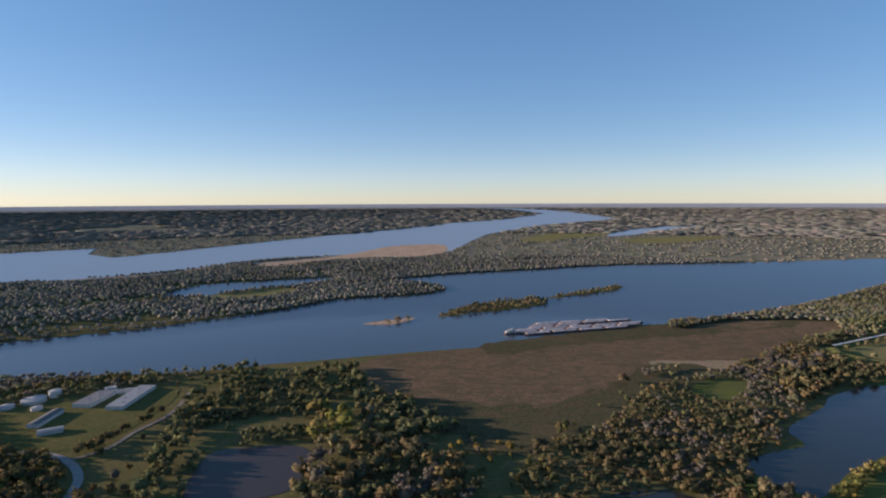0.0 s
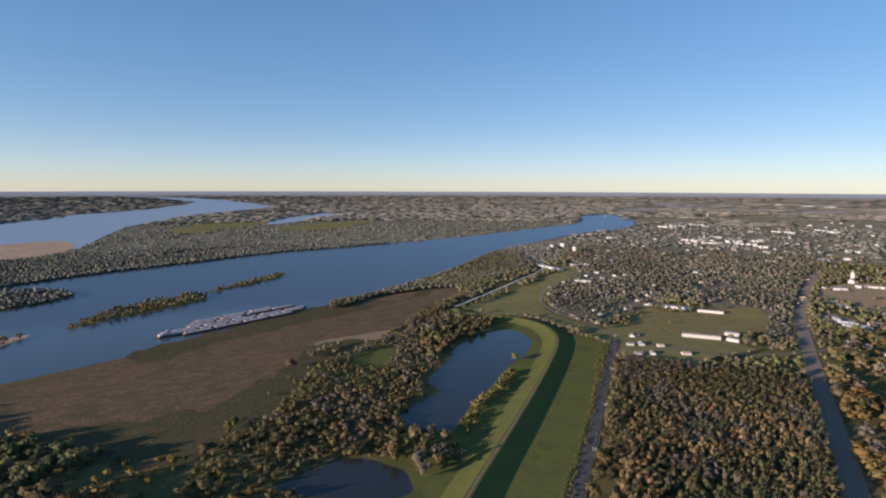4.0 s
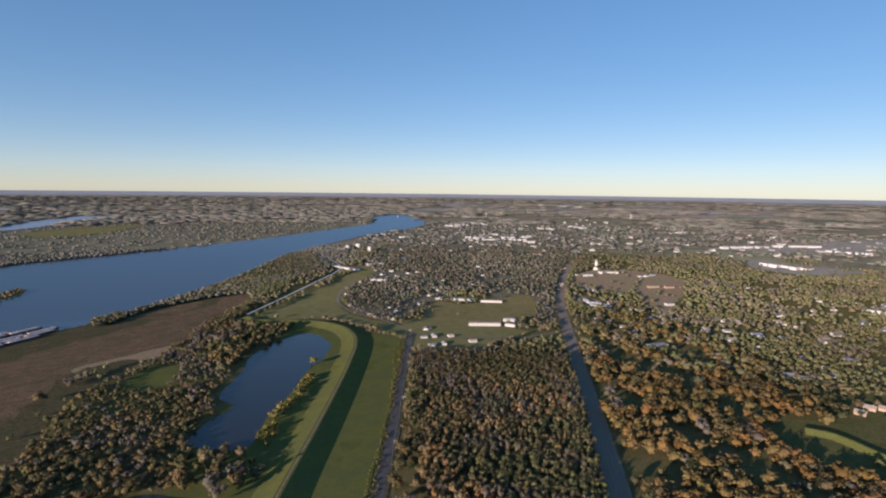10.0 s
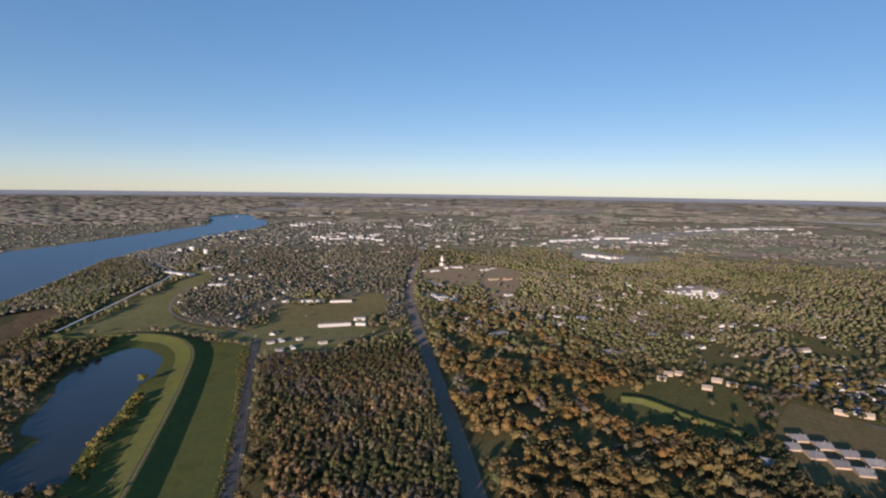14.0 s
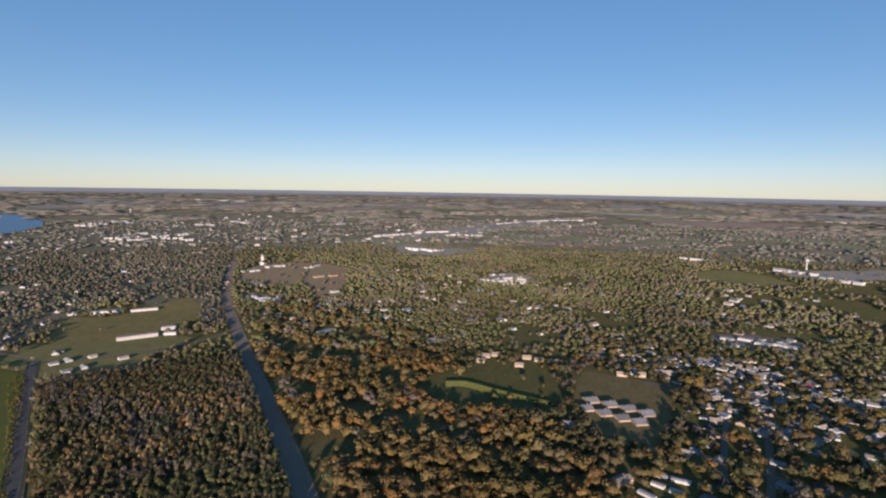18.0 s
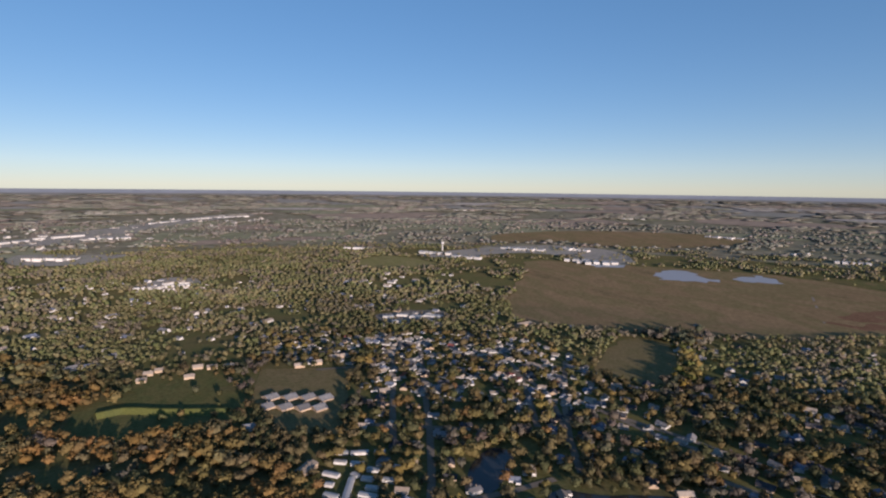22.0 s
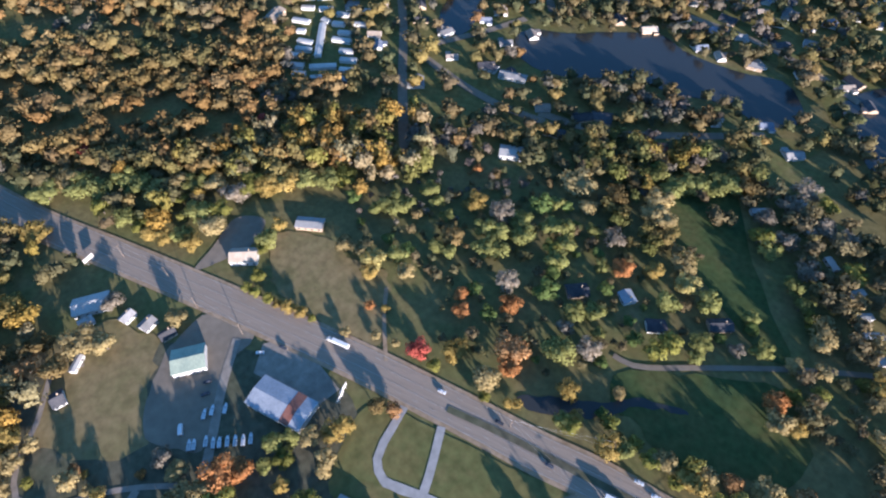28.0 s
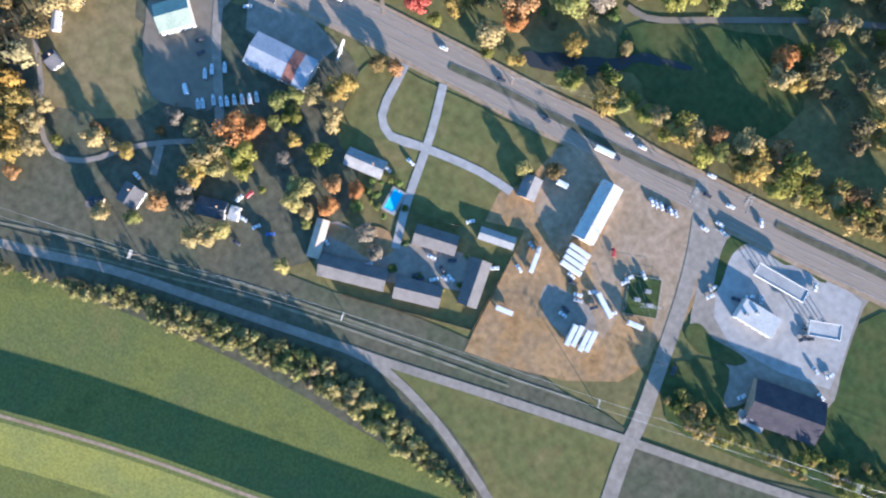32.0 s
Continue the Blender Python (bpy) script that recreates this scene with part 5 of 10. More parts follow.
house("grey roofed apartment block in two neat rows", 699.1, -164.4, 16.7, 19, 2.8, -73.3, "grey_shingle", "tan", rise=3.4)
house("grey roofed apartment block in two neat rows", 688, -185.4, 17, 19, 2.8, -73.9, "grey_shingle", "tan", rise=3.4)
house("grey roofed apartment block in two neat rows", 675.8, -204.6, 17.2, 19, 2.8, -75.2, "grey_shingle", "tan", rise=3.4)
house("grey roofed apartment block in two neat rows", 682.8, -131.3, 15.3, 19, 2.8, -73.7, "grey_shingle", "tan", rise=3.4)
house("grey roofed apartment block in two neat rows", 670.3, -151.1, 15.6, 19, 2.8, -74.8, "grey_shingle", "tan", rise=3.4)
house("grey roofed apartment block in two neat rows", 658, -170.7, 15.8, 19, 2.8, -75.3, "grey_shingle", "tan", rise=3.4)
house("grey roofed apartment block in two neat rows", 648.4, -188.8, 16.2, 19, 2.8, -76.4, "grey_shingle", "tan", rise=3.4)
house("white house with a pale roof beside the apartment rows", 629.7, -101.6, 13.5, 13, 4, -98.5, "grey_metal", "white", rise=2)
house("cream apartment house among autumn trees", 856, 5.6, 12.7, 12, 4, -96.8, "tan_roof", "tan", rise=2.5)
house("cream apartment house among autumn trees", 883.2, -3.3, 13.3, 12, 4, -96.1, "tan_roof", "tan", rise=2.5)
house("cream apartment house among autumn trees", 891.9, -19.1, 13.5, 12, 4, -95.5, "tan_roof", "tan", rise=2.5)
house("cream apartment house among autumn trees", 842.5, -55.3, 13.5, 12, 4, -96.8, "tan_roof", "tan", rise=2.5)
house("cream apartment house among autumn trees", 882.7, -70.2, 14.2, 12, 4, -95.7, "tan_roof", "tan", rise=2.5)
house("cream apartment house among autumn trees", 872.9, -89.2, 14.4, 12, 4, -95.6, "tan_roof", "tan", rise=2.5)
house("cream apartment house among autumn trees", 866.6, -112.7, 14.7, 12, 4, -95.9, "tan_roof", "tan", rise=2.5)
house("cream apartment house among autumn trees", 902.4, -174.9, 16.2, 12, 4, -95, "tan_roof", "tan", rise=2.5)
house("cream apartment house among autumn trees", 819.5, -209.3, 15.4, 12, 4, -97.1, "tan_roof", "tan", rise=2.5)
house("cream apartment house among autumn trees", 821, -236.5, 15.9, 12, 4, -96.9, "tan_roof", "tan", rise=2.5)
house("cream apartment house among autumn trees", 836.6, -269.3, 16.7, 12, 4, -96.2, "tan_roof", "tan", rise=2.5)
house("cream apartment house among autumn trees", 833.8, -287.6, 16.9, 12, 4, -96.5, "tan_roof", "tan", rise=2.5)
house("cream apartment house among autumn trees", 660.3, -283.6, 14.2, 12, 4, -100.5, "tan_roof", "tan", rise=2.5)
house("white house with lit gable on the far side of the lake", 297.7, -426.9, 15, 9, 3.4, -116.9, "tan_roof", "tan", rise=2)
house("grey roofed house at the lake shore", 205.4, -464.1, 13, 9, 3.4, -147.9, "grey_shingle", "tan", rise=2)
house("white house beside the lane", 395.9, -260.1, 12.5, 10, 3.5, -88.2, "grey_shingle", "white", rise=1.5)
house("long pale roofed house beside the lane", 306.2, -271.1, 23.7, 9, 3.5, -143.8, "grey_shingle", "white", rise=1.5)
house("house with dark dormers beside the lane", 327.9, -262.1, 15, 9, 3.5, -151.7, "dark_shingle", "white", rise=1.5)
house("brown house at the field edge", 859.5, -676.4, 35.5, 16, 6, -86.8, "tan_roof", "tan", rise=3)
building("long white school block on open grass", 1084, 815.9, 66.3, 16, 5, -58.1, "grey_metal", "white", rise=0.4)
building("white school block on open grass", 1114.7, 751.6, 53.1, 14, 5, -55.4, "tan_roof", "white", rise=0.4)
building("long white warehouse on open grass", 908.6, 628.1, 65.6, 12, 6, -50.2, "tan_roof", "white", rise=0.6)
building("white warehouse on open grass", 973.9, 609.3, 25.4, 11, 6, -55.7, "grey_metal", "white", rise=0.6)
building("small white warehouse on open grass", 938, 583.8, 21, 9, 5, -71.4, "white_metal", "white", rise=0.6)
house("white bungalow at the edge of town", 753.9, 659, 12, 8, 3.2, -38, "grey_shingle", "white", rise=2)
house("white bungalow at the edge of town", 772.4, 650.7, 15, 9, 3.2, 55, "white_metal", "white", rise=2)
house("white bungalow at the edge of town", 793.9, 626.4, 11, 8, 3.2, -31, "tan_roof", "white", rise=2)
house("white bungalow at the edge of town", 725, 613.9, 13, 9, 3.2, -36, "grey_shingle", "white", rise=2)
house("white bungalow at the edge of town", 745.5, 603.5, 14, 8, 3.2, 50, "white_metal", "white", rise=2)
house("white bungalow at the edge of town", 793.4, 574.1, 14, 9, 3.2, -35, "tan_roof", "white", rise=2)
building("long reddish roofed row on bare lots near the church", 1610.8, 514.5, 34, 12, 5, -40, "tan_roof", "tan", rise=1.2)
building("long reddish roofed row on bare lots near the church", 1637.2, 477, 28, 12, 5, -40, "red_roof", "tan", rise=1.2)
building("pale shed on bare lots near the church", 1384.7, 400.1, 22, 12, 5, -40, "grey_metal", "white", rise=0.8)
building("pale shed on bare lots near the church", 1270.7, 435.6, 18, 11, 5, -45, "grey_metal", "white", rise=0.8)
building("long low grey store among trees beside the highway", 992, 304.5, 40, 12, 4.5, -35, "grey_metal", "white", rise=0.5)
building("tan roofed block among trees beside the highway", 1087.4, 303.7, 24, 13, 4.5, -35, "tan_roof", "tan", rise=1)
building("white riverside pumping station", 1238.8, 1447.1, 128.7, 20, 6, -94.4, "grey_metal", "white", rise=0.5)
building("pale commercial building beside the highway", 1282.9, 575.5, 21.1, 9, 6, -135.2, "white_metal", "white", rise=0.4)
building("pale commercial building beside the highway", 1264.7, 556.2, 18.2, 8, 5.6, -135, "white_metal", "white", rise=0.4)
building("pale commercial building beside the highway", 1244.9, 535.2, 21.6, 16, 5.1, -135, "white_metal", "white", rise=0.4)
building("pale commercial building beside the highway", 1268.8, 542.5, 7.5, 17, 6.2, -113.5, "white_metal", "white", rise=0.4)
building("pale commercial building beside the highway", 1264.2, 532.7, 7.2, 11, 6.3, -113, "grey_metal", "white", rise=0.4)
building("pale commercial building beside the highway", 1270.2, 527.3, 7, 10, 4.1, -113.6, "white_metal", "white", rise=0.4)
building("pale commercial building beside the highway", 1258.8, 514, 8.2, 18, 5.6, -113.1, "white_metal", "white", rise=0.4)
building("pale commercial building beside the highway", 1256.2, 504.6, 6.8, 12, 5.2, -113.5, "white_metal", "white", rise=0.4)
building("pale commercial building beside the highway", 1223.2, 498.9, 13.3, 20, 4.1, -125.2, "white_metal", "white", rise=0.4)
building("pale commercial building beside the highway", 1210.9, 485.9, 9.7, 15, 5.1, -125.3, "white_metal", "white", rise=0.4)
building("pale commercial building beside the highway", 1197.6, 471.9, 11.6, 13, 6.2, -125.2, "white_metal", "white", rise=0.4)
building("pale commercial building beside the highway", 1195, 462.9, 11.1, 16, 5, -125.1, "grey_metal", "white", rise=0.4)
building("pale commercial building beside the highway", 1191.8, 454.2, 9.2, 17, 4.1, -125.2, "grey_metal", "white", rise=0.4)
building("pale commercial building beside the highway", 1453, 665, 12.8, 10, 6, -118, "grey_metal", "white", rise=0.4)
building("pale commercial building beside the highway", 1450.6, 651.4, 13.2, 13, 4.8, -118.1, "grey_metal", "white", rise=0.4)
building("pale commercial building beside the highway", 1438.5, 634, 13.6, 15, 5.5, -118.1, "white_metal", "white", rise=0.4)
building("pale commercial building beside the highway", 1427.5, 617.1, 10.9, 7, 6, -118.4, "grey_metal", "white", rise=0.4)
building("pale commercial building beside the highway", 1241.7, 391.6, 9.7, 9, 4.3, -111, "white_metal", "white", rise=0.4)
building("pale commercial building beside the highway", 1229.6, 378.8, 6.4, 8, 6.1, -111, "white_metal", "white", rise=0.4)
building("pale commercial building beside the highway", 1231.4, 369.2, 9, 7, 4.7, -110.9, "white_metal", "white", rise=0.4)
building("pale commercial building beside the highway", 1786.6, 613.8, 15, 14, 3.7, -21.4, "grey_metal", "white", rise=0.4)
building("pale commercial building beside the highway", 1796.1, 597, 17, 7, 6.4, -21.7, "grey_metal", "white", rise=0.4)
building("pale commercial building beside the highway", 1839.9, 592.6, 22.8, 9, 3.7, -21.6, "white_metal", "white", rise=0.4)
building("pale commercial building beside the highway", 1205.3, 351.8, 6.5, 14, 5.5, -40.6, "grey_metal", "white", rise=0.4)
building("pale commercial building beside the highway", 1218.3, 343.8, 9.4, 7, 4.9, -40.3, "grey_metal", "white", rise=0.4)
building("pale commercial building beside the highway", 1224, 332.2, 11, 12, 6.2, -40.2, "grey_metal", "white", rise=0.4)
building("pale commercial building beside the highway", 1665.8, 779.5, 13.3, 19, 4.5, -43.2, "white_metal", "white", rise=0.4)
building("pale commercial building beside the highway", 1678.2, 761.8, 18.6, 23, 5.2, -43.5, "white_metal", "white", rise=0.4)
building("pale commercial building beside the highway", 1696.5, 749.6, 13.9, 22, 4.6, -43.5, "white_metal", "white", rise=0.4)
building("pale commercial building beside the highway", 1766.9, 744.5, 9.9, 20, 6.5, -51.2, "grey_metal", "white", rise=0.4)
building("pale commercial building beside the highway", 1790.9, 742.3, 8.5, 13, 3.9, -51.2, "grey_metal", "white", rise=0.4)
building("pale commercial building beside the highway", 1802.3, 730.1, 12.5, 20, 3.7, -51.8, "white_metal", "white", rise=0.4)
building("pale commercial building beside the highway", 1799.1, 715.7, 10, 14, 5.4, -51.9, "grey_metal", "white", rise=0.4)
building("pale commercial building beside the highway", 1806.2, 703.4, 10, 15, 5.7, -51.5, "white_metal", "white", rise=0.4)
building("white industrial building on the far side of town", 1595, 1932.8, 6.5, 13, 6.1, -33.7, "grey_metal", "white", rise=0.4)
building("white industrial building on the far side of town", 1604.2, 1925.5, 7, 9, 6.2, -33.9, "white_metal", "white", rise=0.4)
building("white industrial building on the far side of town", 1606.1, 1911.2, 6.9, 16, 7.4, -33.2, "grey_metal", "white", rise=0.4)
building("white industrial building on the far side of town", 1602.8, 1888.3, 6.8, 18, 9.7, -33, "grey_metal", "white", rise=0.4)
building("white industrial building on the far side of town", 1622.3, 1892.8, 7.4, 9, 8.1, -33.5, "white_metal", "white", rise=0.4)
building("white industrial building on the far side of town", 2253.6, 2380.9, 17.4, 19, 7.6, -9.6, "white_metal", "white", rise=0.4)
building("white industrial building on the far side of town", 2281.2, 2385.4, 17.6, 19, 6.7, -9.5, "white_metal", "white", rise=0.4)
building("white industrial building on the far side of town", 2307.8, 2389.1, 18, 16, 5.9, -9.3, "white_metal", "white", rise=0.4)
building("white industrial building on the far side of town", 2315.5, 2372.7, 15.2, 11, 7.4, -9.5, "white_metal", "white", rise=0.4)
building("white industrial building on the far side of town", 2328.1, 2362.4, 14.3, 23, 8.2, -9.3, "white_metal", "white", rise=0.4)
building("white industrial building on the far side of town", 2264.7, 2162.6, 14.4, 20, 6.4, -6.8, "white_metal", "white", rise=0.4)
building("white industrial building on the far side of town", 2277.1, 2151.2, 16, 16, 7.5, -6.8, "white_metal", "white", rise=0.4)
building("white industrial building on the far side of town", 2310.6, 2162.3, 12.4, 12, 5.8, -7, "white_metal", "white", rise=0.4)
building("white industrial building on the far side of town", 2337.2, 2161.8, 18.1, 20, 5.5, -7, "grey_metal", "white", rise=0.4)
building("white industrial building on the far side of town", 3259, 2614.2, 31, 40, 7, -80.4, "white_metal", "white", rise=0.4)
building("white industrial building on the far side of town", 3237.7, 2556.4, 28.5, 40, 9.3, -80.5, "grey_metal", "white", rise=0.4)
building("white industrial building on the far side of town", 3246.3, 2513.5, 30.2, 54, 9.2, -80.5, "white_metal", "white", rise=0.4)
building("white industrial building on the far side of town", 3267.5, 2492.5, 23.7, 43, 7.9, -80.3, "grey_metal", "white", rise=0.4)
building("white industrial building on the far side of town", 3703.7, 2777.3, 48.2, 54, 8, -116.2, "white_metal", "white", rise=0.4)
building("white industrial building on the far side of town", 3669.8, 2696.1, 76.8, 33, 7.3, -116.2, "white_metal", "white", rise=0.4)
building("white industrial building on the far side of town", 3609.9, 2604.4, 66.7, 53, 9, -116.3, "white_metal", "white", rise=0.4)
building("white industrial building on the far side of town", 3587.9, 2549, 54.2, 36, 8.4, -116.2, "grey_metal", "white", rise=0.4)
building("white industrial building on the far side of town", 3584.1, 2501.3, 47.5, 38, 6.1, -116.2, "white_metal", "white", rise=0.4)
building("white industrial building on the far side of town", 4545, 3485.1, 48.4, 35, 6.2, -113.1, "white_metal", "white", rise=0.4)
building("white industrial building on the far side of town", 4452.6, 3365.3, 56.7, 32, 9.9, -112.9, "grey_metal", "white", rise=0.4)
building("white industrial building on the far side of town", 4440.4, 3312.8, 47.4, 40, 9, -113.1, "white_metal", "white", rise=0.4)
building("white industrial building on the far side of town", 2478.8, 1730.3, 16.2, 23, 7.2, -33.4, "grey_metal", "white", rise=0.4)
building("white industrial building on the far side of town", 2498.8, 1719.8, 14, 26, 7, -33.3, "grey_metal", "white", rise=0.4)
building("white industrial building on the far side of town", 2500.8, 1696.3, 17.4, 26, 8.8, -33.1, "grey_metal", "white", rise=0.4)
building("white industrial building on the far side of town", 2521.9, 1687.5, 16.8, 21, 8.4, -33.1, "grey_metal", "white", rise=0.4)
building("white industrial building on the far side of town", 2529.2, 1669.2, 12.8, 23, 9.5, -33.2, "white_metal", "white", rise=0.4)
building("white industrial building on the far side of town", 2586.3, 1665.1, 17.2, 21, 6.4, -59.3, "grey_metal", "white", rise=0.4)
building("white industrial building on the far side of town", 2607.7, 1639.9, 23.6, 30, 5.9, -59.4, "grey_metal", "white", rise=0.4)
building("white industrial building on the far side of town", 2600.2, 1606.3, 15.9, 27, 8, -59.4, "white_metal", "white", rise=0.4)
building("white industrial building on the far side of town", 2610.2, 1578.6, 20.6, 14, 8.5, -59.3, "white_metal", "white", rise=0.4)
building("white industrial building on the far side of town", 2644.9, 1568.3, 20.9, 22, 6.3, -59.5, "white_metal", "white", rise=0.4)
building("white industrial building on the far side of town", 1342.2, 1443.5, 12.8, 19, 8.4, -21.1, "grey_metal", "white", rise=0.4)
building("white industrial building on the far side of town", 1367.7, 1446.8, 13.1, 13, 6.6, -21.1, "grey_metal", "white", rise=0.4)
building("white industrial building on the far side of town", 1382.2, 1438.3, 14.9, 16, 7, -21.2, "white_metal", "white", rise=0.4)
building("white industrial building on the far side of town", 1388.4, 1424.3, 13.2, 19, 8.6, -20.9, "white_metal", "white", rise=0.4)
building("white industrial building on the far side of town", 1130, 1193.9, 18.1, 14, 6.1, -54.2, "white_metal", "white", rise=0.4)
building("white industrial building on the far side of town", 1134.7, 1170.2, 17.4, 11, 7.8, -54.1, "white_metal", "white", rise=0.4)
building("white industrial building on the far side of town", 1145.7, 1157.1, 12, 14, 7.6, -54.2, "white_metal", "white", rise=0.4)
building("white industrial building on the far side of town", 3539.8, 1978.2, 32.6, 19, 6.6, -95.1, "white_metal", "white", rise=0.4)
building("white industrial building on the far side of town", 3514.1, 1925.6, 32.7, 28, 8.3, -95.1, "white_metal", "white", rise=0.4)
building("white industrial building on the far side of town", 3536.1, 1896.1, 35.1, 23, 6.3, -95.1, "grey_metal", "white", rise=0.4)
building("white industrial building on the far side of town", 3508.1, 1843.3, 33.2, 28, 8.2, -95, "white_metal", "white", rise=0.4)
building("white industrial building on the far side of town", 3925.1, 1901.6, 66.8, 32, 6.6, -127, "white_metal", "white", rise=0.4)
building("white industrial building on the far side of town", 3863.1, 1823.8, 75.8, 36, 7, -126.9, "white_metal", "white", rise=0.4)
building("white industrial building on the far side of town", 3807.1, 1756.7, 55.9, 36, 7.6, -126.9, "white_metal", "white", rise=0.4)
building("white industrial building on the far side of town", 3832.9, 1123.1, 32, 27, 8.3, -19.3, "white_metal", "white", rise=0.4)
building("white industrial building on the far side of town", 3891.9, 1120.6, 23.7, 23, 6.3, -19.2, "grey_metal", "white", rise=0.4)
building("white industrial building on the far side of town", 3935.7, 1108, 22.7, 21, 6, -19.3, "white_metal", "white", rise=0.4)
building("white industrial building on the far side of town", 3931.7, 1081.3, 29, 27, 9.1, -19.3, "white_metal", "white", rise=0.4)
building("white industrial building on the far side of town", 2708.3, 1191.4, 12.7, 17, 8.5, -86.4, "white_metal", "white", rise=0.4)
building("white industrial building on the far side of town", 2698.3, 1171.9, 11.8, 22, 9.6, -86.1, "grey_metal", "white", rise=0.4)
building("white industrial building on the far side of town", 2724.2, 1168.1, 12, 20, 7.1, -86.2, "white_metal", "white", rise=0.4)
building("white industrial building on the far side of town", 2722.1, 1152.4, 9.6, 23, 7.4, -86.4, "white_metal", "white", rise=0.4)
building("white industrial building on the far side of town", 9432.2, 5340.3, 468.2, 47, 5.9, -115.1, "white_metal", "white", rise=0.4)
building("white industrial building on the far side of town", 9044.3, 4668.4, 508.4, 45, 8.8, -115.1, "white_metal", "white", rise=0.4)
building("white industrial building on the far side of town", 8862.4, 4242.1, 371.1, 43, 8.1, -115.1, "grey_metal", "white", rise=0.4)
building("white industrial building at the edge of the fields", 2036.2, -1055.4, 31.9, 26, 6.3, -131.7, "white_metal", "white", rise=0.4)
building("white industrial building at the edge of the fields", 2013.9, -1077.9, 23.6, 22, 6.5, -131.7, "white_metal", "white", rise=0.4)
building("white industrial building at the edge of the fields", 1974.1, -1097, 21.4, 22, 8.6, -131.6, "grey_metal", "white", rise=0.4)
building("white industrial building at the edge of the fields", 1946.5, -1124.4, 23.3, 26, 8.9, -131.7, "white_metal", "white", rise=0.4)
building("white industrial building at the edge of the fields", 1869.8, -1119.7, 28.2, 33, 6.6, -147.4, "white_metal", "white", rise=0.4)
building("white industrial building at the edge of the fields", 1809.1, -1138.9, 37.9, 30, 8.9, -147.5, "grey_metal", "white", rise=0.4)
building("white industrial building at the edge of the fields", 1774.7, -1161.6, 25.4, 22, 8.8, -147.6, "white_metal", "white", rise=0.4)
building("white industrial building at the edge of the fields", 2047.1, -1491.3, 31.1, 38, 5.8, -147.5, "grey_metal", "white", rise=0.4)
building("white industrial building at the edge of the fields", 1982.2, -1498.2, 38.8, 48, 9.2, -147.4, "white_metal", "white", rise=0.4)
building("white industrial building at the edge of the fields", 1948.4, -1517.7, 31.1, 33, 9.4, -147.5, "white_metal", "white", rise=0.4)
building("white industrial building at the edge of the fields", 1918.2, -1546.2, 22.5, 46, 8.5, -147.5, "white_metal", "white", rise=0.4)
building("white industrial building at the edge of the fields", 1904.6, -1586.5, 29.9, 43, 5.4, -147.4, "white_metal", "white", rise=0.4)
building("white industrial building at the edge of the fields", 1911.2, -1724.2, 21.3, 25, 8.4, -172.7, "white_metal", "white", rise=0.4)
building("white industrial building at the edge of the fields", 1867.4, -1723.4, 28.4, 34, 9.3, -172.5, "white_metal", "white", rise=0.4)
building("white industrial building at the edge of the fields", 1859, -1748.6, 24.7, 36, 6, -172.3, "grey_metal", "white", rise=0.4)
building("white industrial building at the edge of the fields", 1832, -1756.4, 18.1, 36, 5.4, -172.7, "grey_metal", "white", rise=0.4)
building("white industrial building at the edge of the fields", 1786.3, -1750, 23.7, 27, 7.1, -172.5, "white_metal", "white", rise=0.4)
building("white industrial building at the edge of the fields", 1587.5, -1455.8, 20.5, 28, 9, -136.6, "grey_metal", "white", rise=0.4)
building("white industrial building at the edge of the fields", 1561.9, -1476.8, 23.1, 32, 9.3, -136.6, "grey_metal", "white", rise=0.4)
building("white industrial building at the edge of the fields", 1545.2, -1510, 26.4, 33, 7.7, -136.7, "white_metal", "white", rise=0.4)
building("white industrial building at the edge of the fields", 1529.5, -1461.8, 17.5, 40, 6.9, -128, "white_metal", "white", rise=0.4)
building("white industrial building at the edge of the fields", 1497.3, -1475.2, 21.9, 64, 9.1, -128.3, "grey_metal", "white", rise=0.4)
building("white industrial building at the edge of the fields", 1486.7, -1507.5, 21.8, 53, 7.6, -128.3, "white_metal", "white", rise=0.4)
building("white industrial building at the edge of the fields", 1461, -1530, 25.9, 60, 8.4, -128.1, "white_metal", "white", rise=0.4)
building("white industrial building at the edge of the fields", 1447.2, -1562.4, 25.1, 40, 7.2, -128.4, "white_metal", "white", rise=0.4)
building("white industrial building at the edge of the fields", 2045.3, -2989.9, 27.4, 28, 8.6, -171.8, "grey_metal", "white", rise=0.4)
building("white industrial building at the edge of the fields", 1990.2, -2990.7, 38.9, 43, 9.2, -171.9, "grey_metal", "white", rise=0.4)
building("white industrial building at the edge of the fields", 1969, -3032.4, 35.9, 48, 6, -171.8, "grey_metal", "white", rise=0.4)
building("white industrial building at the edge of the fields", 1901.7, -2996.2, 26, 47, 9.8, -171.8, "white_metal", "white", rise=0.4)
building("white industrial building at the edge of the fields", 1873.4, -3035.4, 36.8, 25, 6.9, -171.9, "white_metal", "white", rise=0.4)
building("white industrial building at the edge of the fields", 1080.8, -2400.8, 17, 32, 8.6, -150, "white_metal", "white", rise=0.4)
building("white industrial building at the edge of the fields", 1057.3, -2413.1, 21.5, 38, 8.7, -150.2, "white_metal", "white", rise=0.4)
building("white industrial building at the edge of the fields", 1043.7, -2437.6, 17.1, 36, 7.2, -149.8, "grey_metal", "white", rise=0.4)
building("white industrial building at the edge of the fields", 1024.1, -2462.2, 20.3, 33, 6, -150.2, "white_metal", "white", rise=0.4)
building("white industrial building at the edge of the fields", 1000.8, -2464.5, 16, 33, 7, -150.1, "white_metal", "white", rise=0.4)
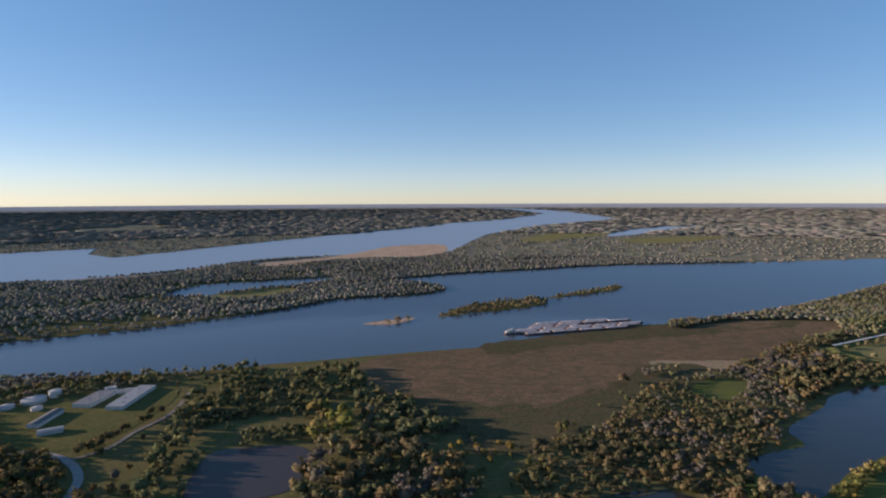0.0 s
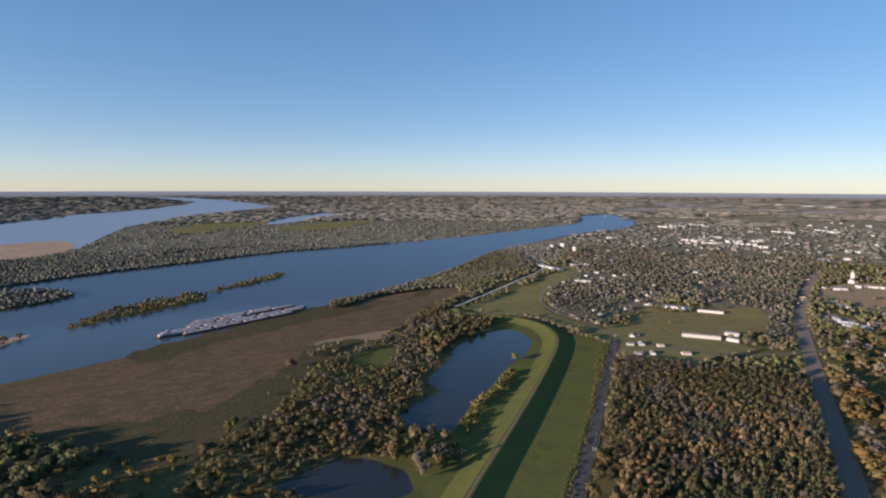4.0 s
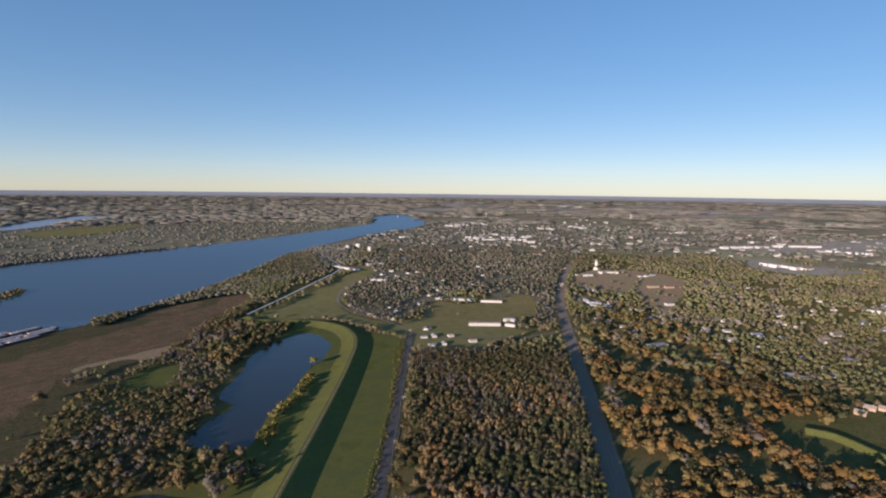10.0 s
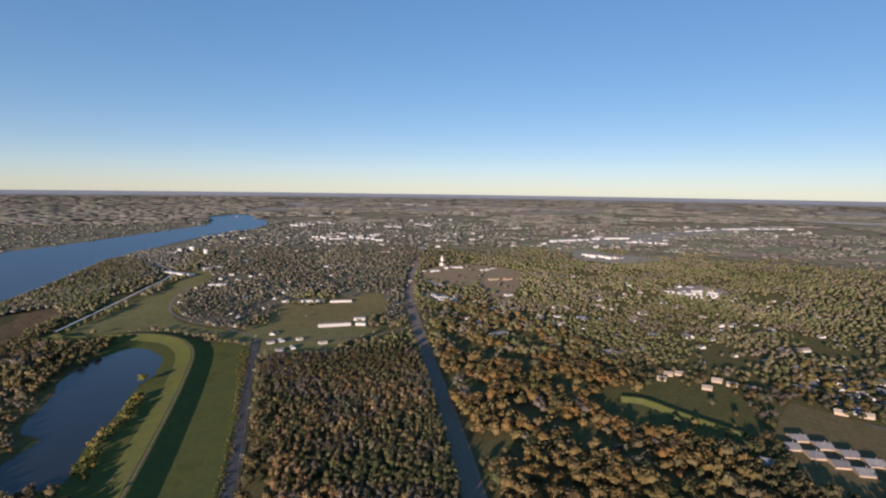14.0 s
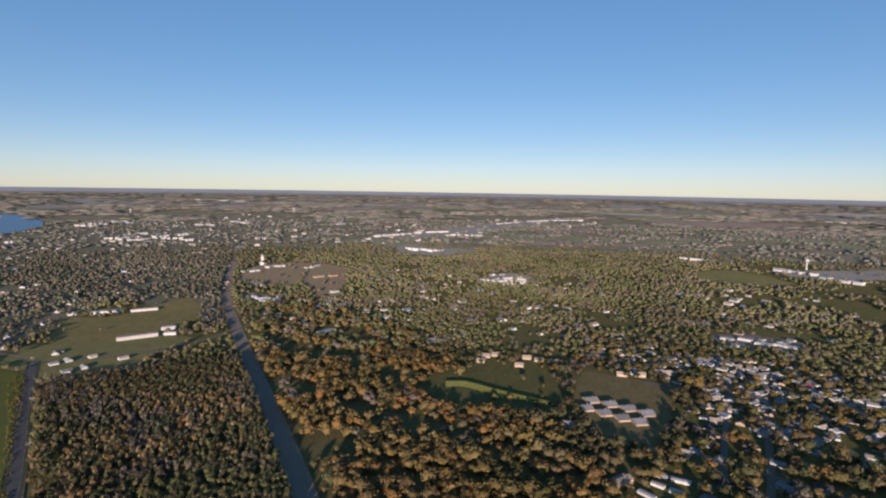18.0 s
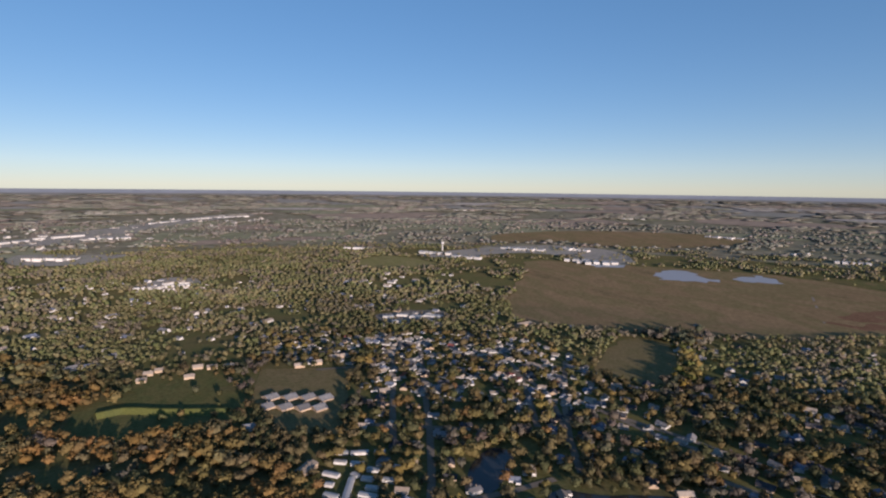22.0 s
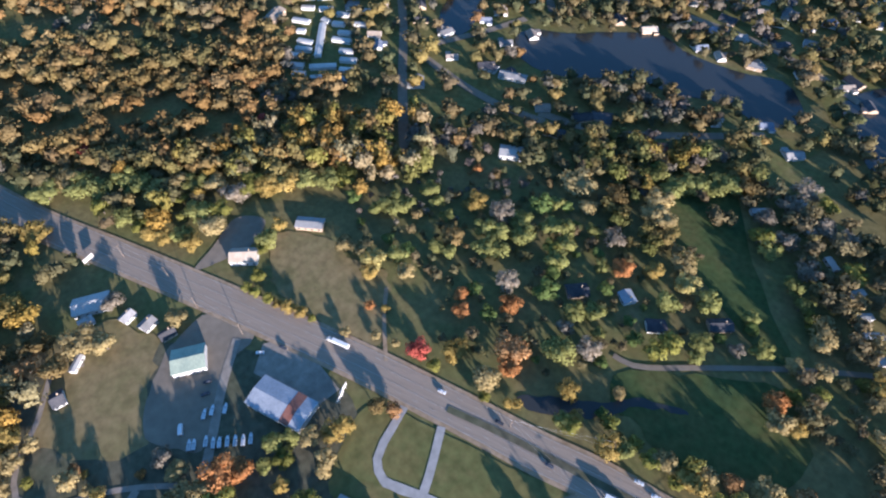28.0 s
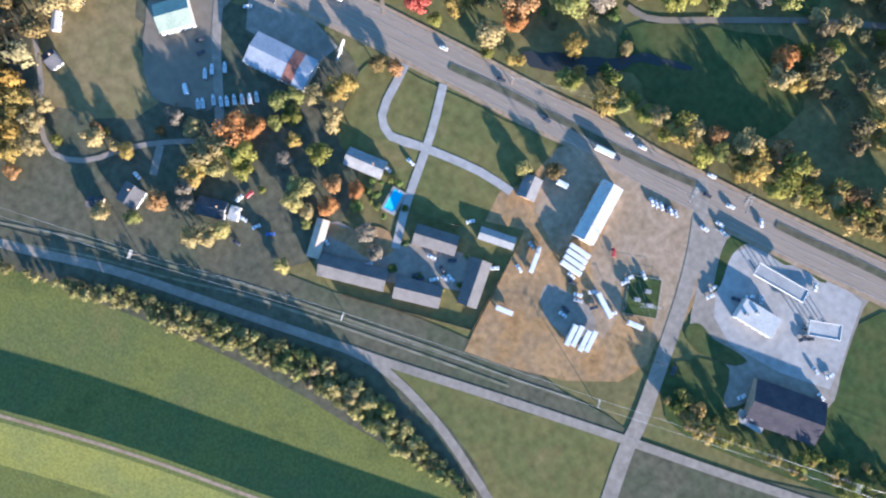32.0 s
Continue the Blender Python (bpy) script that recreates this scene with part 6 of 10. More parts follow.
building("white industrial building at the edge of the fields", 1309.2, -2520.1, 12.8, 23, 6.3, -103.6, "white_metal", "white", rise=0.4)
building("white industrial building at the edge of the fields", 1300.4, -2533.4, 12.5, 15, 7.1, -103.9, "grey_metal", "white", rise=0.4)
building("white industrial building at the edge of the fields", 1289.6, -2540.6, 11.6, 25, 8.4, -103.4, "white_metal", "white", rise=0.4)
building("white industrial building at the edge of the fields", 1281, -2552.7, 12.5, 18, 9.2, -103.4, "white_metal", "white", rise=0.4)
building("white industrial building at the edge of the fields", 1272.8, -2566.7, 17.5, 15, 9.9, -103.6, "white_metal", "white", rise=0.4)
building("white industrial building at the edge of the fields", 5694.6, -3392.8, 56.2, 52, 9.1, -140.1, "white_metal", "white", rise=0.4)
building("white industrial building at the edge of the fields", 5664.7, -3450.9, 57.9, 29, 8, -140, "white_metal", "white", rise=0.4)
building("white industrial building at the edge of the fields", 5606.4, -3481.6, 43.2, 56, 8.6, -140.1, "grey_metal", "white", rise=0.4)
building("white industrial building at the edge of the fields", 5566.6, -3544.9, 57.8, 51, 7.6, -140.1, "white_metal", "white", rise=0.4)
building("white industrial building at the edge of the fields", 2340.5, -821.3, 42.4, 29, 6.4, -124.1, "grey_metal", "white", rise=0.4)
building("white industrial building at the edge of the fields", 2292.9, -857.4, 41.6, 25, 8.6, -124, "grey_metal", "white", rise=0.4)
building("white industrial building at the edge of the fields", 2283, -903.4, 39.6, 24, 6.6, -124.1, "white_metal", "white", rise=0.4)
building("white industrial building at the edge of the fields", 2072.9, -1070, 25.8, 22, 5.9, -152.7, "white_metal", "white", rise=0.4)
building("white industrial building at the edge of the fields", 2041, -1082.7, 24.6, 16, 6.4, -152.7, "white_metal", "white", rise=0.4)
building("white industrial building at the edge of the fields", 1998.7, -1091.2, 26, 22, 8.1, -152.7, "grey_metal", "white", rise=0.4)
building("white industrial building at the edge of the fields", 3661.8, -3971.1, 42.7, 44, 6.4, -128.1, "white_metal", "white", rise=0.4)
building("white industrial building at the edge of the fields", 3591.9, -3981.3, 44, 47, 8.9, -128, "grey_metal", "white", rise=0.4)
building("white industrial building at the edge of the fields", 3585.8, -4058.7, 43.4, 53, 6.7, -128.1, "white_metal", "white", rise=0.4)
building("white industrial building at the edge of the fields", 3550.1, -4101.1, 33.8, 33, 6.8, -128.2, "grey_metal", "white", rise=0.4)
building("white industrial building at the edge of the fields", 3489.7, -4115, 36.8, 39, 8.8, -127.9, "grey_metal", "white", rise=0.4)
building("pale roofed store along the far highway", 2409.6, 349.9, 30.9, 25, 10.5, -111.1, "tan_roof", "white", rise=0.4)
building("pale roofed store along the far highway", 2384.2, 312.2, 30.7, 34, 11.8, -111, "tan_roof", "white", rise=0.4)
building("pale roofed store along the far highway", 2398.2, 278.6, 28.6, 24, 8.6, -111.1, "grey_metal", "white", rise=0.4)
building("pale roofed store along the far highway", 2372.2, 243.9, 23.5, 47, 10.1, -111.2, "tan_roof", "white", rise=0.4)
building("pale roofed store along the far highway", 2388.3, 211.2, 24.5, 47, 6.7, -111, "tan_roof", "white", rise=0.4)
building("pale roofed store along the far highway", 2979.1, 615.3, 32.8, 26, 12.1, -41.2, "grey_metal", "white", rise=0.4)
building("pale roofed store along the far highway", 3062.6, 574.6, 55.4, 26, 9.4, -41.2, "white_metal", "white", rise=0.4)
building("pale roofed store along the far highway", 3103.9, 531.2, 43.1, 17, 10, -41.2, "white_metal", "white", rise=0.4)
building("pale roofed store along the far highway", 3159.2, 479.1, 60.2, 29, 10.3, -41.2, "white_metal", "white", rise=0.4)
building("pale roofed store along the far highway", 3283.2, 426.7, 44.1, 23, 10.9, -55.3, "white_metal", "white", rise=0.4)
building("pale roofed store along the far highway", 3351.7, 347.3, 76.7, 20, 9.9, -55.2, "white_metal", "white", rise=0.4)
building("pale roofed store along the far highway", 3392.2, 279.3, 67.7, 20, 10.4, -55.2, "white_metal", "white", rise=0.4)
building("pale roofed store along the far highway", 3195.6, 201.4, 28.4, 27, 9.5, -94.6, "grey_metal", "white", rise=0.4)
building("pale roofed store along the far highway", 3216.1, 163.6, 25.7, 42, 7.5, -94.7, "white_metal", "white", rise=0.4)
building("pale roofed store along the far highway", 3187.1, 124.2, 26.6, 47, 9.7, -94.5, "grey_metal", "white", rise=0.4)
building("pale roofed store along the far highway", 3167.1, 80.2, 32, 37, 11.1, -94.5, "grey_metal", "white", rise=0.4)
building("pale roofed store along the far highway", 3161.9, 46, 27.4, 48, 11.3, -94.6, "white_metal", "white", rise=0.4)
building("pale roofed store along the far highway", 4326.6, -95.2, 76.2, 17, 8.9, -37.4, "grey_metal", "white", rise=0.4)
building("pale roofed store along the far highway", 4427.5, -172.4, 89.4, 22, 8.9, -37.4, "white_metal", "white", rise=0.4)
building("pale roofed store along the far highway", 4563.5, -251.5, 80.6, 25, 6.8, -37.4, "white_metal", "white", rise=0.4)
building("pale roofed store along the far highway", 4744.8, -357.9, 38.4, 31, 6.7, -42.5, "grey_metal", "white", rise=0.4)
building("pale roofed store along the far highway", 4742.5, -392.5, 37.6, 19, 9.2, -42.5, "white_metal", "white", rise=0.4)
building("pale roofed store along the far highway", 4773.1, -435.1, 50.9, 22, 10.2, -42.5, "grey_metal", "white", rise=0.4)
building("pale roofed store along the far highway", 4786.4, -469.2, 33.3, 19, 11.7, -42.6, "white_metal", "white", rise=0.4)
building("pale roofed store along the far highway", 4850.4, -513.3, 44.2, 30, 10.7, -42.4, "grey_metal", "white", rise=0.4)
building("pale roofed store along the far highway", 4929.9, -600.7, 34.1, 25, 10, -63.7, "white_metal", "white", rise=0.4)
building("pale roofed store along the far highway", 4976.9, -664.5, 55.2, 29, 9.1, -63.7, "grey_metal", "white", rise=0.4)
building("pale roofed store along the far highway", 5016, -722.6, 41.9, 28, 8.5, -63.7, "white_metal", "white", rise=0.4)
building("pale roofed store along the far highway", 5035.6, -783.2, 57.6, 17, 9.1, -63.7, "grey_metal", "white", rise=0.4)
building("pale roofed store along the far highway", 5018.6, -835.5, 49.3, 21, 11.6, -63.7, "grey_metal", "white", rise=0.4)
building("pale roofed store along the far highway", 5928.1, 384.6, 64.5, 39, 8.1, -89.6, "white_metal", "white", rise=0.4)
building("pale roofed store along the far highway", 5906.8, 307.1, 51.5, 18, 9.1, -89.6, "white_metal", "white", rise=0.4)
building("pale roofed store along the far highway", 5924.9, 227.4, 68.9, 25, 8.3, -89.6, "white_metal", "white", rise=0.4)
building("pale roofed store along the far highway", 5953.9, 150.7, 66.8, 25, 7, -89.6, "grey_metal", "white", rise=0.4)
building("pale roofed store along the far highway", 3897.5, 1130.7, 23, 22, 7.1, -86.5, "white_metal", "white", rise=0.4)
building("pale roofed store along the far highway", 3850.4, 1093.6, 17.2, 17, 10.5, -86.3, "white_metal", "white", rise=0.4)
building("pale roofed store along the far highway", 3831.9, 1061.5, 18.6, 30, 11.9, -86.6, "white_metal", "white", rise=0.4)
building("pale roofed store along the far highway", 3860.8, 1042.4, 18.6, 18, 10, -86.6, "white_metal", "white", rise=0.4)
building("pale roofed store along the far highway", 1606.6, 10, 14.8, 16, 10.6, -95.1, "white_metal", "white", rise=0.4)
building("pale roofed store along the far highway", 1617.1, -5.4, 9.2, 12, 8.6, -95, "white_metal", "white", rise=0.4)
building("pale roofed store along the far highway", 1619.6, -25.2, 14.4, 11, 7.9, -94.8, "grey_metal", "white", rise=0.4)
building("pale roofed store along the far highway", 1618.4, -39.8, 9.9, 16, 7.9, -94.6, "white_metal", "white", rise=0.4)
building("pale roofed store along the far highway", 1611.8, -62.7, 11.8, 9, 10.8, -102.7, "grey_metal", "white", rise=0.4)
building("pale roofed store along the far highway", 1611, -74.4, 8.2, 11, 10.5, -102.7, "white_metal", "white", rise=0.4)
building("pale roofed store along the far highway", 1626.8, -89.8, 9.6, 18, 7.3, -103.3, "white_metal", "white", rise=0.4)
building("pale roofed store along the far highway", 1613.3, -101.2, 7.3, 16, 9.1, -102.7, "grey_metal", "white", rise=0.4)
building("pale roofed store along the far highway", 1598.1, -112.4, 8.2, 14, 11.2, -102.7, "white_metal", "white", rise=0.4)
building("long pale roofed building in the suburb", 1048.9, -460, 24.3, 12, 4.5, -111.2, "white_metal", "white", rise=0.4)
building("long pale roofed building in the suburb", 1049.8, -494.1, 24.9, 12, 4.5, -123.4, "white_metal", "white", rise=0.4)
building("long pale roofed building in the suburb", 1022.3, -514.2, 26.7, 16, 4.5, -133.8, "white_metal", "white", rise=0.4)
building("long pale roofed building in the suburb", 1011.7, -549, 38.2, 14, 4.5, -135.2, "white_metal", "white", rise=0.4)
building("long pale roofed building in the suburb", 1003.4, -460.1, 25, 10, 4.5, -122.4, "white_metal", "white", rise=0.4)
building("pale apartment block in a wooded lot", 1614.2, -35.5, 46.5, 14, 7, -40.3, "tan_roof", "white", rise=1.2)
building("pale apartment block in a wooded lot", 1680.7, -70.2, 37.4, 14, 7, -59.5, "tan_roof", "white", rise=1.2)
building("pale apartment block in a wooded lot", 1665.3, -107.2, 38.5, 14, 7, -114.4, "tan_roof", "white", rise=1.2)
building("pale apartment block in a wooded lot", 1575.8, -59.1, 38.1, 12, 7, -59.7, "tan_roof", "white", rise=1.2)
building("pale apartment block in a wooded lot", 1590.2, -98.2, 32.1, 12, 7, -86.4, "tan_roof", "white", rise=1.2)
building("white block among downtown roofs", 2777.4, 1667.4, 13.4, 18, 9.2, -15.6, "white_metal", "white", rise=0.4)
building("white block among downtown roofs", 2775.8, 1648.1, 16.8, 12, 11.4, -15.2, "white_metal", "white", rise=0.4)
building("white block among downtown roofs", 2799.1, 1641.7, 16.1, 14, 11.4, -15.2, "grey_metal", "white", rise=0.4)
building("white block among downtown roofs", 2824.6, 1638.3, 19.8, 18, 11, -15.2, "white_metal", "white", rise=0.4)
building("white block among downtown roofs", 2627, 1699.6, 19.5, 12, 11.6, -67.1, "white_metal", "white", rise=0.4)
building("white block among downtown roofs", 2684.4, 1705.2, 18.8, 13, 6.8, -67.1, "white_metal", "white", rise=0.4)
building("white block among downtown roofs", 2649.8, 1654.6, 15, 24, 11.3, -67.2, "white_metal", "white", rise=0.4)
building("white block among downtown roofs", 2532.2, 1890.2, 18.5, 12, 7.6, -59.1, "white_metal", "white", rise=0.4)
building("white block among downtown roofs", 2511.7, 1850.2, 14.5, 12, 10.9, -59.4, "grey_metal", "white", rise=0.4)
building("white block among downtown roofs", 2529, 1830, 18, 23, 10.5, -59.3, "white_metal", "white", rise=0.4)
building("white block among downtown roofs", 2566.8, 1829.7, 20.4, 20, 7.7, -59.3, "grey_metal", "white", rise=0.4)
building("white block among downtown roofs", 2581.1, 1812.3, 17.6, 15, 7.4, -59.2, "white_metal", "white", rise=0.4)
building("white block among downtown roofs", 2770.8, 1884.4, 6, 16, 12, -39.6, "grey_metal", "white", rise=0.4)
building("white block among downtown roofs", 2784.7, 1880.6, 8.4, 12, 11.5, -40.2, "white_metal", "white", rise=0.4)
building("white block among downtown roofs", 2792.3, 1874.1, 5.6, 17, 11.5, -39.9, "white_metal", "white", rise=0.4)
building("white block among downtown roofs", 2807.6, 1870.8, 8, 19, 10.9, -39.9, "grey_metal", "white", rise=0.4)
building("white block among downtown roofs", 2807.2, 1858.6, 7.3, 9, 11.7, -40, "grey_metal", "white", rise=0.4)
building("white block among downtown roofs", 2555.1, 1516.8, 7.8, 12, 7.1, -69.7, "white_metal", "white", rise=0.4)
building("white block among downtown roofs", 2562.5, 1506.2, 7.8, 15, 6.8, -69, "white_metal", "white", rise=0.4)
building("white block among downtown roofs", 2521.2, 1466.7, 9.3, 14, 11.7, -69.2, "grey_metal", "white", rise=0.4)
building("white block among downtown roofs", 2538.3, 1460.9, 9.3, 9, 10.4, -69.2, "white_metal", "white", rise=0.4)
building("white block among downtown roofs", 2545.6, 1450.8, 10.9, 16, 10.1, -69.1, "grey_metal", "white", rise=0.4)
building("white block among downtown roofs", 3381.1, 2668.6, 21.1, 29, 9.7, -85.6, "grey_metal", "white", rise=0.4)
building("white block among downtown roofs", 3374.1, 2621.1, 30.1, 31, 10.5, -85.6, "grey_metal", "white", rise=0.4)
building("white block among downtown roofs", 3379.2, 2587.9, 19.6, 23, 10.3, -85.6, "grey_metal", "white", rise=0.4)
building("white block among downtown roofs", 3404.5, 2569.8, 21.6, 23, 8.5, -85.7, "white_metal", "white", rise=0.4)
building("white block among downtown roofs", 3407.2, 2534.2, 23.2, 36, 8.5, -85.5, "white_metal", "white", rise=0.4)
building("white block among downtown roofs", 3732.9, 2720.5, 23.7, 21, 7.3, -105.4, "grey_metal", "white", rise=0.4)
building("white block among downtown roofs", 3722.7, 2679.4, 23.2, 21, 7.2, -105.5, "white_metal", "white", rise=0.4)
building("white block among downtown roofs", 3719.3, 2643.8, 27.4, 20, 6.6, -105.5, "white_metal", "white", rise=0.4)
building("white block among downtown roofs", 3649.3, 2564.5, 22.4, 18, 11, -105.5, "white_metal", "white", rise=0.4)
building("grey roofed treatment hall with a flat roof", -561.3, 685.8, 52.3, 26, 5, 91.5, "grey_shingle", "white", rise=0.4)
building("long grey roofed treatment hall", -513.9, 698, 84.1, 24, 5, 95.8, "grey_metal", "white", rise=0.4)
building("low grey roofed link between treatment halls", -545.6, 718.5, 37.4, 10, 4, 27.2, "grey_metal", "white", rise=0.4)
building("long grey shed at the treatment plant", -574, 617, 50.7, 14, 5, 98.3, "grey_shingle", "white", rise=1.5)
building("open fronted store at the treatment plant", -536.3, 581.8, 25.6, 10, 5, 35.3, "grey_metal", "white", rise=1)
building("small white control house at the treatment plant", -567.2, 725.7, 14.5, 10, 5, 47, "white_metal", "white", rise=0.4)


# ---- streets of the suburb ----
HOUSE_KINDS = []
for k, (ro, wa, l, w, h, r, text) in enumerate((("grey_shingle", "white", 15, 10, 2.7, 2.6, "grey roofed bungalow"), ("dark_shingle", "tan", 16, 10, 2.7, 2.6, "dark roofed brick bungalow"), ("tan_roof", "white", 14, 9, 2.8, 2.6, "tan roofed white house"),
                                                 ("brown_shingle", "white", 13, 9, 2.7, 2.2, "brown shingled white house"), ("blue_shingle", "white", 13, 9, 2.8, 2.4, "blue-grey roofed white house"), ("red_roof", "white", 12, 9, 2.8, 2.4, "faded red roofed white house"))):
    thing = new("house")
    tagged(thing, text + " among garden trees", "house", "houses of the suburb")
    part("wall", gable_walls(l, w, h, r), wa, thing)
    part("roof", gable_roof(l, w, h, r), ro, thing)
    bm = bmesh.new()
    box(bm, l * 0.3, -w * 0.5 - 2.2, 0, 5.5, 4.4, 2.7)
    part("garage", bm, wa, thing)
    bm = bmesh.new()
    box(bm, l * 0.3, -w * 0.5 - 2.3, 2.7, 6.1, 5.0, 0.25)
    part("garage_roof", bm, ro, thing)
    HOUSE_KINDS.append(thing)
spare = random.Random(11)
PLOTS = []


def plain_house(x, y, turn, kind=None, size=1.0):
    PLOTS.append((x, y, turn, spare.choice((0, 0, 1, 1, 1, 1, 3, 3, 4, 5)) if kind is None else kind, size))
    FOOT.append((x, y, 6.2 * size))


def raise_houses(singles):
    """The nearest plots get a house of their own, the far ones share one mesh."""
    PLOTS.sort(key=lambda p: math.hypot(p[0], p[1]))
    used = set()
    V, F, mats, index, off = [], [], [], [], 0
    for n, (x, y, turn, k, size) in enumerate(PLOTS):
        px, py, pz, s = lay(x, y)
        m = pose(px, py, pz, 0, 0, turn) @ Matrix.Diagonal((s * size, s * size, s * size, 1))
        if n < singles:
            if k in used:
                copy_thing(HOUSE_KINDS[k], m).matrix_basis = m
            else:
                HOUSE_KINDS[k].matrix_basis = m
                used.add(k)
            continue
        for ob in HOUSE_KINDS[k].children:
            if ob.data.materials[0] not in mats:
                mats.append(ob.data.materials[0])
            V += [m @ v.co for v in ob.data.vertices]
            F += [[off + i for i in f.vertices] for f in ob.data.polygons]
            index += [mats.index(ob.data.materials[0])] * len(ob.data.polygons)
            off += len(ob.data.vertices)
    me = bpy.data.meshes.new("distant_houses")
    me.from_pydata(V, [], F)
    for mt in mats:
        me.materials.append(mt)
    me.polygons.foreach_set("material_index", index)
    tagged(new("distant_houses", me), "far scattered white and grey roofed houses", "houses", kind="stuff")


def clear_spot(x, y, r):
    q = np.array([(x, y)])
    if any(inside(q, AREAS[nm])[0] for nm in ("river", "lake", "lake_arm", "canal", "big_field", "pond", "clearing", "park_field", "town_grass", "warehouse_grass", "shopping_lots", "church_field", "hollow")):
        return False
    return all((x - fx) ** 2 + (y - fy) ** 2 > (r + fr * 0.8) ** 2 for fx, fy, fr in FOOT)


def street(pts, n):
    line = spline(pts, 12)
    ribbon("street", pts, 8, "asphalt", "narrow grey suburban street")
    run = 0.0
    for a, b in zip(line, line[1:]):
        run += (b - a).length
        if run > 21:
            run = spare.uniform(-6, 3)
            d = (b - a).normalized()
            for side in (-1, 1):
                if spare.random() < (0.15 if n == 8 else 0.3 if n in (5, 6, 7) else 0.36):
                    q = a + Vector((-d.y, d.x, 0)) * side * spare.uniform(14, 19)
                    if clear_spot(q.x, q.y, 6):
                        plain_house(q.x, q.y, math.degrees(math.atan2(d.y, d.x)) + (0 if side > 0 else 180) + spare.uniform(-6, 6))


# ---- vehicles ----
MADE = {}


def placed(key, make, x, y, turn, label=""):
    """The first of a kind is built, the next ones are copies of it."""
    m = pose(x, y, LEVEL[0] + 0.02, 0, 0, turn)
    if key in MADE:
        ob = copy_thing(MADE[key], m)
    else:
        ob = MADE[key] = make()
        ob.matrix_basis = m
    if label:
        ob["label"] = label
    return ob


def wheel(thing, x, y, r=0.33, w=0.24):
    bm = bmesh.new()
    rod(bm, (x, y - w / 2, r), (x, y + w / 2, r), r, r, 10)
    tyre = part("wheel", bm, "tyre", thing)
    bm = bmesh.new()
    rod(bm, (x, y - w / 2 - 0.01, r), (x, y + w / 2 + 0.01, r), r * 0.55, r * 0.55, 8)
    part("rim", bm, "steel", tyre)


def car(x, y, turn, paint):
    def make():
        thing = tagged(new("car"), {"car_white": "white", "car_dark": "dark", "car_silver": "silver", "car_red": "red", "car_blue": "blue"}[paint] + " car standing on its wheels", "car", "cars")
        bm = bmesh.new()
        box(bm, 0, 0, 0.28, 4.6, 1.82, 0.62, 0, 0.14)
        part("body", bm, paint, thing)
        bm = bmesh.new()
        box(bm, -0.15, 0, 0.86, 2.5, 1.6, 0.5, 0, 0.2)
        part("window_band", bm, "glass", thing)
        bm = bmesh.new()
        box(bm, -0.15, 0, 1.34, 1.8, 1.36, 0.07, 0, 0.03)
        part("roof", bm, paint, thing)
        for sx in (-1.4, 1.4):
            for sy in (-0.82, 0.82):
                wheel(thing, sx, sy)
        for sy in (-0.65, 0.65):
            bm = bmesh.new()
            box(bm, 2.28, sy, 0.55, 0.08, 0.35, 0.16)
            part("headlight", bm, "white", thing)
        return thing
    return placed("car" + paint, make, x, y, turn)


def van(x, y, turn):
    thing = tagged(new("van"), "white box van parked on the gravel lot", "van")
    thing.matrix_basis = pose(x, y, LEVEL[0] + 0.02, 0, 0, turn)
    bm = bmesh.new()
    box(bm, -0.8, 0, 0.4, 4.4, 2.1, 2.2, 0, 0.06)
    part("cargo_box", bm, "car_white", thing)
    bm = bmesh.new()
    box(bm, 2.2, 0, 0.4, 1.7, 1.95, 1.5, 0, 0.2)
    part("cab", bm, "car_white", thing)
    for sx in (-2, 2):
        for sy in (-0.9, 0.9):
            wheel(thing, sx, sy, 0.38)


def box_trailer(thing, length, x0=0.0):
    bm = bmesh.new()
    box(bm, x0, 0, 1.1, length, 2.45, 2.7, 0, 0.05)
    part("trailer_box", bm, "car_white", thing)
    bm = bmesh.new()
    box(bm, x0, 0, 0.85, length * 0.96, 1.1, 0.25)
    part("chassis", bm, "steel", thing)
    for sx in (-length / 2 + 1.0, -length / 2 + 2.2):
        for sy in (-1.05, 1.05):
            wheel(thing, x0 + sx, sy, 0.5, 0.35)


def trailer(x, y, turn, length):
    def make():
        thing = tagged(new("box_trailer"), "white box trailer parked in the truck yard", "trailer", "parked trailers")
        box_trailer(thing, length)
        for sy in (-0.8, 0.8):
            bm = bmesh.new()
            box(bm, length / 2 - 2, sy, 0, 0.15, 0.15, 0.9)
            part("landing_leg", bm, "steel", thing)
        return thing
    return placed("trailer%g" % length, make, x, y, turn)


def semi(x, y, turn, paint, label):
    thing = tagged(new("semi_truck"), label, "truck")
    thing.matrix_basis = pose(x, y, LEVEL[0] + 0.02, 0, 0, turn) @ Matrix.Diagonal((0.85, 0.9, 0.9, 1))
    box_trailer(thing, 12.5, -2.5)
    bm = bmesh.new()
    box(bm, 5.6, 0, 0.7, 2.4, 2.4, 2.7, 0, 0.15)
    part("cab", bm, "white" if paint == "white" else paint, thing)
    bm = bmesh.new()
    box(bm, 7.4, 0, 0.7, 1.5, 2.0, 1.2, 0, 0.15)
    part("bonnet", bm, "white" if paint == "white" else paint, thing)
    bm = bmesh.new()
    box(bm, 6.82, 0, 2.1, 0.08, 2.0, 0.8)
    part("windscreen", bm, "glass", thing)
    for sx in (4.2, 5.3, 7.4):
        for sy in (-1.05, 1.05):
            wheel(thing, sx, sy, 0.5, 0.35)


